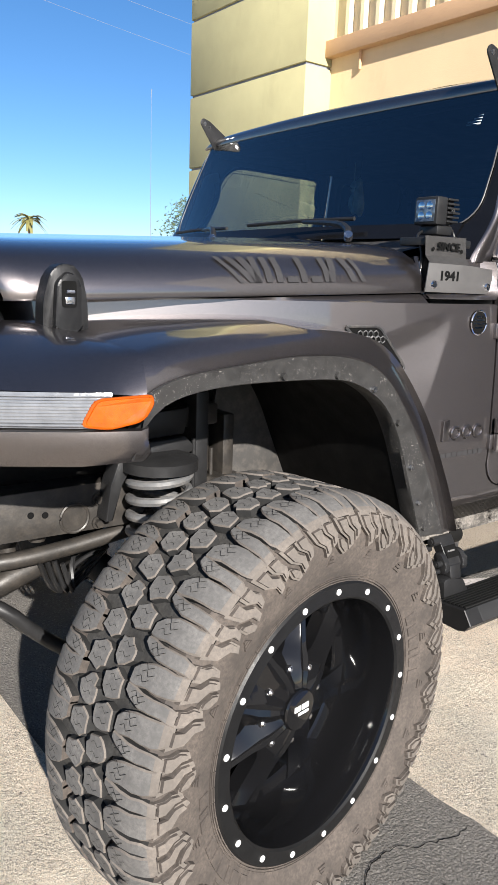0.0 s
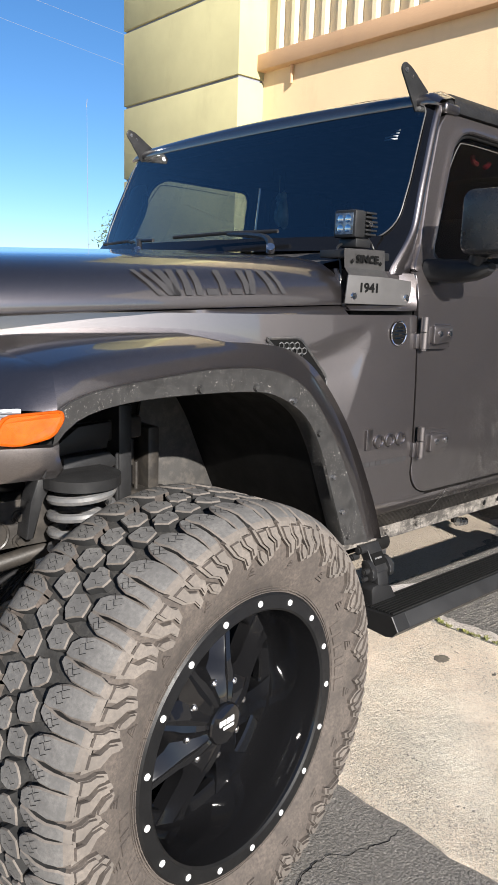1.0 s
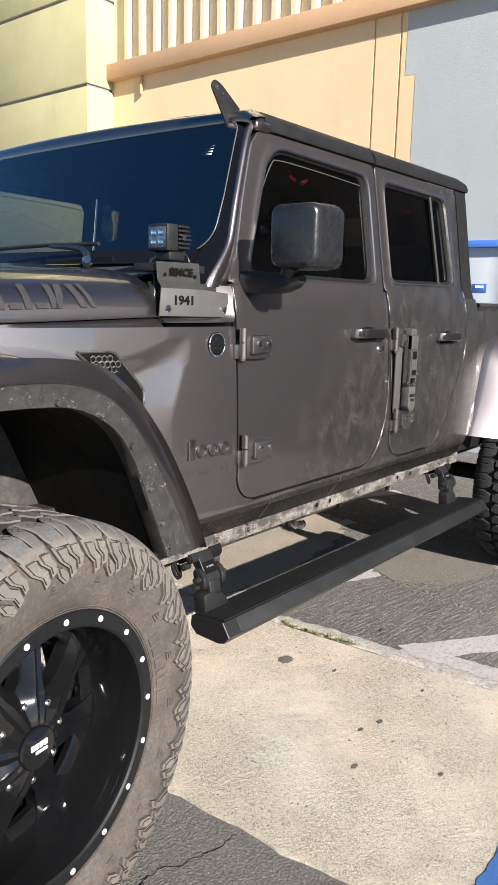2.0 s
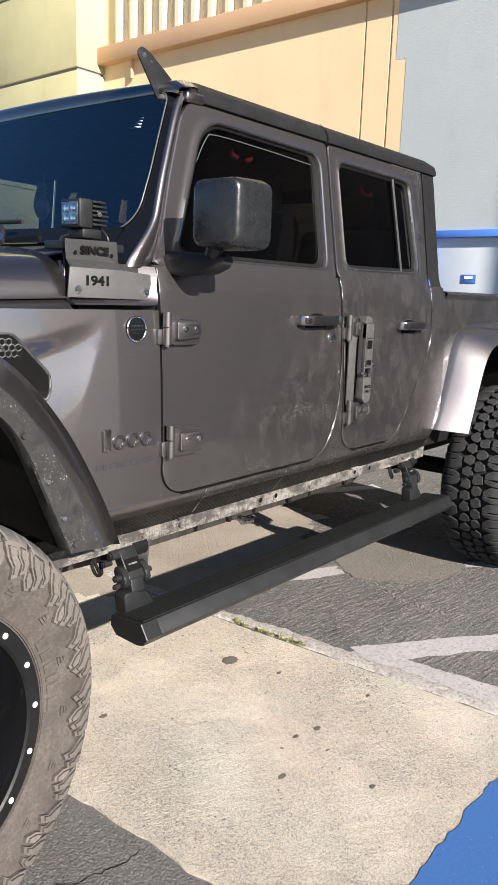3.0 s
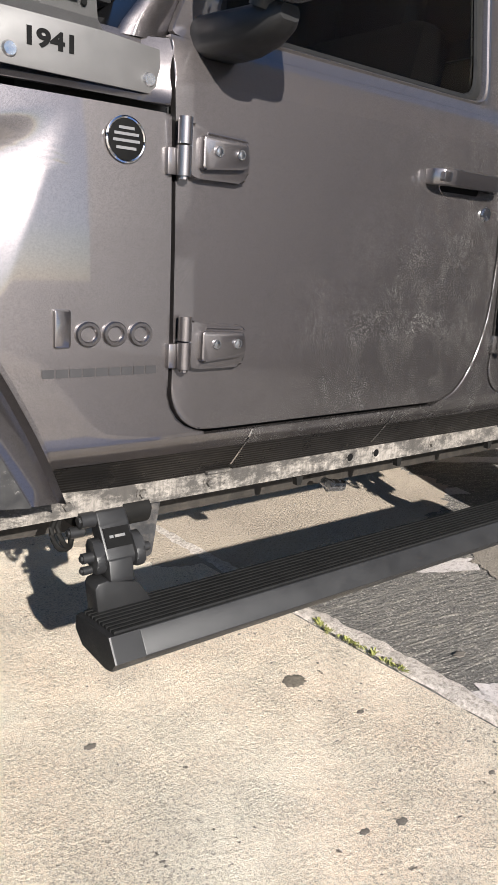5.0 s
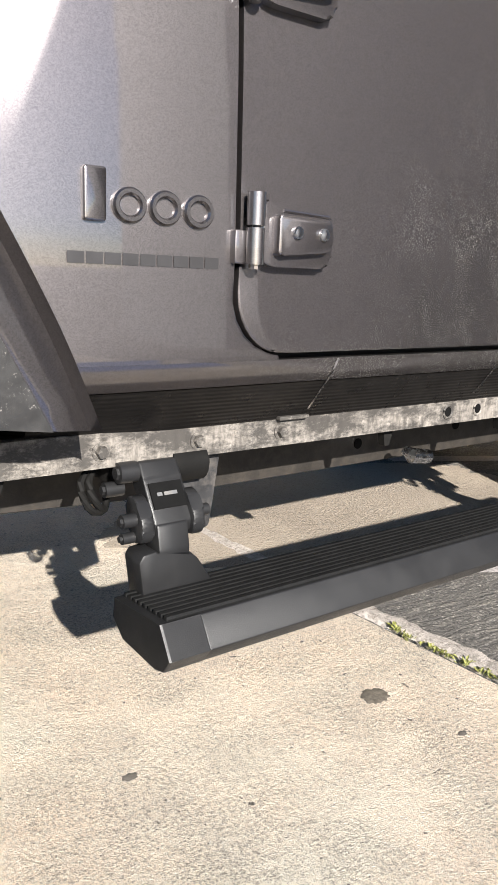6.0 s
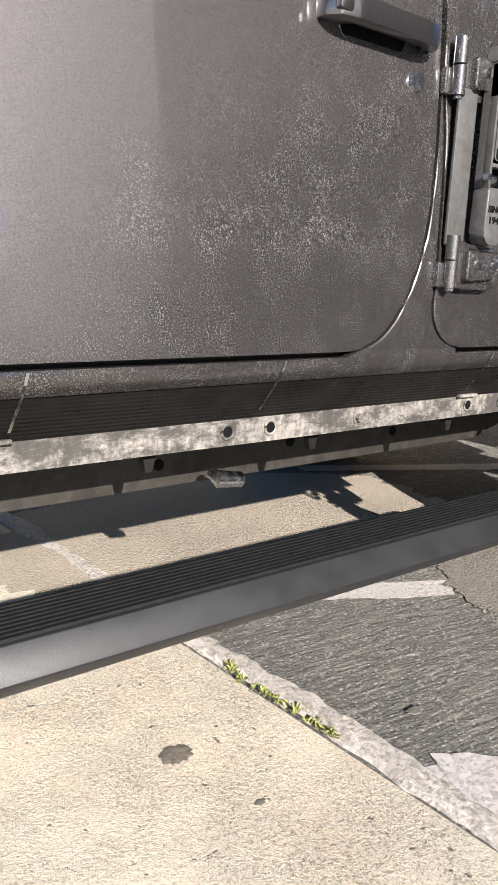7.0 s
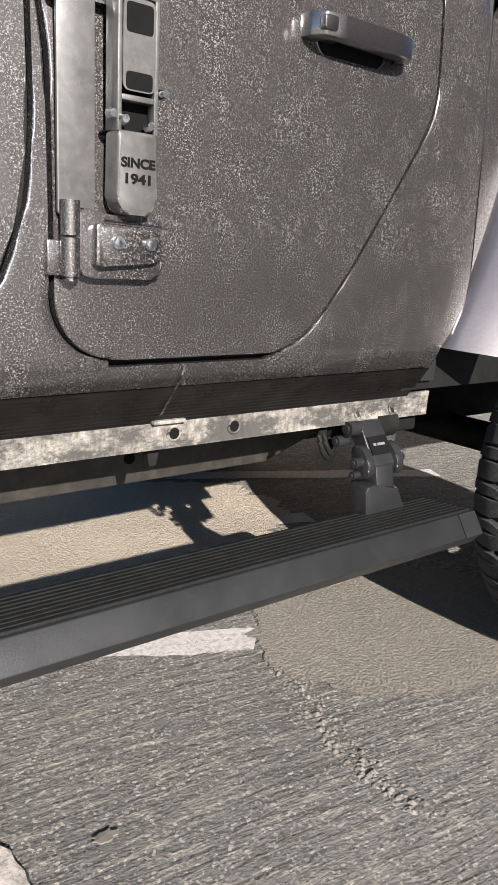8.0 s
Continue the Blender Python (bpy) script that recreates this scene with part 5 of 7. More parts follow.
# ---- wheels ----
def tyre_mesh():
    """Outer side towards -y. Carcass, side lugs and tread blocks in one mesh."""
    bm = bmesh.new()
    R, w = 0.462, 0.168
    prof = [(0.272, -0.118), (0.285, -0.142), (0.300, -0.150), (0.33, -0.160), (0.375, -0.168), (0.405, -0.166), (0.430, -0.157), (0.443, -0.142), (0.444, -0.10), (0.444, 0.0), (0.444, 0.10), (0.443, 0.142), (0.430, 0.157), (0.405, 0.166), (0.36, 0.166), (0.30, 0.150), (0.272, 0.118)]
    n = 120
    skin(bm, [[(r * math.sin(2 * math.pi * k / n), y, r * math.cos(2 * math.pi * k / n)) for r, y in prof] for k in range(n + 1)])
    # groove floors take the darker rubber that has the gap shade painted in
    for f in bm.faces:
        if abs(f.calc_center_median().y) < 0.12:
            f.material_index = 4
    tops, lugs = [], []
    jit = random.Random(17)
    def put(outline, r0, r1, taper=0.0, sipes=()):
        """A block: outline of (arc metres, y) on the tread cylinder, with fine zigzag sipes on its top."""
        cy = sum(p[1] for p in outline) / len(outline)
        ca = sum(p[0] for p in outline) / len(outline)
        def at(a, y, r):
            rr = r - 0.42 * max(0.0, abs(y) - 0.112)
            t = a / R
            return (rr * math.sin(t), y, rr * math.cos(t))
        outline = [(ca + (a - ca) * 0.985 + jit.uniform(-0.003, 0.003), cy + (y - cy) * 0.985 + jit.uniform(-0.003, 0.003)) for a, y in outline]
        jag = []
        for (a0, y0), (a1, y1) in zip(outline, outline[1:] + outline[:1]):
            d = Vector((a1 - a0, y1 - y0))
            jag.append((a0, y0))
            if d.length > 0.016:
                f, o = jit.uniform(0.35, 0.65), jit.uniform(-0.0032, 0.0032)
                jag.append((a0 + d.x * f - d.y / d.length * o, y0 + d.y * f + d.x / d.length * o))
        outline = jag
        lo = [bm.verts.new(at(a, y, r0)) for a, y in outline]
        mid = [bm.verts.new(at(a, y, r1 - 0.003)) for a, y in outline]
        hi = [bm.verts.new(at(ca + (a - ca) * (1 - taper), cy + (y - cy) * (1 - taper), r1)) for a, y in outline]
        tops.append(bm.faces.new(hi))
        m = len(outline)
        for i in range(m):
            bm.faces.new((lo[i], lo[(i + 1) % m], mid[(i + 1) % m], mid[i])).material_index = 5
            lugs.append(bm.faces.new((mid[i], mid[(i + 1) % m], hi[(i + 1) % m], hi[i])))
        for line in sipes:
            for (a0, y0), (a1, y1) in zip(line, line[1:]):
                d = Vector((a1 - a0, y1 - y0)).normalized() * 0.00035
                f = bm.faces.new([bm.verts.new(at(a, y, r1 + 0.0007)) for a, y in ((a0 - d.y, y0 + d.x), (a0 + d.y, y0 - d.x), (a1 + d.y, y1 - d.x), (a1 - d.y, y1 + d.x))])
                f.material_index = 2
    rnd = random.Random(3)
    def zig(a, y, da, s):
        return [(a, y - 0.014 * s), (a + da * 0.5, y - 0.006 * s), (a - da * 0.3, y + 0.004 * s), (a + da * 0.4, y + 0.014 * s)]
    def side_at(t, r, off, s):
        """A point of the side wall, at the arc t (measured on a 0.44 m circle)."""
        y = interp(r, [(0.300, 0.150), (0.33, 0.160), (0.375, 0.168), (0.405, 0.166), (0.430, 0.157), (0.446, 0.142), (0.455, 0.13)])
        return (r * math.sin(t / 0.44), s * (y + off), r * math.cos(t / 0.44))
    def plate(outline, off, s, base=-0.002, store=None):
        """A flat raised plate on the side wall: outline of (arc, radius)."""
        lo = [bm.verts.new(side_at(t, r, base, s)) for t, r in outline]
        ca, cr = sum(p[0] for p in outline) / len(outline), sum(p[1] for p in outline) / len(outline)
        hi = [bm.verts.new(side_at(ca + (t - ca) * 0.94, cr + (r - cr) * 0.95, off, s)) for t, r in outline]
        f = bm.faces.new(hi)
        if store is not None:
            store.append(f)
        m = len(outline)
        for i in range(m):
            bm.faces.new((lo[i], lo[(i + 1) % m], hi[(i + 1) % m], hi[i]))
    def shoulder(a, s, w, end, lean):
        """A shoulder lug that runs over the edge of the tread and down the side wall."""
        path = [(0.066, R, -0.9), (0.080, R, -0.5), (0.104, R - 0.001, 0.0), (0.128, R - 0.005, 0.0), (0.147, R - 0.014, 0.0), (0.1575, 0.4425, 0.2), (0.1635, 0.4365, 0.4), (0.1665, end, 0.6)]
        rows = []
        for i, (y, r, f) in enumerate(path):
            c = a + lean * f * 0.012
            h = w / 2 * (0.62, 0.92, 1.0, 1.03, 1.04, 1.02, 0.98, 0.90)[i] + jit.uniform(-0.0012, 0.0012)
            inn = max(0.42, r - 0.022)
            yi = y if i < 5 else y - 0.016
            at = lambda arc, rr, yy: (rr * math.sin(arc / R), s * yy, rr * math.cos(arc / R))
            rows.append([at(c - h, inn, yi), at(c - h, r - 0.003, y), at(c - h + 0.003, r, y), at(c + h - 0.003, r, y), at(c + h, r - 0.003, y), at(c + h, inn, yi)])
        vr = skin(bm, rows)
        bm.faces.new(vr[0])
        bm.faces.new(vr[-1][::-1])
        for i in range(len(vr) - 1):
            for u in range(5):
                f = bm.faces.get((vr[i][u], vr[i][u + 1], vr[i + 1][u + 1], vr[i + 1][u]))
                if f is None:
                    continue
                if u in (0, 4):
                    if i < 5:
                        f.material_index = 5
                elif u == 2 and i < 5:
                    tops.append(f)
                else:
                    lugs.append(f)
        for da, y0 in ((-0.24, 0.078), (0.02, 0.086), (0.26, 0.080)):
            b = a + w * da
            line = [(b, y0), (b + 0.006, y0 + 0.010), (b - 0.003, y0 + 0.018), (b + 0.004, y0 + 0.030)]
            for (a0, q0), (a1, q1) in zip(line, line[1:]):
                d = Vector((a1 - a0, q1 - q0)).normalized() * 0.0004
                rr = lambda q: R + 0.0008 - 0.16 * max(0.0, q - 0.104)
                f = bm.faces.new([bm.verts.new((rr(q) * math.sin(aa / R), s * q, rr(q) * math.cos(aa / R))) for aa, q in ((a0 - d.y, q0 + d.x), (a0 + d.y, q0 - d.x), (a1 + d.y, q1 - d.x), (a1 - d.y, q1 + d.x))])
                f.material_index = 2
    # two staggered middle columns of six-sided blocks
    N = 50
    pitch = 2 * math.pi * R / N
    q = pitch / 0.058
    for k in range(N):
        for s, sh in ((-1, 0.0), (1, 0.5)):
            b, cy = (k + sh) * pitch + rnd.uniform(-0.0015, 0.0015), s * 0.030
            shape = [(-0.026, -0.010), (-0.014, -0.026), (0.016, -0.027), (0.0265, -0.002), (0.016, 0.023), (-0.016, 0.026)]
            if (k * 2 + (s > 0)) % 3 == 0:
                shape = [(-0.026, -0.006), (-0.018, -0.024), (0.004, -0.028), (0.010, -0.019), (0.022, -0.022), (0.027, 0.004), (0.010, 0.025), (-0.012, 0.023)]
            put([(b + u * q * 0.98, cy + s * v * 0.98) for u, v in shape], 0.436, R + rnd.uniform(-0.0008, 0.0008), 0.07, [zig(b - 0.008 * q, cy, 0.009, s), zig(b + 0.010 * q, cy, 0.009, s)])
    # shoulder lugs, long and short by turns
    N = 36
    pitch = 2 * math.pi * R / N
    for k in range(N):
        for s, sh in ((1, 0.5), (-1, 0.2)):
            shoulder((k + sh - 0.17) * pitch, s, pitch * 0.54, 0.424 if k % 2 else 0.432, 1 if s < 0 else -1)
            shoulder((k + sh + 0.31) * pitch, s, pitch * 0.32, 0.432 if k % 2 else 0.426, -1 if s < 0 else 1)
    # side wall: stepped angular plates, small three-bar peaks and plain raised bars in place of lettering
    Q = 2 * math.pi * 0.44 / 36
    for s in (-1, 1):
        for k in range(36):
            t = (k + (0.2 if s < 0 else 0.5)) * Q
            one = [(t - 0.036, 0.434), (t - 0.004, 0.434), (t + 0.000, 0.414), (t + 0.022, 0.398), (t + 0.026, 0.374), (t + 0.012, 0.364), (t + 0.004, 0.386), (t - 0.022, 0.404)]
            two = [(t + 0.003, 0.434), (t + 0.033, 0.434), (t + 0.036, 0.418), (t + 0.046, 0.406), (t + 0.044, 0.386), (t + 0.031, 0.380), (t + 0.028, 0.398), (t + 0.008, 0.414)]
            three = [(t - 0.036, 0.398), (t - 0.024, 0.396), (t - 0.002, 0.380), (t + 0.004, 0.362), (t - 0.008, 0.358), (t - 0.030, 0.376)]
            for shape in ((one, two) if k % 2 else (one, two, three)):
                plate(shape, 0.0085, s, -0.002, lugs)
                ca, cr = sum(p[0] for p in shape) / len(shape), sum(p[1] for p in shape) / len(shape)
                plate([(ca + (u - ca) * 0.72 + 0.001, cr + (v - cr) * 0.74 + 0.002) for u, v in shape], 0.0130, s, 0.007, lugs)
            for i, (r0, r1, w) in enumerate(((0.340, 0.3445, 0.030), (0.347, 0.3515, 0.021), (0.354, 0.3585, 0.012))):
                u = t + 0.040
                if k % 2:
                    plate([(u - w / 2, r0), (u + w / 2, r0), (u + w / 2 - 0.003, r1), (u - w / 2 + 0.003, r1)], 0.004, s)
        for start, widths in ((0.49, (0.034, 0.032, 0.032, 0.014, 0.034, 0.042)), (-1.07, (0.032, 0.034, 0.014, 0.034, 0.032, 0.034)), (-0.78, (0.030, 0.010, 0.030))):
            t = start
            for w in widths:
                plate([(t, 0.308), (t + w, 0.308), (t + w * 1.06, 0.334), (t - w * 0.06, 0.334)], 0.0030, s)
                t += w + 0.012
        for r0 in (0.300, 0.295, 0.290):
            for k in range(60):
                t0, t1 = 2 * math.pi * 0.44 * k / 60, 2 * math.pi * 0.44 * (k + 1) / 60
                plate([(t0, r0), (t1, r0), (t1, r0 + 0.0024), (t0, r0 + 0.0024)], 0.0018, s)
    bmesh.ops.scale(bm, vec=(1.038, 1.0, 1.038), verts=bm.verts)
    me = bpy.data.meshes.new("tyre")
    bmesh.ops.recalc_face_normals(bm, faces=bm.faces)
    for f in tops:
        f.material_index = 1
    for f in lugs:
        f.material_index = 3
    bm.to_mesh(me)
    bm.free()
    for m in (RUBBER, TREAD, INK_SHADE_BLACK, LUG_DUST, GROOVE_SHADE, SHADE_RUBBER):
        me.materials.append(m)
    me.shade_smooth()
    me.set_sharp_from_angle(angle=radians(28))
    return me


def mesh_of(name, bm, material, smooth=35):
    bmesh.ops.recalc_face_normals(bm, faces=bm.faces)
    me = bpy.data.meshes.new(name)
    bm.to_mesh(me)
    bm.free()
    me.materials.append(material)
    me.shade_smooth()
    me.set_sharp_from_angle(angle=radians(smooth))
    return me


def wheel_meshes():
    n = 96
    bm = bmesh.new()
    prof = [(0.287, -0.128), (0.289, -0.145), (0.284, -0.150), (0.257, -0.150), (0.252, -0.146), (0.247, -0.130), (0.243, -0.06), (0.240, -0.018), (0.236, -0.008), (0.214, -0.004), (0.210, 0.002), (0.212, 0.020), (0.226, 0.026), (0.226, 0.13), (0.287, 0.14)]
    skin(bm, [[(1.045 * r * math.sin(2 * math.pi * k / n), y - 0.006, 1.045 * r * math.cos(2 * math.pi * k / n)) for r, y in prof] for k in range(n + 1)])
    rim = mesh_of("wheel", bm, GLOSS_BLACK, 30)
    rim.materials.append(LIP_BLACK)
    for p in rim.polygons:
        if p.center.y < -0.150:
            p.material_index = 1
    # one spoke, pointing up: a ridged arm that falls back steeply from the hub star to the barrel's inner ring
    bm = bmesh.new()
    rings = []
    for r, w, d, h in ((0.030, 0.014, -0.090, 0.004), (0.052, 0.020, -0.089, 0.010), (0.080, 0.030, -0.082, 0.020), (0.106, 0.035, -0.072, 0.028), (0.124, 0.027, -0.064, 0.026), (0.155, 0.023, -0.053, 0.025), (0.190, 0.025, -0.041, 0.024), (0.216, 0.031, -0.032, 0.018), (0.240, 0.046, -0.026, 0.008)):
        w *= 1.28
        rings.append([(-w, d + h + 0.035, r), (-w, d + h, r), (-w * 0.40, d + 0.003, r), (-w * 0.30, d, r), (0, d + 0.004, r), (w * 0.30, d, r), (w * 0.40, d + 0.003, r), (w, d + h, r), (w, d + h + 0.035, r)])
    skin(bm, rings, True, True)
    bmesh.ops.bevel(bm, geom=[e for e in bm.edges if len(e.link_faces) == 2 and e.calc_face_angle() > 0.3], offset=0.0016, segments=2, profile=0.5, affect="EDGES")
    spoke = mesh_of("spoke", bm, GLOSS_BLACK, 25)
    bm = bmesh.new()
    # hub star: a faceted cone, its hollows carry the nuts
    star = []
    for r, y, wave in ((0.034, -0.086, 0.0), (0.060, -0.076, 0.06), (0.104, -0.052, 0.12), (0.120, -0.030, 0.10), (0.120, 0.04, 0.0), (0.10, 0.08, 0.0)):
        star.append([(r * (1 + (-wave if k % 2 else wave)) * math.sin(math.pi * k / 8 + radians(17)), y, r * (1 + (-wave if k % 2 else wave)) * math.cos(math.pi * k / 8 + radians(17))) for k in range(16)])
    skin(bm, star, True, True)
    hub = mesh_of("hub", bm, GLOSS_BLACK, 20)
    bm = bmesh.new()
    cap = [[(r * math.sin(2 * math.pi * k / 32), y, r * math.cos(2 * math.pi * k / 32)) for k in range(32)] for r, y in ((0.046, -0.07), (0.046, -0.091), (0.043, -0.095), (0.036, -0.0965), (0.012, -0.097))]
    skin(bm, cap, True, True)
    capm = mesh_of("centre_cap", bm, GLOSS_BLACK, 30)
    bm = bmesh.new()
    for x0, x1, z0, z1 in ((-0.022, -0.014, 0.002, 0.014), (-0.011, -0.003, 0.002, 0.014), (0.001, 0.009, 0.002, 0.014), (0.012, 0.022, 0.002, 0.014), (-0.010, 0.022, -0.009, -0.003)):
        box(bm, x0, x1, -0.0985, -0.0965, z0, z1)
    bars = mesh_of("cap_bars", bm, WHITE_BOLT)
    bm = bmesh.new()
    tube(bm, [(0, -0.158, 0), (0, -0.152, 0)], [0.0062, 0.0078], 12)
    bolt = mesh_of("rim_bolt", bm, WHITE_BOLT)
    bm = bmesh.new()
    tube(bm, [(0, -0.020, 0), (0, -0.068, 0)], [0.0105, 0.0095], 6)
    tube(bm, [(0, -0.068, 0), (0, -0.071, 0)], [0.007, 0.004], 10)
    lug = mesh_of("lug_nut", bm, STEEL)
    bm = bmesh.new()
    skin(bm, [[(r * math.sin(2 * math.pi * k / 48), y, r * math.cos(2 * math.pi * k / 48)) for k in range(48)] for r, y in ((0.05, 0.075), (0.17, 0.075), (0.172, 0.078), (0.172, 0.10), (0.05, 0.10))], True, False)
    disc = mesh_of("brake_disc", bm, FRAME_GREY)
    bm = bmesh.new()
    box(bm, -0.20, -0.10, 0.055, 0.125, -0.08, 0.09, 0.012)
    cal = mesh_of("brake_caliper", bm, FRAME_GREY)
    return rim, spoke, hub, capm, bars, bolt, lug, disc, cal


TYRE = tyre_mesh()
RIM, SPOKE, HUB, CAP, CAP_BARS, BOLT, LUG, DISC, CALIPER = wheel_meshes()


def turned(deg):
    return Matrix.Rotation(radians(deg), 4, "Y")


# rear copy of the tyre: cleaner rubber, with shade painted into its colours
TYRE_CLEAN_SHADED = TYRE.copy()
for i, m in enumerate((SHADE_RUBBER, REAR_TREAD, INK_SHADE_BLACK, REAR_TREAD, SHADE_RUBBER, SHADE_RUBBER)):
    TYRE_CLEAN_SHADED.materials[i] = m


def wheel(x, y, z, far=False, spin=0.0, steer=0.0, tyre=TYRE, label="black deep-dish alloy wheel with white rim bolts"):
    m = Matrix.Translation((x, y, z)) @ Matrix.Rotation(radians(steer), 4, "Z") @ (Matrix.Rotation(math.pi, 4, "Z") if far else Matrix.Identity(4)) @ turned(spin)
    w = place("wheel", RIM, TRUCK, m, label)
    def sub(name, me, mm=None, label=""):
        ob = new(name, me)
        ob.parent = w
        if mm is not None:
            ob.matrix_basis = mm
        if label:
            ob["label"] = label
        return ob
    sub("tyre", tyre, None, "dusty all-terrain tyre with deep blocky tread" if tyre is TYRE else "black all-terrain tyre with deep blocky tread")
    sub("hub", HUB)
    cp = sub("centre_cap", CAP, turned(-spin), "black centre cap")
    sub("cap_lettering", CAP_BARS, turned(-spin), "white bars on the cap")
    for k in range(8):
        sub("spoke", SPOKE, turned(17 + 45 * k))
        sub("lug_nut", LUG, turned(17 + 22.5 + 45 * k) @ Matrix.Translation((0, 0, 0.086)), "bright lug nut")
    for k in range(17):
        sub("rim_bolt", BOLT, turned(5 + 360 / 17 * k) @ Matrix.Translation((0, 0, 0.2827)), "white rim bolt")
    sub("brake_disc", DISC, turned(-spin))
    sub("brake_caliper", CALIPER, turned(-spin))
    return w


WHEEL_Y = -0.150
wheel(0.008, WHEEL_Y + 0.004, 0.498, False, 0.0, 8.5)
wheel(AX, WHEEL_Y + 0.02, 0.480, False, 11, 0.0, TYRE_CLEAN_SHADED)
wheel(0.0, 1.90, 0.508, True, 5, 7.5)
wheel(AX, 1.88, 0.480, True, 27, 0.0, TYRE_CLEAN_SHADED)


# ---- details of the truck ----
def up_text(x, y, z, tilt=0.0):
    return Matrix.Translation((x, y, z)) @ Euler((radians(90 - tilt), 0, 0)).to_matrix().to_4x4()


def rail_and_step():
    bm = bmesh.new()
    prism(bm, [(0.070, 0.690), (0.078, 0.692), (0.082, 0.668), (0.080, 0.640), (0.072, 0.640), (0.072, 0.668)], "x", 0.56, 2.77)
    rl = part("pinch_rail", bm, RAIL, TRUCK, "chalky scraped steel rail under the rocker")
    for x in (0.77, 0.926, 1.083, 1.495, 1.586, 1.80, 2.136, 2.257, 2.561, 2.66):
        bm = bmesh.new()
        hole = x in (1.495, 1.586, 2.136, 2.257)
        if hole:
            tube(bm, [(x + 0.012 * math.cos(a), 0.0715, 0.664 + 0.012 * math.sin(a)) for a in steps(0, 2 * math.pi, 20)], 0.0028, 6, False)
        else:
            tube(bm, [(x, 0.078, 0.664), (x, 0.070, 0.664)], 0.0135, 14)
            tube(bm, [(x, 0.070, 0.664), (x, 0.062, 0.664)], [0.0095, 0.0085], 6)
        rb = part("rail_bolt" if not hole else "rail_hole", bm, RAIL, rl, "dirty rail bolt" if not hole else "bolt hole with a rolled rim, its inner shade a black disc")
        if hole:
            # black disc on the solid rail paints the shade inside the hole
            bm = bmesh.new()
            tube(bm, [(x, 0.0716, 0.664), (x, 0.0708, 0.664)], 0.0105, 18)
            part("hole_mouth", bm, INK_SHADE_BLACK, rb)
    for x in (1.131, 1.554, 2.107):
        bm = bmesh.new()
        skin(bm, [[(x + dx - 0.05 * (0.79 - z) ** 0.9, side_y(x, z) - 0.0015, z) for dx in (-0.0022, 0.0022)] for z in (0.787, 0.77, 0.75, 0.73, 0.715, 0.70)])
        part("rocker_seam", bm, STEEL, bpy.data.objects["rocker_panel"], "pale weld seam", 0)
    for x in (1.10, 2.12):
        bm = bmesh.new()
        box(bm, x - 0.03, x + 0.03, 0.058, 0.078, 0.684, 0.690, 0.001)
        part("rail_clip", bm, RAIL, rl)
    # running board
    prof = [(-0.094, 0.411), (-0.117, 0.437), (-0.091, 0.477), (0.036, 0.465), (0.040, 0.436), (0.020, 0.408), (-0.070, 0.404)]
    bm = bmesh.new()
    prism(bm, prof, "x", 0.8325, 2.695, 0.002)
    sb = part("running_board", bm, STEP_BLACK, TRUCK, "charcoal aluminium power step, folded out")
    for k in range(9):
        y = -0.083 + 0.0137 * k
        z = 0.477 - 0.0945 * (y + 0.091)
        bm = bmesh.new()
        prism(bm, [(y - 0.0042, z - 0.002), (y - 0.0034, z + 0.0062), (y + 0.0030, z + 0.0062), (y + 0.0038, z - 0.002)], "x", 0.784, 2.735)
        part("step_rib", bm, STEP_RIB, sb, "black rubber grip rib" if k == 0 else "")
    bm = bmesh.new()
    skin(bm, [[(x, y, z + 0.001) for y, z in ((-0.089, 0.4772), (0.034, 0.4656))] for x in (0.784, 2.735)])
    part("rib_bed", bm, STEP_RIB, sb, "black rib bed", 0)
    for x0, x1, flip in ((0.772, 0.8321, 1), (2.6965, 2.750, -1)):
        bm = bmesh.new()
        cen = (-0.036, 0.440)
        ends = []
        for f, x in ((1.0, x1 if flip > 0 else x0), (1.0, x0 + 0.003 if flip > 0 else x1 - 0.003), (0.98, x0 if flip > 0 else x1)):
            ends.append([(x + flip * 0.16 * max(0.0, 0.437 - z), cen[0] + (y - cen[0]) * f, cen[1] + (z - cen[1]) * f) for y, z in prof])
        skin(bm, ends, True, True)
        part("end_cap", bm, STEP_BLACK, sb, "bevelled end cap", 20)
    # swing-arm brackets with their gear motors
    for dx in (0.0, 1.735):
        bm = bmesh.new()
        prism(bm, [(0.105, 0.640), (0.066, 0.645), (0.052, 0.622), (0.016, 0.566), (0.020, 0.548), (0.040, 0.552), (0.066, 0.594), (0.088, 0.612)], "x", 0.824 + dx, 0.886 + dx, 0.004)
        br = part("step_bracket", bm, STEP_BLACK, TRUCK, "black swing-arm step bracket")
        for x0 in (0.800, 0.882):
            bm = bmesh.new()
            prism(bm, soften([(0.060, 0.600), (0.034, 0.606), (0.006, 0.572), (0.012, 0.540), (0.046, 0.544)], 0.014, 4), "x", x0 + dx, x0 + 0.020 + dx, 0.004)
            part("bracket_ear", bm, STEP_BLACK, br)
        bm = bmesh.new()
        prism(bm, [(0.048, 0.570), (0.014, 0.566), (0.006, 0.530), (0.008, 0.505), (0.046, 0.505)], "x", 0.826 + dx, 0.876 + dx, 0.004)
        part("lower_arm", bm, STEP_BLACK, br)
        bm = bmesh.new()
        prism(bm, [(x + dx, z) for x, z in ((0.800, 0.530), (0.822, 0.533), (0.826, 0.526), (0.876, 0.522), (0.886, 0.512), (0.914, 0.474), (0.914, 0.458), (0.802, 0.460), (0.794, 0.520))], "y", 0.004, 0.050, 0.004)
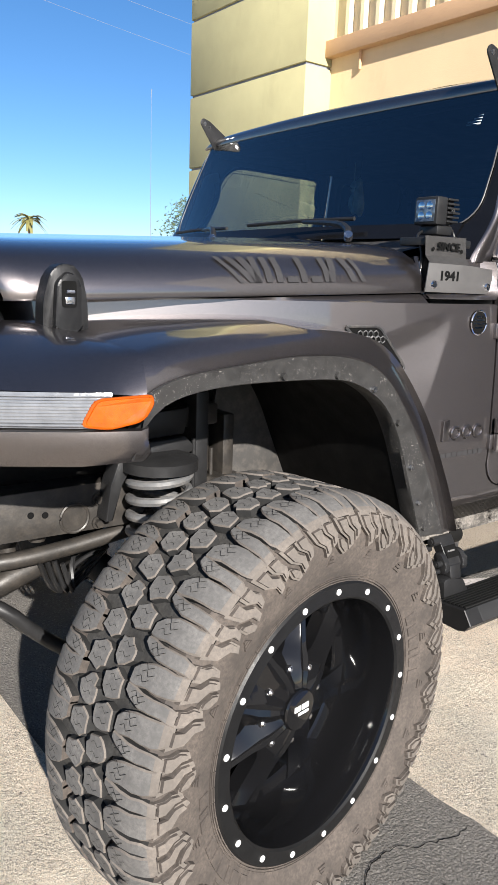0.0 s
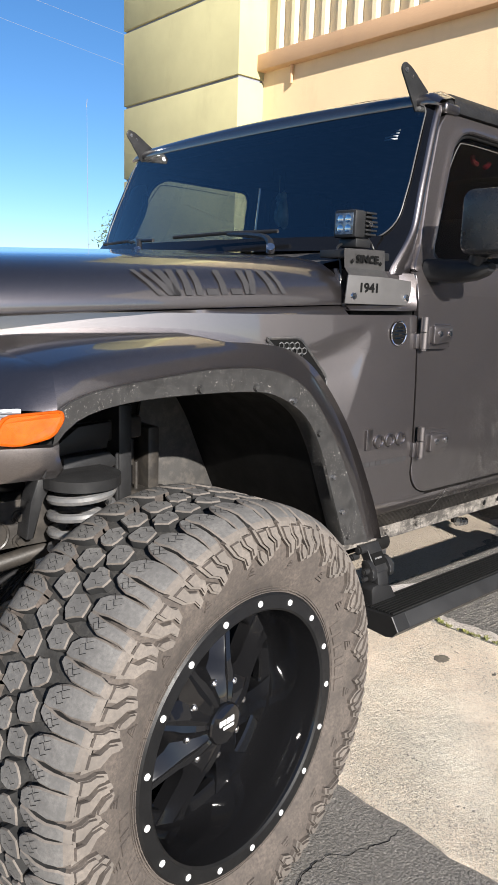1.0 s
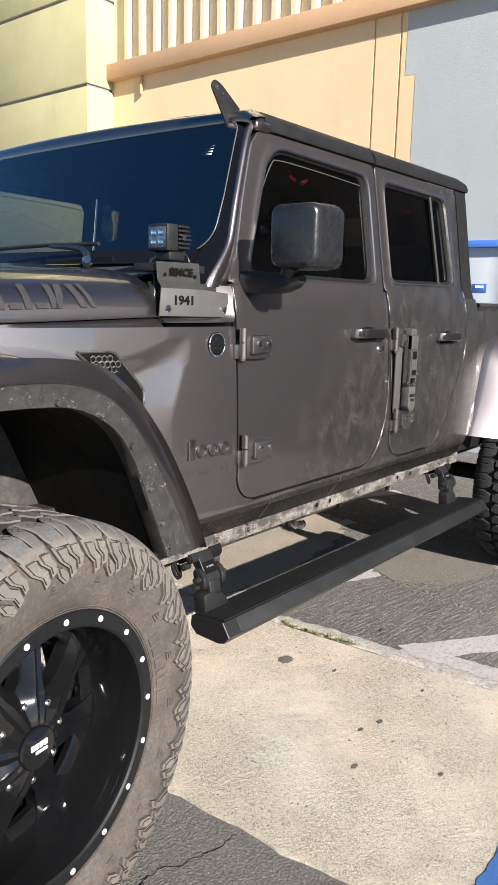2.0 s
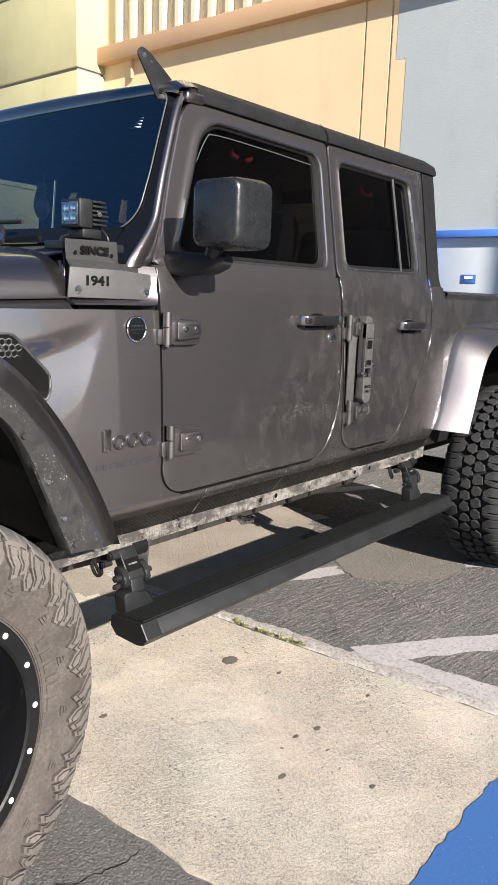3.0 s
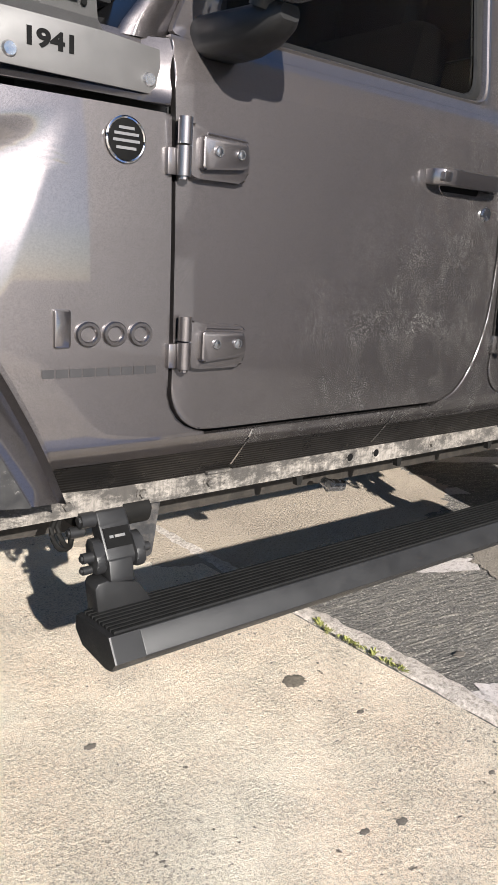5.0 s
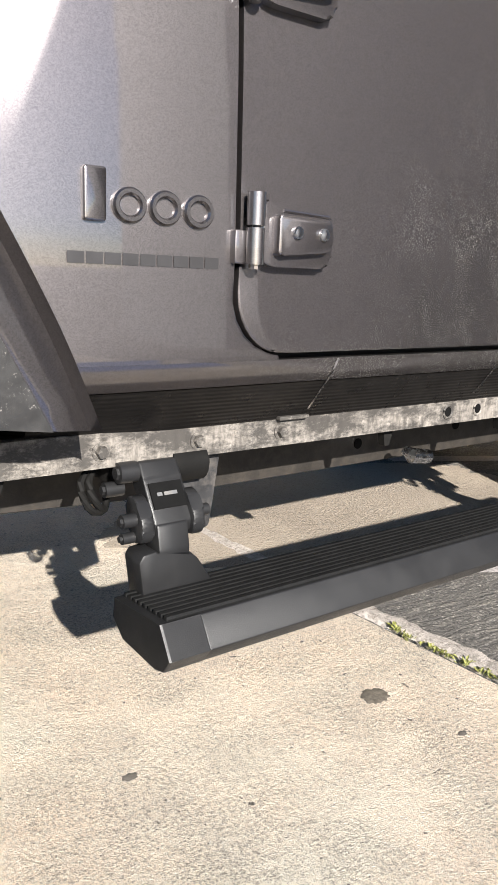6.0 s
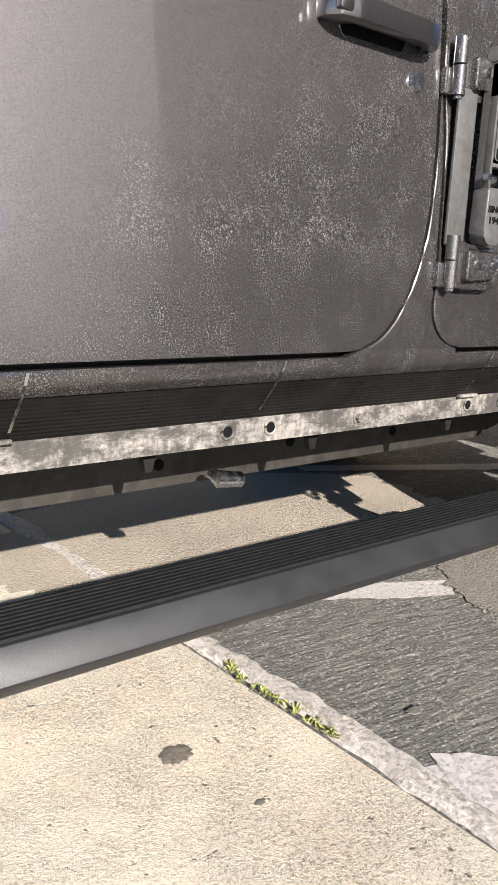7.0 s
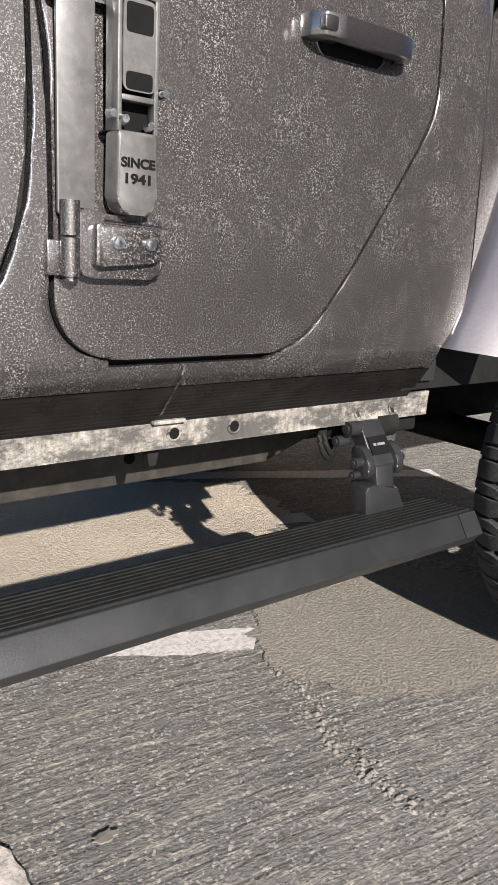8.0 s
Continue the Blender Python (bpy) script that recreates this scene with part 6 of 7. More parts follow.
        part("bracket_foot", bm, STEP_BLACK, br, "flared foot of the arm")
        bm = bmesh.new()
        prism(bm, [(0.0478, 0.616), (0.0455, 0.6175), (0.0250, 0.5855), (0.0273, 0.584)], "x", 0.829 + dx, 0.881 + dx)
        pl = part("bracket_plate", bm, INK_SHADE_BLACK, br, "small black name plate")
        for x0, x1 in ((0.838, 0.846), (0.849, 0.870)):
            bm = bmesh.new()
            prism(bm, [(0.0375, 0.6050), (0.0368, 0.6055), (0.0340, 0.6012), (0.0347, 0.6007)], "x", x0 + dx, x1 + dx)
            part("plate_bar", bm, SPRING, pl, "pale bar on the plate")
        for x, y, z, r in ((0.806, 0.066, 0.632, 0.015), (0.794, 0.030, 0.574, 0.010), (0.796, 0.034, 0.548, 0.008), (0.904, 0.030, 0.572, 0.009), (0.792, 0.080, 0.606, 0.011)):
            bm = bmesh.new()
            tube(bm, [(x - 0.014 + dx, y, z), (x + 0.014 + dx, y, z)], r, 14)
            tube(bm, [(x - 0.018 + dx, y, z), (x - 0.013 + dx, y, z)], r * 0.6, 6)
            part("pivot", bm, SATIN_BLACK, br, "black pivot bolt")
        bm = bmesh.new()
        tube(bm, [(0.884 + dx, 0.092, 0.628), (0.942 + dx, 0.092, 0.628)], 0.029, 18)
        tube(bm, [(0.942 + dx, 0.092, 0.628), (0.950 + dx, 0.092, 0.628)], [0.022, 0.018], 14)
        box(bm, 0.80 + dx, 0.96 + dx, 0.11, 0.28, 0.600, 0.652, 0.01)
        part("step_motor", bm, UNDER, br, "dusty black step motor")
        bm = bmesh.new()
        prism(bm, soften([(x + dx, z) for x, z in ((0.912, 0.636), (0.990, 0.632), (0.982, 0.590), (0.978, 0.560), (0.972, 0.512), (0.922, 0.508), (0.918, 0.560))], 0.010, 3), "y", 0.104, 0.112, 0.002)
        part("motor_guard", bm, DARK_PLASTIC, br, "flat black plastic guard")
        for k in range(2):
            bm = bmesh.new()
            tube(bm, along([(0.79 + dx, 0.12, 0.64), (0.765 - 0.012 * k + dx, 0.10, 0.615), (0.772 - 0.010 * k + dx, 0.09, 0.585 - 0.008 * k), (0.79 + dx, 0.10, 0.572), (0.80 + dx, 0.12, 0.60)], 14), 0.0055, 7)
            part("cable", bm, UNDER, br, "black looped cable" if k == 0 else "")


def underside():
    for y in (0.33, 2 * C - 0.41):
        bm = bmesh.new()
        prism(bm, [(-0.75, 0.74), (-0.60, 0.78), (-0.05, 0.77), (0.30, 0.70), (0.65, 0.51), (0.95, 0.498), (2.55, 0.498), (2.85, 0.60), (3.1, 0.80), (4.6, 0.80), (4.6, 0.92), (3.1, 0.92), (2.75, 0.70), (2.5, 0.600), (0.95, 0.600), (0.65, 0.63), (0.30, 0.84), (-0.05, 0.885), (-0.75, 0.89)], "y", y, y + 0.08, 0.004)
        part("frame_rail", bm, FRAME_GREY, TRUCK, "dusty grey-brown frame rail")
    fr = bpy.data.objects["frame_rail"]
    # small frame holes are black discs, their inner shade put into the colour
    for x, z, r, dark in ((1.10, 0.55, 0.012, 1), (1.52, 0.545, 0.012, 1), (1.86, 0.56, 0.013, 1), (2.2, 0.55, 0.012, 1), (-0.34, 0.83, 0.008, 1), (-0.305, 0.825, 0.008, 1), (-0.165, 0.81, 0.006, 1), (-0.232, 0.807, 0.037, 0)):
        bm = bmesh.new()
        tube(bm, [(x, 0.331, z), (x, 0.3285, z)], r, 20)
        part("frame_hole", bm, INK_SHADE_BLACK if dark else FRAME_GREY, fr)
    bm = bmesh.new()
    ring = [(-0.232 + 0.036 * math.cos(a), 0.327, 0.807 + 0.036 * math.sin(a)) for a in steps(0, 2 * math.pi, 28)]
    tube(bm, ring, 0.004, 6, False)
    part("hole_collar", bm, FRAME_GREY, fr)
    for x, z in ((-0.17, 0.845), (-0.171, 0.785), (-0.03, 0.79)):
        bm = bmesh.new()
        tube(bm, [(x, 0.33, z), (x, 0.324, z)], 0.016, 14)
        tube(bm, [(x, 0.324, z), (x, 0.312, z)], 0.0105, 6)
        part("frame_bolt", bm, FRAME_GREY, fr, "dusty hex bolt")
    # coil spring, its seat, shock absorber
    bm = bmesh.new()
    coil = [(-0.035 + 0.074 * math.cos(a), 0.262 + 0.074 * math.sin(a), 0.66 + 0.042 * a / (2 * math.pi)) for a in steps(0, 2 * math.pi * 6.3, 150)]
    tube(bm, coil, 0.0115, 8)
    part("coil_spring", bm, SPRING, TRUCK, "grey coated coil spring")
    bm = bmesh.new()
    cup = [[(-0.035 + r * math.cos(a), 0.262 + r * math.sin(a), z) for a in steps(0, 2 * math.pi, 28)[:-1]] for r, z in ((0.03, 0.930), (0.088, 0.930), (0.096, 0.922), (0.096, 0.948), (0.06, 0.96))]
    skin(bm, cup, True, True)
    prism(bm, [(-0.175, 0.800), (-0.155, 0.800), (-0.135, 0.890), (-0.110, 0.930), (0.055, 0.945), (0.072, 0.952), (0.072, 0.968), (0.05, 0.990), (-0.10, 0.985), (-0.140, 0.950), (-0.160, 0.890)], "y", 0.275, 0.33, 0.004)
    prism(bm, [(-0.12, 0.985), (0.06, 0.992), (0.075, 1.060), (-0.02, 1.055)], "y", 0.30, 0.33, 0.004)
    prism(bm, [(0.095, 0.74), (0.135, 0.74), (0.135, 1.10), (0.095, 1.10)], "y", 0.30, 0.40, 0.006)
    tube(bm, [(0.082, 0.29, 0.80), (0.082, 0.29, 0.98)], 0.006, 8)
    part("spring_seat", bm, SATIN_BLACK, TRUCK, "dusty dark spring seat bracket", 30)
    bm = bmesh.new()
    tube(bm, [(0.205, 0.42, 0.60), (0.205, 0.42, 0.80)], 0.028, 14)
    tube(bm, [(0.205, 0.42, 0.80), (0.205, 0.42, 0.98)], 0.010, 10)
    box(bm, 0.225, 0.262, 0.36, 0.46, 0.74, 1.02, 0.006)
    tube(bm, [(0.185, 0.36, 0.76), (0.185, 0.36, 0.93)], 0.006, 8)
    part("shock_absorber", bm, FRAME_GREY, TRUCK, "dusty grey shock absorber and tower")
    # splash panel inside the wheel well
    bm = bmesh.new()
    prism(bm, soften([(0.24, 0.80), (0.64, 0.72), (0.66, 1.16), (0.27, 1.17), (0.235, 0.98)], 0.04, 4), "y", 0.44, 0.452, 0.004)
    part("splash_panel", bm, plain("grey_splash_plastic", (0.045, 0.043, 0.041), 0.5, 0, 0.2, 8, 0.3, 260, 0.4, 0.2), TRUCK, "grey plastic inner splash panel")
    bm = bmesh.new()
    box(bm, 0.20, 0.66, 0.36, 0.44, 0.775, 0.795, 0.004)
    box(bm, -0.05, 0.19, 0.335, 0.45, 1.00, 1.06, 0.01)
    part("inner_brace", bm, FRAME_GREY, TRUCK, "dusty inner brace")
    bm = bmesh.new()
    box(bm, -0.72, 0.62, 0.46, 2 * C - 0.46, 0.86, 1.36, 0.02)
    part("engine_block", bm, UNDER, TRUCK, "dark engine bay underside")
    bm = bmesh.new()
    tube(bm, along([(-0.62, 0.52, 0.690), (-0.40, 0.41, 0.697), (-0.22, 0.385, 0.712), (-0.08, 0.37, 0.735), (-0.03, 0.37, 0.742)], 16), 0.021, 12)
    part("sway_bar", bm, FRAME_GREY, TRUCK, "dusty steel sway bar")
    bm = bmesh.new()
    tube(bm, along([(-0.58, 0.60, 0.66), (-0.38, 0.46, 0.556), (-0.30, 0.44, 0.48), (-0.20, 0.42, 0.40), (-0.08, 0.32, 0.37)], 16), 0.019, 12)
    part("control_arm", bm, SATIN_BLACK, TRUCK, "black control arm")
    bm = bmesh.new()
    tube(bm, [(0.0, 0.02, 0.511), (0.0, 2 * C - 0.02, 0.511)], 0.045, 14)
    for x, z in ((0.0, 0.511),):
        s = [[(x + r * math.cos(a), y, z + r * math.sin(a)) for a in steps(0, 2 * math.pi, 16)[:-1]] for r, y in ((0.05, C - 0.18), (0.12, C - 0.10), (0.14, C), (0.12, C + 0.10), (0.05, C + 0.18))]
        skin(bm, s, True, True)
    ax = part("axle", bm, UNDER, TRUCK, "dusty black axle with differential")
    place("axle", ax.data, TRUCK, Matrix.Translation((AX, 0, -0.043)), "dusty black axle with differential")
    for x0, y0, z0, x1, y1, z1, r in ((-0.34, 0.50, 0.60, -0.34, 0.50, 0.72, 0.02), (-0.40, 0.46, 0.61, -0.28, 0.46, 0.65, 0.030), (-0.42, 0.44, 0.70, -0.42, 0.44, 0.77, 0.022), (-0.30, 0.40, 0.74, -0.30, 0.40, 0.77, 0.02)):
        bm = bmesh.new()
        tube(bm, [(x0, y0, z0), ((x0 + x1) / 2, y0, (z0 + z1) / 2 + 0.004), (x1, y1, z1)], [r, r * 1.15, r], 12)
        part("steering_joint", bm, FRAME_GREY, TRUCK, "dusty steering joint")
    bm = bmesh.new()
    for k in range(4):
        tube(bm, along([(-0.30 + 0.03 * k, 0.40 + 0.02 * k, 0.70 - 0.02 * k), (-0.24 + 0.02 * k, 0.46, 0.58 - 0.01 * k), (-0.16, 0.50, 0.55 + 0.03 * k), (-0.05, 0.52, 0.64)], 12), 0.007, 6)
    part("brake_hose", bm, SATIN_BLACK, TRUCK, "black rubber hoses")
    bm = bmesh.new()
    box(bm, 0.8, 2.2, C - 0.25, C + 0.25, 0.52, 0.70, 0.03)
    tube(bm, [(0.5, 0.62, 0.56), (2.6, 0.62, 0.60)], 0.035, 12)
    tube(bm, [(0.3, C, 0.60), (3.3, C, 0.56)], 0.035, 12)
    part("drivetrain", bm, UNDER, TRUCK, "dusty drivetrain and exhaust")
    bm = bmesh.new()
    tube(bm, [(1.60, 0.26, 0.535), (1.60, 0.24, 0.528), (1.655, 0.24, 0.520)], [0.012, 0.018, 0.016], 12)
    part("tow_ring", bm, STEEL, TRUCK, "bright bracket under the frame")
    for x in (0.62, 1.35, 1.70, 2.10):
        bm = bmesh.new()
        prism(bm, [(x, 0.645), (x + 0.03, 0.645), (x + 0.02, 0.605), (x + 0.008, 0.605)], "y", 0.10, 0.115)
        part("body_tab", bm, UNDER, TRUCK)


def mirror_head():
    bm = bmesh.new()
    rings = []
    for f, x in ((0.84, 0.936), (0.93, 0.940), (0.975, 0.950), (1.0, 0.968), (1.02, 1.010), (1.03, 1.060), (1.0, 1.074)):
        cy, cz = -0.175, 1.600
        pts = rounded(-0.249, -0.093, 1.511, 1.688, 0.028, 5)
        rings.append([(x + 0.022 * ((y - cy) / 0.09) ** 2 * (1 if y < cy else 0.2), cy + (y - cy) * f, cz + (z - cz) * f) for y, z in pts])
    skin(bm, rings, True, True)
    mh = part("side_mirror", bm, MIRROR_SHELL, TRUCK, "dark textured wing mirror with water spots", 50)
    bm = bmesh.new()
    pts = rounded(-0.245, -0.10, 1.525, 1.675, 0.03, 4)
    bm.faces.new([bm.verts.new((1.0945, y, z)) for y, z in pts])
    part("mirror_glass", bm, CHROME, mh, "mirror glass", 0)
    bm = bmesh.new()
    rings = []
    for y, x0, x1, z0, z1 in ((0.045, 0.978, 1.078, 1.440, 1.506), (0.0, 0.980, 1.078, 1.437, 1.505), (-0.05, 0.984, 1.074, 1.437, 1.503), (-0.10, 0.988, 1.066, 1.444, 1.501), (-0.14, 0.996, 1.054, 1.458, 1.498), (-0.156, 1.006, 1.044, 1.470, 1.492)):
        rings.append([(x, y, z) for x, z in soften([(x0, z0), (x1, z0), (x1, z1), (x0, z1)], 0.03, 4)])
    skin(bm, rings, True, True)
    part("mirror_arm", bm, SATIN_BLACK, mh, "black mirror foot", 50)
    bm = bmesh.new()
    tube(bm, [(1.005, -0.115, 1.49), (1.005, -0.125, 1.515)], 0.024, 14)
    part("mirror_neck", bm, SATIN_BLACK, mh)


def cowl_plate():
    bm = bmesh.new()
    prism(bm, [(0.632, 1.370), (0.919, 1.367), (0.914, 1.436), (0.815, 1.443), (0.640, 1.446)], "y", 0.034, 0.038, 0.001)
    pl = part("light_bracket", bm, PLATE_GREY, TRUCK, "grey steel light bracket with cut-out lettering")
    bm = bmesh.new()
    vs = [(0.640, 0.034, 1.446), (0.815, 0.034, 1.440), (0.812, 0.052, 1.462), (0.641, 0.052, 1.466), (0.639, 0.054, 1.515), (0.808, 0.054, 1.517)]
    v = [bm.verts.new(p) for p in vs]
    bm.faces.new((v[0], v[1], v[2], v[3]))
    bm.faces.new((v[3], v[2], v[5], v[4]))
    bmesh.ops.solidify(bm, geom=bm.faces[:], thickness=0.004)
    part("upper_plate", bm, PLATE_GREY, pl, "", 20)
    part("lettering", text_mesh("SINCE", 0.036, 0.0006, up_text(0.730, 0.0472, 1.489) @ Matrix.Diagonal((0.95, 0.75, 1, 1)), 0.0016), INK_SHADE_BLACK, pl, "black cut-out word SINCE", 0)
    part("lettering", text_mesh("1941", 0.042, 0.0006, up_text(0.727, 0.0335, 1.412) @ Matrix.Diagonal((1.05, 0.8, 1, 1)), 0.0016), INK_SHADE_BLACK, pl, "black cut-out number 1941", 0)
    for x, z, y, r, m in ((0.664, 1.390, 0.034, 0.0115, STEEL), (0.895, 1.388, 0.034, 0.0115, STEEL), (0.668, 1.482, 0.0484, 0.0055, INK_SHADE_BLACK), (0.787, 1.480, 0.0484, 0.0055, INK_SHADE_BLACK)):
        bm = bmesh.new()
        tube(bm, [(x, y, z), (x, y - (0.005 if m is STEEL else 0.0012), z)], [r, r * 0.8], 14)
        part("plate_screw", bm, m, pl, "bright button screw" if m is STEEL else "bolt hole")
    # cube light
    bm = bmesh.new()
    box(bm, 0.705, 0.750, 0.078, 0.158, 1.548, 1.622, 0.006)
    pod = part("cube_light", bm, SATIN_BLACK, TRUCK, "small black cube work light with cooling fins")
    for k in range(6):
        bm = bmesh.new()
        z = 1.556 + 0.0115 * k
        box(bm, 0.748, 0.800 - 0.003 * abs(k - 2), 0.076, 0.160, z, z + 0.0055, 0.001)
        part("fin", bm, SATIN_BLACK, pod)
    bm = bmesh.new()
    box(bm, 0.745, 0.785, 0.088, 0.148, 1.552, 1.618)
    part("core", bm, SATIN_BLACK, pod)
    bm = bmesh.new()
    box(bm, 0.7035, 0.7055, 0.086, 0.150, 1.556, 1.614, 0.002)
    ln = part("lens", bm, plain("blue_grey_lens", (0.11, 0.14, 0.18), 0.1, 0.6, 0.6, 60, 0.6, 90), pod, "clear lens with four reflectors")
    for y in (0.104, 0.132):
        for z in (1.572, 1.598):
            bm = bmesh.new()
            tube(bm, [(0.7035, y, z), (0.7015, y, z)], [0.011, 0.006], 12)
            part("reflector", bm, CHROME, ln)
    bm = bmesh.new()
    tube(bm, [(0.765, 0.075, 1.585), (0.765, 0.071, 1.585)], 0.007, 10)
    part("pod_screw", bm, STEEL, pod)
    bm = bmesh.new()
    box(bm, 0.72, 0.785, 0.085, 0.15, 1.522, 1.548, 0.006)
    tube(bm, along([(0.79, 0.12, 1.56), (0.82, 0.12, 1.545), (0.83, 0.11, 1.52), (0.82, 0.09, 1.505)], 10), 0.0035, 6)
    tube(bm, along([(0.70, 0.12, 1.53), (0.66, 0.10, 1.515), (0.655, 0.08, 1.48), (0.65, 0.07, 1.43)], 12), 0.0035, 6)
    box(bm, 0.645, 0.84, 0.06, 0.15, 1.49, 1.512, 0.004)
    part("pod_mount", bm, SATIN_BLACK, pod, "black mount with cable")


def inside(x, z, poly, gap):
    """Whether a point lies in a polygon, away from its edges."""
    hit = False
    for (x0, z0), (x1, z1) in zip(poly, poly[1:] + poly[:1]):
        if (z0 > z) != (z1 > z) and x < x0 + (x1 - x0) * (z - z0) / (z1 - z0):
            hit = not hit
        t = min(max(((x - x0) * (x1 - x0) + (z - z0) * (z1 - z0)) / max((x1 - x0) ** 2 + (z1 - z0) ** 2, 1e-12), 0), 1)
        if math.hypot(x - x0 - t * (x1 - x0), z - z0 - t * (z1 - z0)) < gap:
            return False
    return hit


def small_parts():
    # pillar light brackets
    for y, far in ((0.196, 0), (2 * C - 0.196, 1)):
        bm = bmesh.new()
        prism(bm, soften([(1.004, 2.060), (1.020, 2.082), (1.055, 2.070), (1.150, 2.012), (1.150, 1.985), (1.097, 1.935)], 0.012, 3), "y", y - 0.003, y + 0.003, 0.001)
        b = part("bar_bracket", bm, SATIN_BLACK, TRUCK, "flat black light-bar bracket with slots")
        for x, z, r in ((1.030, 2.058, 0.008), (1.058, 2.045, 0.005)):
            bm = bmesh.new()
            tube(bm, [(x, y - 0.0042, z), (x, y + 0.0042, z)], r, 14)
            part("slot", bm, STEEL, b)
    # wipers
    for pv, a, b in (((0.645, 0.350, 1.512), (0.832, 0.52, 1.588), (0.775, 1.02, 1.578)), ((0.62, 1.02, 1.515), (0.778, 1.16, 1.572), (0.835, 1.62, 1.570))):
        bm = bmesh.new()
        tube(bm, [a, tuple((p + q) / 2 + (0, 0, 0.004)[i] for i, (p, q) in enumerate(zip(a, b))), b], 0.0065, 8)
        mid = tuple(p * 0.55 + q * 0.45 for p, q in zip(a, b))
        w = part("wiper", bm, SATIN_BLACK, TRUCK, "black windshield wiper")
        bm = bmesh.new()
        tube(bm, along([pv, (pv[0] + 0.05, pv[1] + 0.08, pv[2] + 0.045), mid], 10), [0.011, 0.011, 0.010, 0.010, 0.009, 0.009, 0.008, 0.007, 0.007, 0.006], 8)
        part("wiper_arm", bm, SATIN_BLACK, w)
        bm = bmesh.new()
        tube(bm, [pv, (pv[0] - 0.012, pv[1] - 0.012, pv[2] + 0.012)], 0.013, 12)
        part("wiper_pivot", bm, STEEL, w, "steel pivot nut")
    # rubber hood latch
    bm = bmesh.new()
    y0 = 0.112
    prism(bm, soften([(-0.395, 1.262), (-0.300, 1.262), (-0.302, 1.335), (-0.314, 1.392), (-0.345, 1.408), (-0.376, 1.392), (-0.392, 1.335)], 0.016, 4), "y", y0 - 0.020, y0 + 0.02, 0.005)
    la = part("hood_latch", bm, LATCH_RUBBER, TRUCK, "black rubber hood latch")
    bm = bmesh.new()
    prism(bm, soften([(-0.376, 1.276), (-0.318, 1.276), (-0.320, 1.370), (-0.345, 1.392), (-0.370, 1.370)], 0.012, 4), "y", y0 - 0.036, y0 - 0.010, 0.005)
    part("latch_strap", bm, LATCH_RUBBER, la)
    bm = bmesh.new()
    # latch slot: a flat black plate for the shade inside it
    prism(bm, soften([(-0.362, 1.322), (-0.332, 1.322), (-0.332, 1.372), (-0.362, 1.372)], 0.006, 3), "y", y0 - 0.0375, y0 - 0.034)
    part("latch_slot", bm, INK_SHADE_BLACK, la)
    bm = bmesh.new()
    box(bm, -0.356, -0.336, y0 - 0.041, y0 - 0.0365, 1.328, 1.342, 0.001)
    tube(bm, [(-0.354, y0 - 0.040, 1.352), (-0.338, y0 - 0.040, 1.352)], 0.004, 8)
    part("latch_hook", bm, STEEL, la, "bright latch hook")
    # side vent with honeycomb
    bm = bmesh.new()
    vent = soften([(0.365, 1.281), (0.470, 1.281), (0.575, 1.180), (0.572, 1.135), (0.556, 1.110), (0.53, 1.14)], 0.012, 3)
    bm.faces.new([bm.verts.new((x, side_y(x, z) - 0.004, z)) for x, z in vent])
    ve = part("side_vent", bm, INK_SHADE_BLACK, TRUCK, "black honeycomb side vent", 0)
    bm = bmesh.new()
    loop = [(x, side_y(x, z) - 0.005, z) for x, z in vent]
    tube(bm, loop + loop[:1], 0.004, 6, False)
    part("vent_rim", bm, DARK_PLASTIC, ve)
    for i in range(-2, 9):
        for k in range(-2, 15):
            x, z = 0.370 + 0.0165 * k + 0.00825 * (i % 2), 1.276 - 0.0143 * i
            if inside(x, z, vent, 0.010):
                bm = bmesh.new()
                ring = [(x + 0.0088 * math.sin(a), side_y(x, z) - 0.006, z + 0.0088 * math.cos(a)) for a in steps(0, 2 * math.pi, 6)]
                tube(bm, ring, 0.0016, 4, False)
                part("honeycomb_cell", bm, SPRING, ve)
    # round badge and raised plain bars in place of lettering
    yb = side_y(0.842, 1.289)
    bm = bmesh.new()
    tube(bm, [(0.842, yb + 0.002, 1.289), (0.842, yb - 0.004, 1.289), (0.842, yb - 0.0055, 1.289)], [0.0345, 0.0345, 0.031], 32)
    bd = part("round_badge", bm, INK_SHADE_BLACK, TRUCK, "round black badge with a chrome rim")
    bm = bmesh.new()
    tube(bm, [(0.842 + 0.0335 * math.cos(a), yb - 0.005, 1.289 + 0.0335 * math.sin(a)) for a in steps(0, 2 * math.pi, 36)], 0.0024, 6, False)
    part("badge_rim", bm, CHROME, bd)
    bm = bmesh.new()
    for z, w in ((1.306, 0.014), (1.297, 0.022), (1.287, 0.024), (1.276, 0.018)):
        box(bm, 0.842 - w, 0.842 + w, yb - 0.0068, yb - 0.0055, z - 0.0022, z + 0.0022)
    part("badge_bars", bm, CHROME, bd)
    def ring_shape(cx, cz, rx, rz, w):
        bm = bmesh.new()
        y = side_y(cx, cz)
        loops = []
        for f, d in ((0, 0.003), (0, -0.004), (0.25, -0.007), (0.75, -0.007), (1, -0.004), (1, 0.003)):
            loops.append([(cx + (rx - w * f) * math.cos(a), y + d, cz + (rz - w * f) * math.sin(a)) for a in steps(0, 2 * math.pi, 24)[:-1]])
        skin(bm, loops, True)
        return bm
    def bar_shape(x0, x1, z0, z1):
        bm = bmesh.new()
        y = side_y((x0 + x1) / 2, z0)
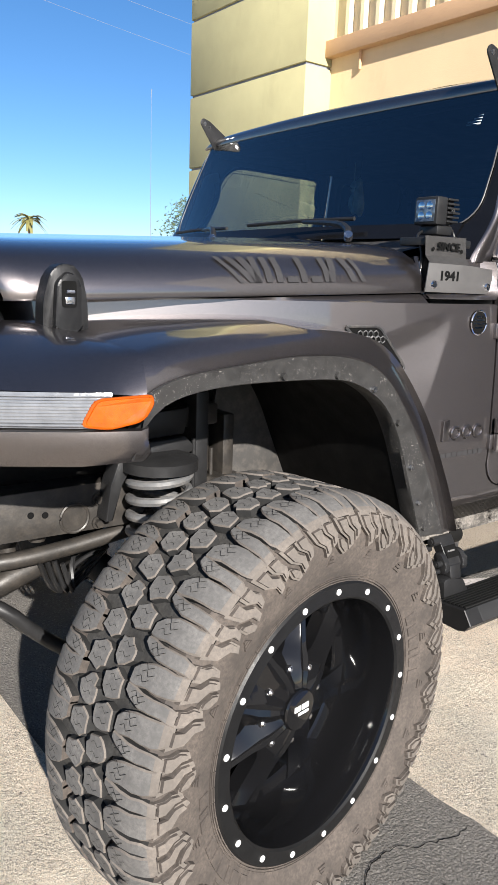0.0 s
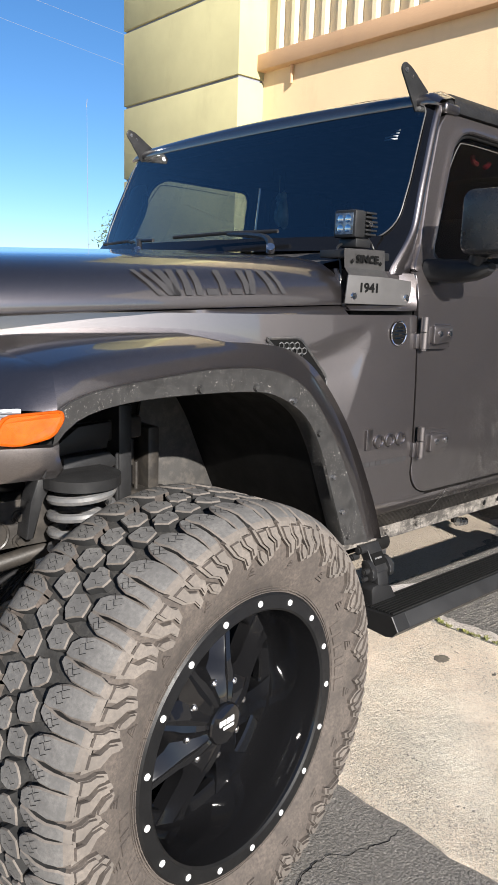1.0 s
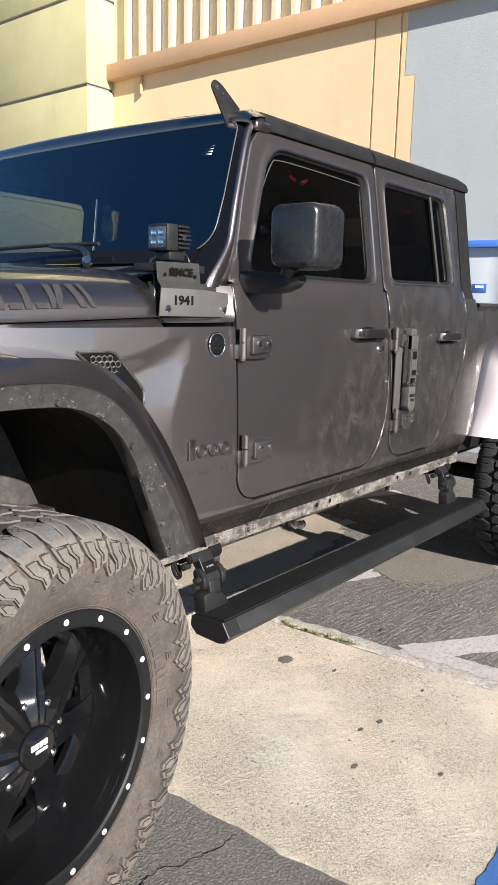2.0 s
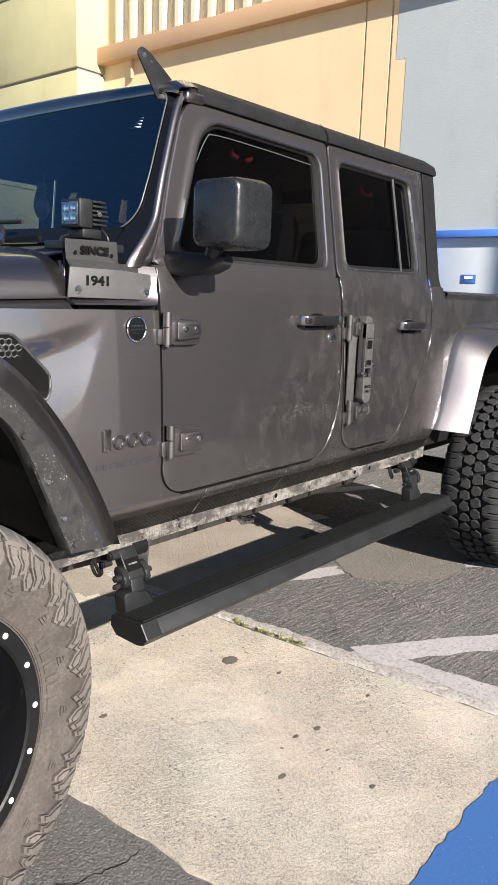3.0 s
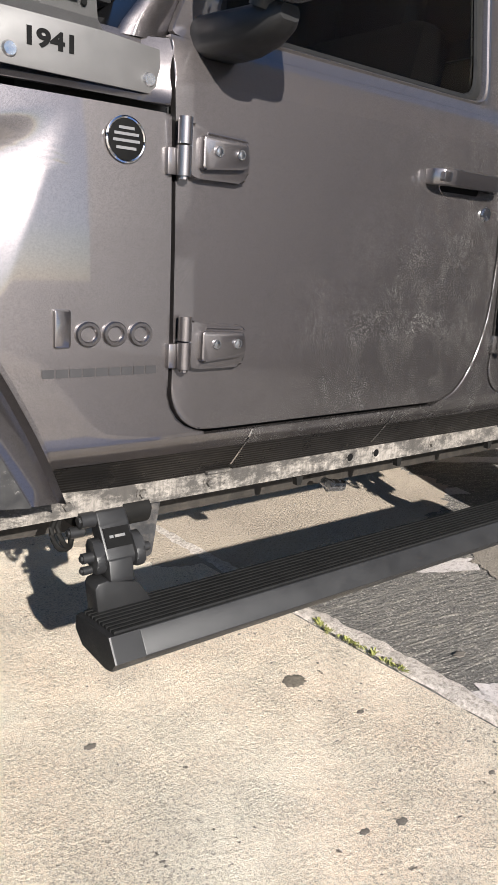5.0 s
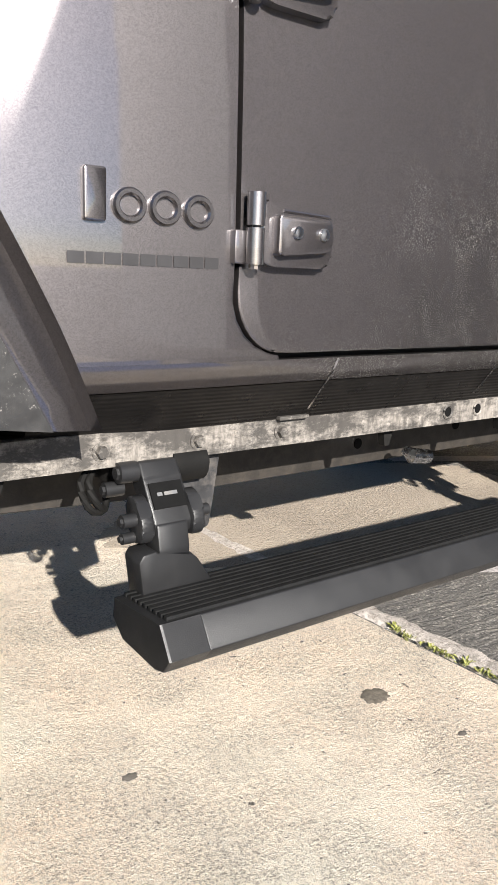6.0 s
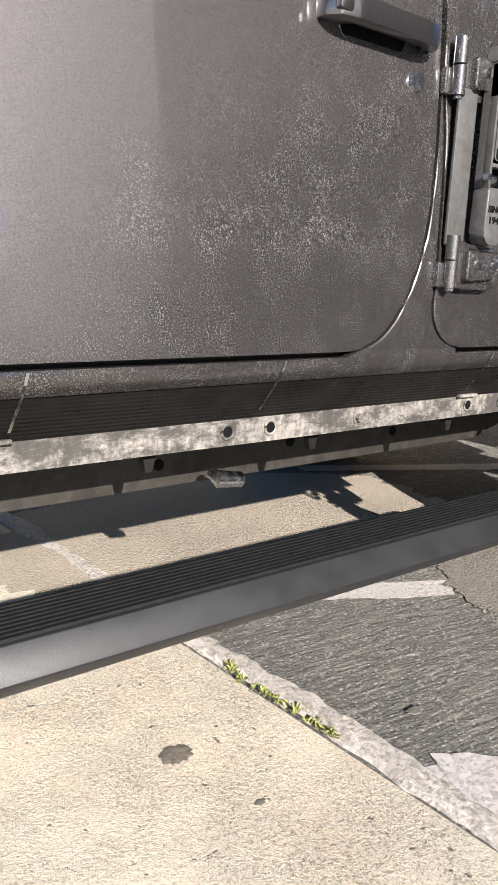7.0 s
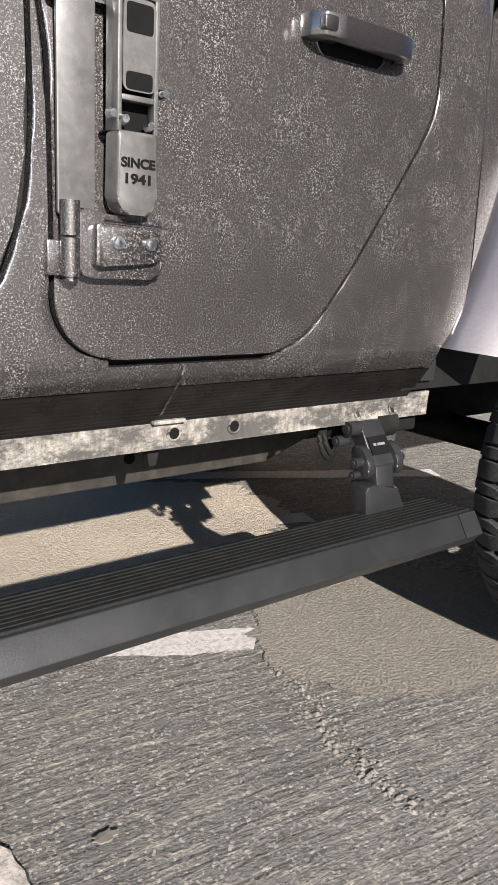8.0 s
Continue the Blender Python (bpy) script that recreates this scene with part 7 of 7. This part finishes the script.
        prism(bm, soften([(x0, z0), (x1, z0), (x1, z1), (x0, z1)], 0.004, 3), "y", y - 0.007, y + 0.003, 0.002)
        return bm
    nb = part("name_badge", bar_shape(0.716, 0.744, 0.961, 1.022), FLARE_PAINT, TRUCK, "raised grey name badge, plain shapes")
    for bm in (ring_shape(0.775, 0.982, 0.0225, 0.021, 0.009), ring_shape(0.823, 0.982, 0.0225, 0.021, 0.009), ring_shape(0.871, 0.981, 0.0225, 0.021, 0.009)):
        part("badge_shape", bm, FLARE_PAINT, nb)
    for k in range(9):
        bm = bmesh.new()
        x = 0.697 + 0.0232 * k
        skin(bm, [[(x + dx, side_y(x + dx, z) - 0.0015, z) for dx in (0, 0.010, 0.0208)] for z in (0.912, 0.919, 0.926)])
        part("badge_bar", bm, DECAL, nb, "", 0)
    # folding foot peg on the rear door hinge
    bm = bmesh.new()
    prism(bm, soften([(1.904, 0.985), (1.954, 0.985), (1.954, 1.250), (1.904, 1.250)], 0.006, 3), "y", -0.011, -0.005, 0.001)
    fp = part("foot_peg", bm, PEG_GREY, TRUCK, "dusty grey folding foot peg plate on the rear door hinge")
    bm = bmesh.new()
    prism(bm, soften([(1.968, 1.006), (1.980, 0.990), (2.014, 0.990), (2.025, 1.006), (2.025, 1.090), (1.968, 1.090)], 0.006, 3), "y", -0.044, -0.010, 0.004)
    part("peg_block", bm, PEG_GREY, fp)
    bm = bmesh.new()
    for x0, x1, z0, z1 in ((1.968, 1.974, 1.088, 1.242), (2.019, 2.025, 1.088, 1.242), (1.974, 2.019, 1.160, 1.195), (1.974, 2.019, 1.124, 1.131), (1.968, 2.025, 1.240, 1.296)):
        box(bm, x0, x1, -0.043, -0.026, z0, z1, 0.0015)
    box(bm, 1.968, 1.972, -0.042, -0.012, 1.090, 1.296)
    box(bm, 2.021, 2.025, -0.042, -0.012, 1.090, 1.296)
    part("peg_frame", bm, PEG_GREY, fp, "slotted grey frame")
    bm = bmesh.new()
    prism(bm, soften([(1.974, 1.135), (2.019, 1.135), (2.019, 1.238), (1.974, 1.238)], 0.010, 4), "y", -0.0445, -0.0432)
    part("slot_rim", bm, PEG_GREY, fp)
    # slot openings laid on as black plates, with their shade as colour
    for z0, z1 in ((1.200, 1.233), (1.137, 1.157)):
        bm = bmesh.new()
        prism(bm, soften([(1.978, z0), (2.015, z0), (2.015, z1), (1.978, z1)], 0.005, 3), "y", -0.0452, -0.0446)
        part("slot_mouth", bm, INK_SHADE_BLACK, fp, "slot drawn as a black plate for its shade")
    bm = bmesh.new()
    box(bm, 1.972, 2.021, -0.022, -0.018, 1.09, 1.290)
    part("peg_backing", bm, INK_SHADE_BLACK, fp)
    bm = bmesh.new()
    prism(bm, soften([(1.966, 1.296), (2.020, 1.296), (2.008, 1.322), (1.972, 1.326)], 0.006, 3), "y", -0.040, -0.010, 0.003)
    part("peg_top", bm, PEG_GREY, fp)
    for x, z in ((2.012, 1.098), (1.976, 1.102), (1.960, 1.106), (2.032, 1.138)):
        bm = bmesh.new()
        tube(bm, [(x, -0.040, z), (x, -0.050, z)], [0.0075, 0.005], 12)
        part("peg_bolt", bm, STEEL, fp, "bright bolt")
    part("lettering", text_mesh("SINCE", 0.0195, 0.0006, up_text(1.997, -0.0445, 1.052) @ Matrix.Diagonal((0.92, 0.8, 1, 1)), 0.0007), INK_SHADE_BLACK, fp, "black cut-out word SINCE", 0)
    part("lettering", text_mesh("1941", 0.0205, 0.0006, up_text(1.997, -0.0445, 1.033) @ Matrix.Diagonal((1.05, 0.8, 1, 1)), 0.0007), INK_SHADE_BLACK, fp, "black cut-out number 1941", 0)
    bm = bmesh.new()
    box(bm, 1.952, 2.026, -0.030, -0.022, 0.944, 0.968, 0.002)
    part("peg_foot", bm, STEEL, fp, "bright worn foot of the peg")
    # window sticker bars, hanging charm
    for k, (w, s) in enumerate(((0.050, 0), (0.050, 0), (0.030, 0.02), (0.018, 0.030))):
        bm = bmesh.new()
        z = 1.868 + 0.0085 * k
        x = 0.885 + (1.098 - 0.885) * (z - 1.532) / 0.413 - 0.012
        box(bm, x - 0.001, x, 0.226, 0.226 + w, z, z + 0.0042)
        part("sticker_bar", bm, WHITE_BOLT, bpy.data.objects["windshield"], "white sticker bar")
    bm = bmesh.new()
    tube(bm, [(1.03, 0.70, 1.83), (1.025, 0.70, 1.745)], 0.0015, 5)
    ch = part("hanging_charm", bm, SEAL, TRUCK, "pale charm hanging on a cord")
    bm = bmesh.new()
    tube(bm, [(1.025, 0.70, 1.75), (1.023, 0.702, 1.735), (1.025, 0.70, 1.72), (1.022, 0.70, 1.70), (1.020, 0.698, 1.66), (1.024, 0.695, 1.63), (1.026, 0.692, 1.615)], [0.003, 0.014, 0.010, 0.016, 0.022, 0.016, 0.004], 8)
    part("charm_body", bm, plain("cream_cloth", (0.62, 0.60, 0.36), 0.8, 0, 0.4, 30), ch)
    # front grille side and headlamp edge
    bm = bmesh.new()
    prism(bm, soften([(0.20, 1.34), (0.22, 1.05), (0.40, 0.98), (2 * C - 0.40, 0.98), (2 * C - 0.22, 1.05), (2 * C - 0.20, 1.34), (C, 1.42)], 0.05, 4), "x", -0.62, -0.43, 0.02)
    part("grille", bm, GLOSS_BLACK, TRUCK, "gloss black grille surround")


MIRROR_SHELL = plain("dark_mirror_shell", (0.010, 0.0107, 0.0118), 0.28, 0.0, 0.10, 14, 0.10, 500, 0.5, 0.02)
rail_and_step()
underside()
mirror_head()
cowl_plate()
small_parts()


# ---- markings and marks on the ground ----
def blotch(name, x, y, rx, ry, material, label, lift=0.0085, seed=1, n=22, high=0.0, ragged=0.25):
    rnd = random.Random(seed)
    bm = bmesh.new()
    edge = []
    for k in range(n):
        a, f = 2 * math.pi * k / n, 1 + rnd.uniform(-ragged, ragged)
        edge.append((x + rx * f * math.cos(a), y + ry * f * math.sin(a)))
    skin(bm, [[(px, py, ground_z(px, py) + lift - 0.002) for px, py in edge], [(x + (px - x) * 0.9, y + (py - y) * 0.9, ground_z(px, py) + lift) for px, py in edge], [(x + (px - x) * 0.45, y + (py - y) * 0.45, ground_z(x, y) + lift + high * rnd.uniform(0.3, 1)) for px, py in edge]], True)
    bm.faces.new(bm.verts[-n:])
    return tagged(part(name, bm, material, None, "", 30), label, "stain", "", "structure")


stripe([(1.80, -0.10), (1.90, -1.6), (2.07, -1.6), (1.955, -0.15)], WHITE_PAINT, seed=2)
stripe([(1.90, -0.10), (2.75, -0.75), (2.69, -0.86), (1.84, -0.23)], WHITE_PAINT, seed=3, lift=0.0030)
stripe([(1.72, 0.88), (2.64, 0.43), (2.56, 0.345), (1.72, 0.78)], WHITE_PAINT, seed=4)
stripe([(2.965, 0.135), (3.55, -0.32), (3.49, -0.40), (2.955, 0.055)], WHITE_PAINT, seed=5)
stripe([(2.55, 1.30), (3.35, 1.05), (3.33, 0.95), (2.53, 1.20)], WHITE_PAINT, seed=6)
stripe([(3.15, 1.75), (4.3, 1.2), (4.25, 1.1), (3.12, 1.65)], WHITE_PAINT, seed=7)
stripe([(0.75, -0.885), (1.745, -0.875), (1.80, -2.6), (0.85, -2.6)], BLUE_PAINT, "road_marking", "worn blue painted field on the concrete", 0.0078, 0.012, 9)
PATCH = make_asphalt("tan_asphalt_patch", (0.150, 0.132, 0.110, 1), (0.225, 0.195, 0.160, 1), 0.0)
def ground_patch(x, y, rx, ry, material, label, seed, lift):
    """A field of other paving with a finely frayed outline, flush with the ground."""
    bm = bmesh.new()
    edge = []
    for k in range(900):
        a = 2 * math.pi * k / 900
        f = 1 + 0.10 * noise.noise((2.2 * math.cos(a) + seed, 2.2 * math.sin(a), 0)) + 0.06 * noise.noise((9 * math.cos(a), 9 * math.sin(a) + seed, 0)) + 0.03 * noise.noise((34 * math.cos(a), 34 * math.sin(a), seed))
        edge.append((x + rx * f * math.cos(a), y + ry * f * math.sin(a)))
    mid = bm.verts.new((x, y, ground_z(x, y) + lift))
    vs = [bm.verts.new((px, py, ground_z(px, py) + lift)) for px, py in edge]
    for i in range(len(vs)):
        bm.faces.new((mid, vs[i], vs[(i + 1) % len(vs)]))
    return tagged(part("asphalt_patch", bm, material, None, "", 0), label, "pavement", "", "structure")


ground_patch(2.98, 0.27, 0.42, 0.34, PATCH, "smoother tan repair patch in the asphalt", 3, 0.004)
PATCH_PALE = make_asphalt("pale_tan_patch", (0.30, 0.25, 0.195, 1), (0.43, 0.36, 0.28, 1), 0.0)
PIT = plain("dark_broken_concrete", (0.12, 0.105, 0.085), 0.95, 0, 0.45, 60, 0.9, 160, 0.2)
blotch("pothole", 1.478, 0.178, 0.036, 0.030, PIT, "small dark broken pit in the concrete", 0.0070, 5, 34, 0.0015, 0.13)
GUM = plain("dark_gum_spot", (0.11, 0.098, 0.085), 0.85, 0, 0.3, 50, 0.4, 200, 0.2)
for i, (x, y, r) in enumerate(((1.326, -0.335, 0.012), (1.189, -0.623, 0.010), (1.989, 0.015, 0.016), (1.53, -0.02, 0.010), (1.05, -0.40, 0.012), (0.90, 0.23, 0.013), (1.62, -0.35, 0.008), (1.24, -0.31, 0.010))):
    blotch("gum_spot", x, y, r * 1.3, r * 0.8, GUM, "dark spot trodden into the concrete", 0.0068, 20 + i, 20, 0.0006, 0.22)


def crumbs():
    """Pale crumbs of broken paving along the patch edge and loose grit on the ground."""
    rnd = random.Random(12)
    bm = bmesh.new()
    spine = along([(2.66, 0.42, 0), (2.60, 0.28, 0), (2.56, 0.16, 0), (2.50, 0.02, 0), (2.46, -0.09, 0), (2.47, -0.25, 0)], 60)
    for k in range(420):
        if k < 300:
            p = spine[rnd.randrange(60)]
            x, y, r = p.x + rnd.gauss(0, 0.018), p.y + rnd.gauss(0, 0.02), abs(rnd.gauss(0, 0.004)) + 0.0015
        else:
            x, y, r = rnd.uniform(0.7, 2.9), rnd.uniform(-0.7, 0.5), abs(rnd.gauss(0, 0.0018)) + 0.001
        z = ground_z(x, y) + (0.006 if 0.62 < x < 1.7 else 0.001)
        vs = [bm.verts.new((x + r * rnd.uniform(0.7, 1.3) * dx, y + r * rnd.uniform(0.7, 1.3) * dy, z + r * rnd.uniform(0.3, 0.7) * dz)) for dx, dy, dz in ((1, 0, 0), (0.3, 0.9, 0), (-0.8, 0.5, 0), (-0.7, -0.6, 0), (0.4, -0.9, 0), (0, 0, 1))]
        for i in range(5):
            bm.faces.new((vs[i], vs[(i + 1) % 5], vs[5]))
    return tagged(part("crumbs", bm, plain("pale_crumbs", (0.12, 0.108, 0.095), 0.9, 0, 0.5, 90, 0.4, 200), None, "", 0), "pale crumbs of broken paving and grit", "rubble", "", "stuff")


crumbs()
ground_patch(2.28, 1.28, 1.08, 0.52, PATCH_PALE, "pale tan patch of ground under the truck", 13, 0.004)


def crack(pts, width, seed):
    rnd = random.Random(seed)
    line = along([(x, y, 0) for x, y in pts], 60)
    bm = bmesh.new()
    rings = []
    off = 0.0
    for k, p in enumerate(line):
        off = 0.7 * off + rnd.uniform(-0.006, 0.006)
        w = width * rnd.uniform(0.4, 1.2)
        rings.append([(p.x + off * 0.5, p.y + off - w, ground_z(p.x, p.y) + 0.0022), (p.x + off * 0.5, p.y + off, ground_z(p.x, p.y) + 0.0024), (p.x + off * 0.5, p.y + off + w, ground_z(p.x, p.y) + 0.0022)])
    skin(bm, rings)
    return tagged(part("crack", bm, INK_SHADE_BLACK, None, "", 0), "thin dark crack in the asphalt", "crack", "", "structure")


crack([(0.05, -0.42), (0.198, -0.308), (0.315, -0.271), (0.407, -0.300), (0.533, -0.302), (0.585, -0.31)], 0.0016, 2)
crack([(0.315, -0.271), (0.34, -0.40), (0.42, -0.55), (0.45, -0.75)], 0.0012, 3)


def weed(x, y, s, seed):
    rnd = random.Random(seed)
    bm = bmesh.new()
    for k in range(26):
        a, tilt, ln = rnd.uniform(0, 6.3), rnd.uniform(0.3, 1.2), s * rnd.uniform(0.5, 1.0)
        base = Vector((x + rnd.uniform(-0.012, 0.012), y + rnd.uniform(-0.02, 0.02), ground_z(x, y) + 0.006))
        way = Vector((math.cos(a) * math.sin(tilt), math.sin(a) * math.sin(tilt), math.cos(tilt)))
        sidev = way.cross(Vector((0, 0, 1))).normalized() * ln * 0.14
        p0, p1, p2 = base, base + way * ln * 0.6, base + way * ln + Vector((0, 0, -ln * 0.2))
        vs = [bm.verts.new(p0), bm.verts.new(p1 + sidev), bm.verts.new(p2), bm.verts.new(p1 - sidev)]
        bm.faces.new(vs)
    return tagged(part("weed", bm, LEAF, None, "", 0), "small green weed growing in the gutter crack", "weed", "weeds along the gutter")


for i, (x, y, s) in enumerate(((1.752, 0.37, 0.035), (1.748, 0.33, 0.028), (1.757, 0.245, 0.030), (1.760, 0.21, 0.024), (1.766, 0.165, 0.034), (1.772, 0.10, 0.030), (1.776, 0.065, 0.036), (1.758, 0.28, 0.018), (2.975, 0.545, 0.030))):
    weed(x, y, s * 0.8, i)


# ---- distance ----
def palm(x, y, h):
    t = thing("palm_tree", (x, y, 0), "distant palm tree with a yellow-green crown", "palm tree")
    bm = bmesh.new()
    tube(bm, [(x, y, 0), (x + 0.1, y, h * 0.5), (x, y, h)], [0.24, 0.19, 0.15], 10)
    part("trunk", bm, BARK, t)
    rnd = random.Random(2)
    bm = bmesh.new()
    for k in range(34):
        a, e, ln = rnd.uniform(0, 6.28), rnd.uniform(-0.5, 1.2), rnd.uniform(1.0, 1.5)
        d = Vector((math.cos(a), math.sin(a), 0))
        pts = [Vector((x, y, h)) + d * ln * f * math.cos(e * (1 - f * 0.5)) + Vector((0, 0, ln * (math.sin(e) * f - 0.75 * f * f))) for f in steps(0, 1, 5)]
        s = d.cross(Vector((0, 0, 1))) * 0.16
        skin(bm, [[p - s * (1 - abs(i / 5 - 0.4)), p + Vector((0, 0, 0.03)), p + s * (1 - abs(i / 5 - 0.4))] for i, p in enumerate(pts)])
    part("crown", bm, PALM_LEAF, t, "", 0)


def tree(x, y, h, r):
    t = thing("tree", (x, y, 0), "distant leafy tree beside the warehouse corner", "tree")
    bm = bmesh.new()
    tube(bm, [(x, y, 0), (x + 0.05, y, h * 0.4), (x, y + 0.1, h * 0.75)], [0.16, 0.12, 0.07], 8)
    rnd = random.Random(6)
    tips = []
    for k in range(12):
        a = rnd.uniform(0, 6.28)
        z0 = h * rnd.uniform(0.4, 0.7)
        tip = Vector((x + r * rnd.uniform(0.4, 0.95) * math.cos(a), y + r * rnd.uniform(0.4, 0.95) * math.sin(a), h * rnd.uniform(0.7, 1.02)))
        tube(bm, [(x, y, z0), tuple(Vector((x, y, z0)).lerp(tip, 0.5) + Vector((0, 0, 0.1))), tuple(tip)], [0.05, 0.03, 0.012], 6)
        tips.append(tip)
    part("trunk", bm, BARK, t)
    bm = bmesh.new()
    for tip in tips:
        for k in range(170):
            p = tip + Vector((rnd.gauss(0, 0.26), rnd.gauss(0, 0.26), rnd.gauss(0, 0.20)))
            u = Vector((rnd.gauss(0, 1), rnd.gauss(0, 1), rnd.gauss(0, 1))).normalized()
            v = u.orthogonal().normalized() * 0.03
            bm.faces.new([bm.verts.new(q) for q in (p - u * 0.07, p + v, p + u * 0.07, p - v)])
    part("crown", bm, TREE_LEAF, t, "", 0)


palm(20.6, 55.0, 5.0)
tree(14.1, 22.3, 3.9, 1.2)
bm = bmesh.new()
tube(bm, [(23.7, 42.3, 0), (23.7, 42.3, 12.2)], [0.022, 0.008], 6)
tube(bm, [(23.67, 42.3, 12.0), (23.73, 42.3, 12.5)], 0.018, 6)
tagged(part("radio_mast", bm, JOINT, None), "thin distant radio mast", "mast")
for x, y, h in ((4.0, 42.0, 19.6), (26.0, 37.0, 14.8)):
    bm = bmesh.new()
    tube(bm, [(x, y, 0), (x, y, h)], [0.16, 0.11], 10)
    box(bm, x - 0.06, x + 0.06, y - 0.9, y + 0.9, h - 0.35, h - 0.22)
    tagged(part("utility_pole", bm, BARK, None), "tall wooden utility pole with a crossarm", "pole")
for z0, z1 in ((19.4, 14.6), (18.0, 13.0)):
    bm = bmesh.new()
    tube(bm, along([(4.0, 42.0, z0), (12.0, 40.2, z0 * 0.64 + z1 * 0.36 - 0.5), (26.0, 37.0, z1)], 14), 0.007, 5)
    tagged(part("power_line", bm, JOINT, None), "thin overhead wire against the sky", "wire")
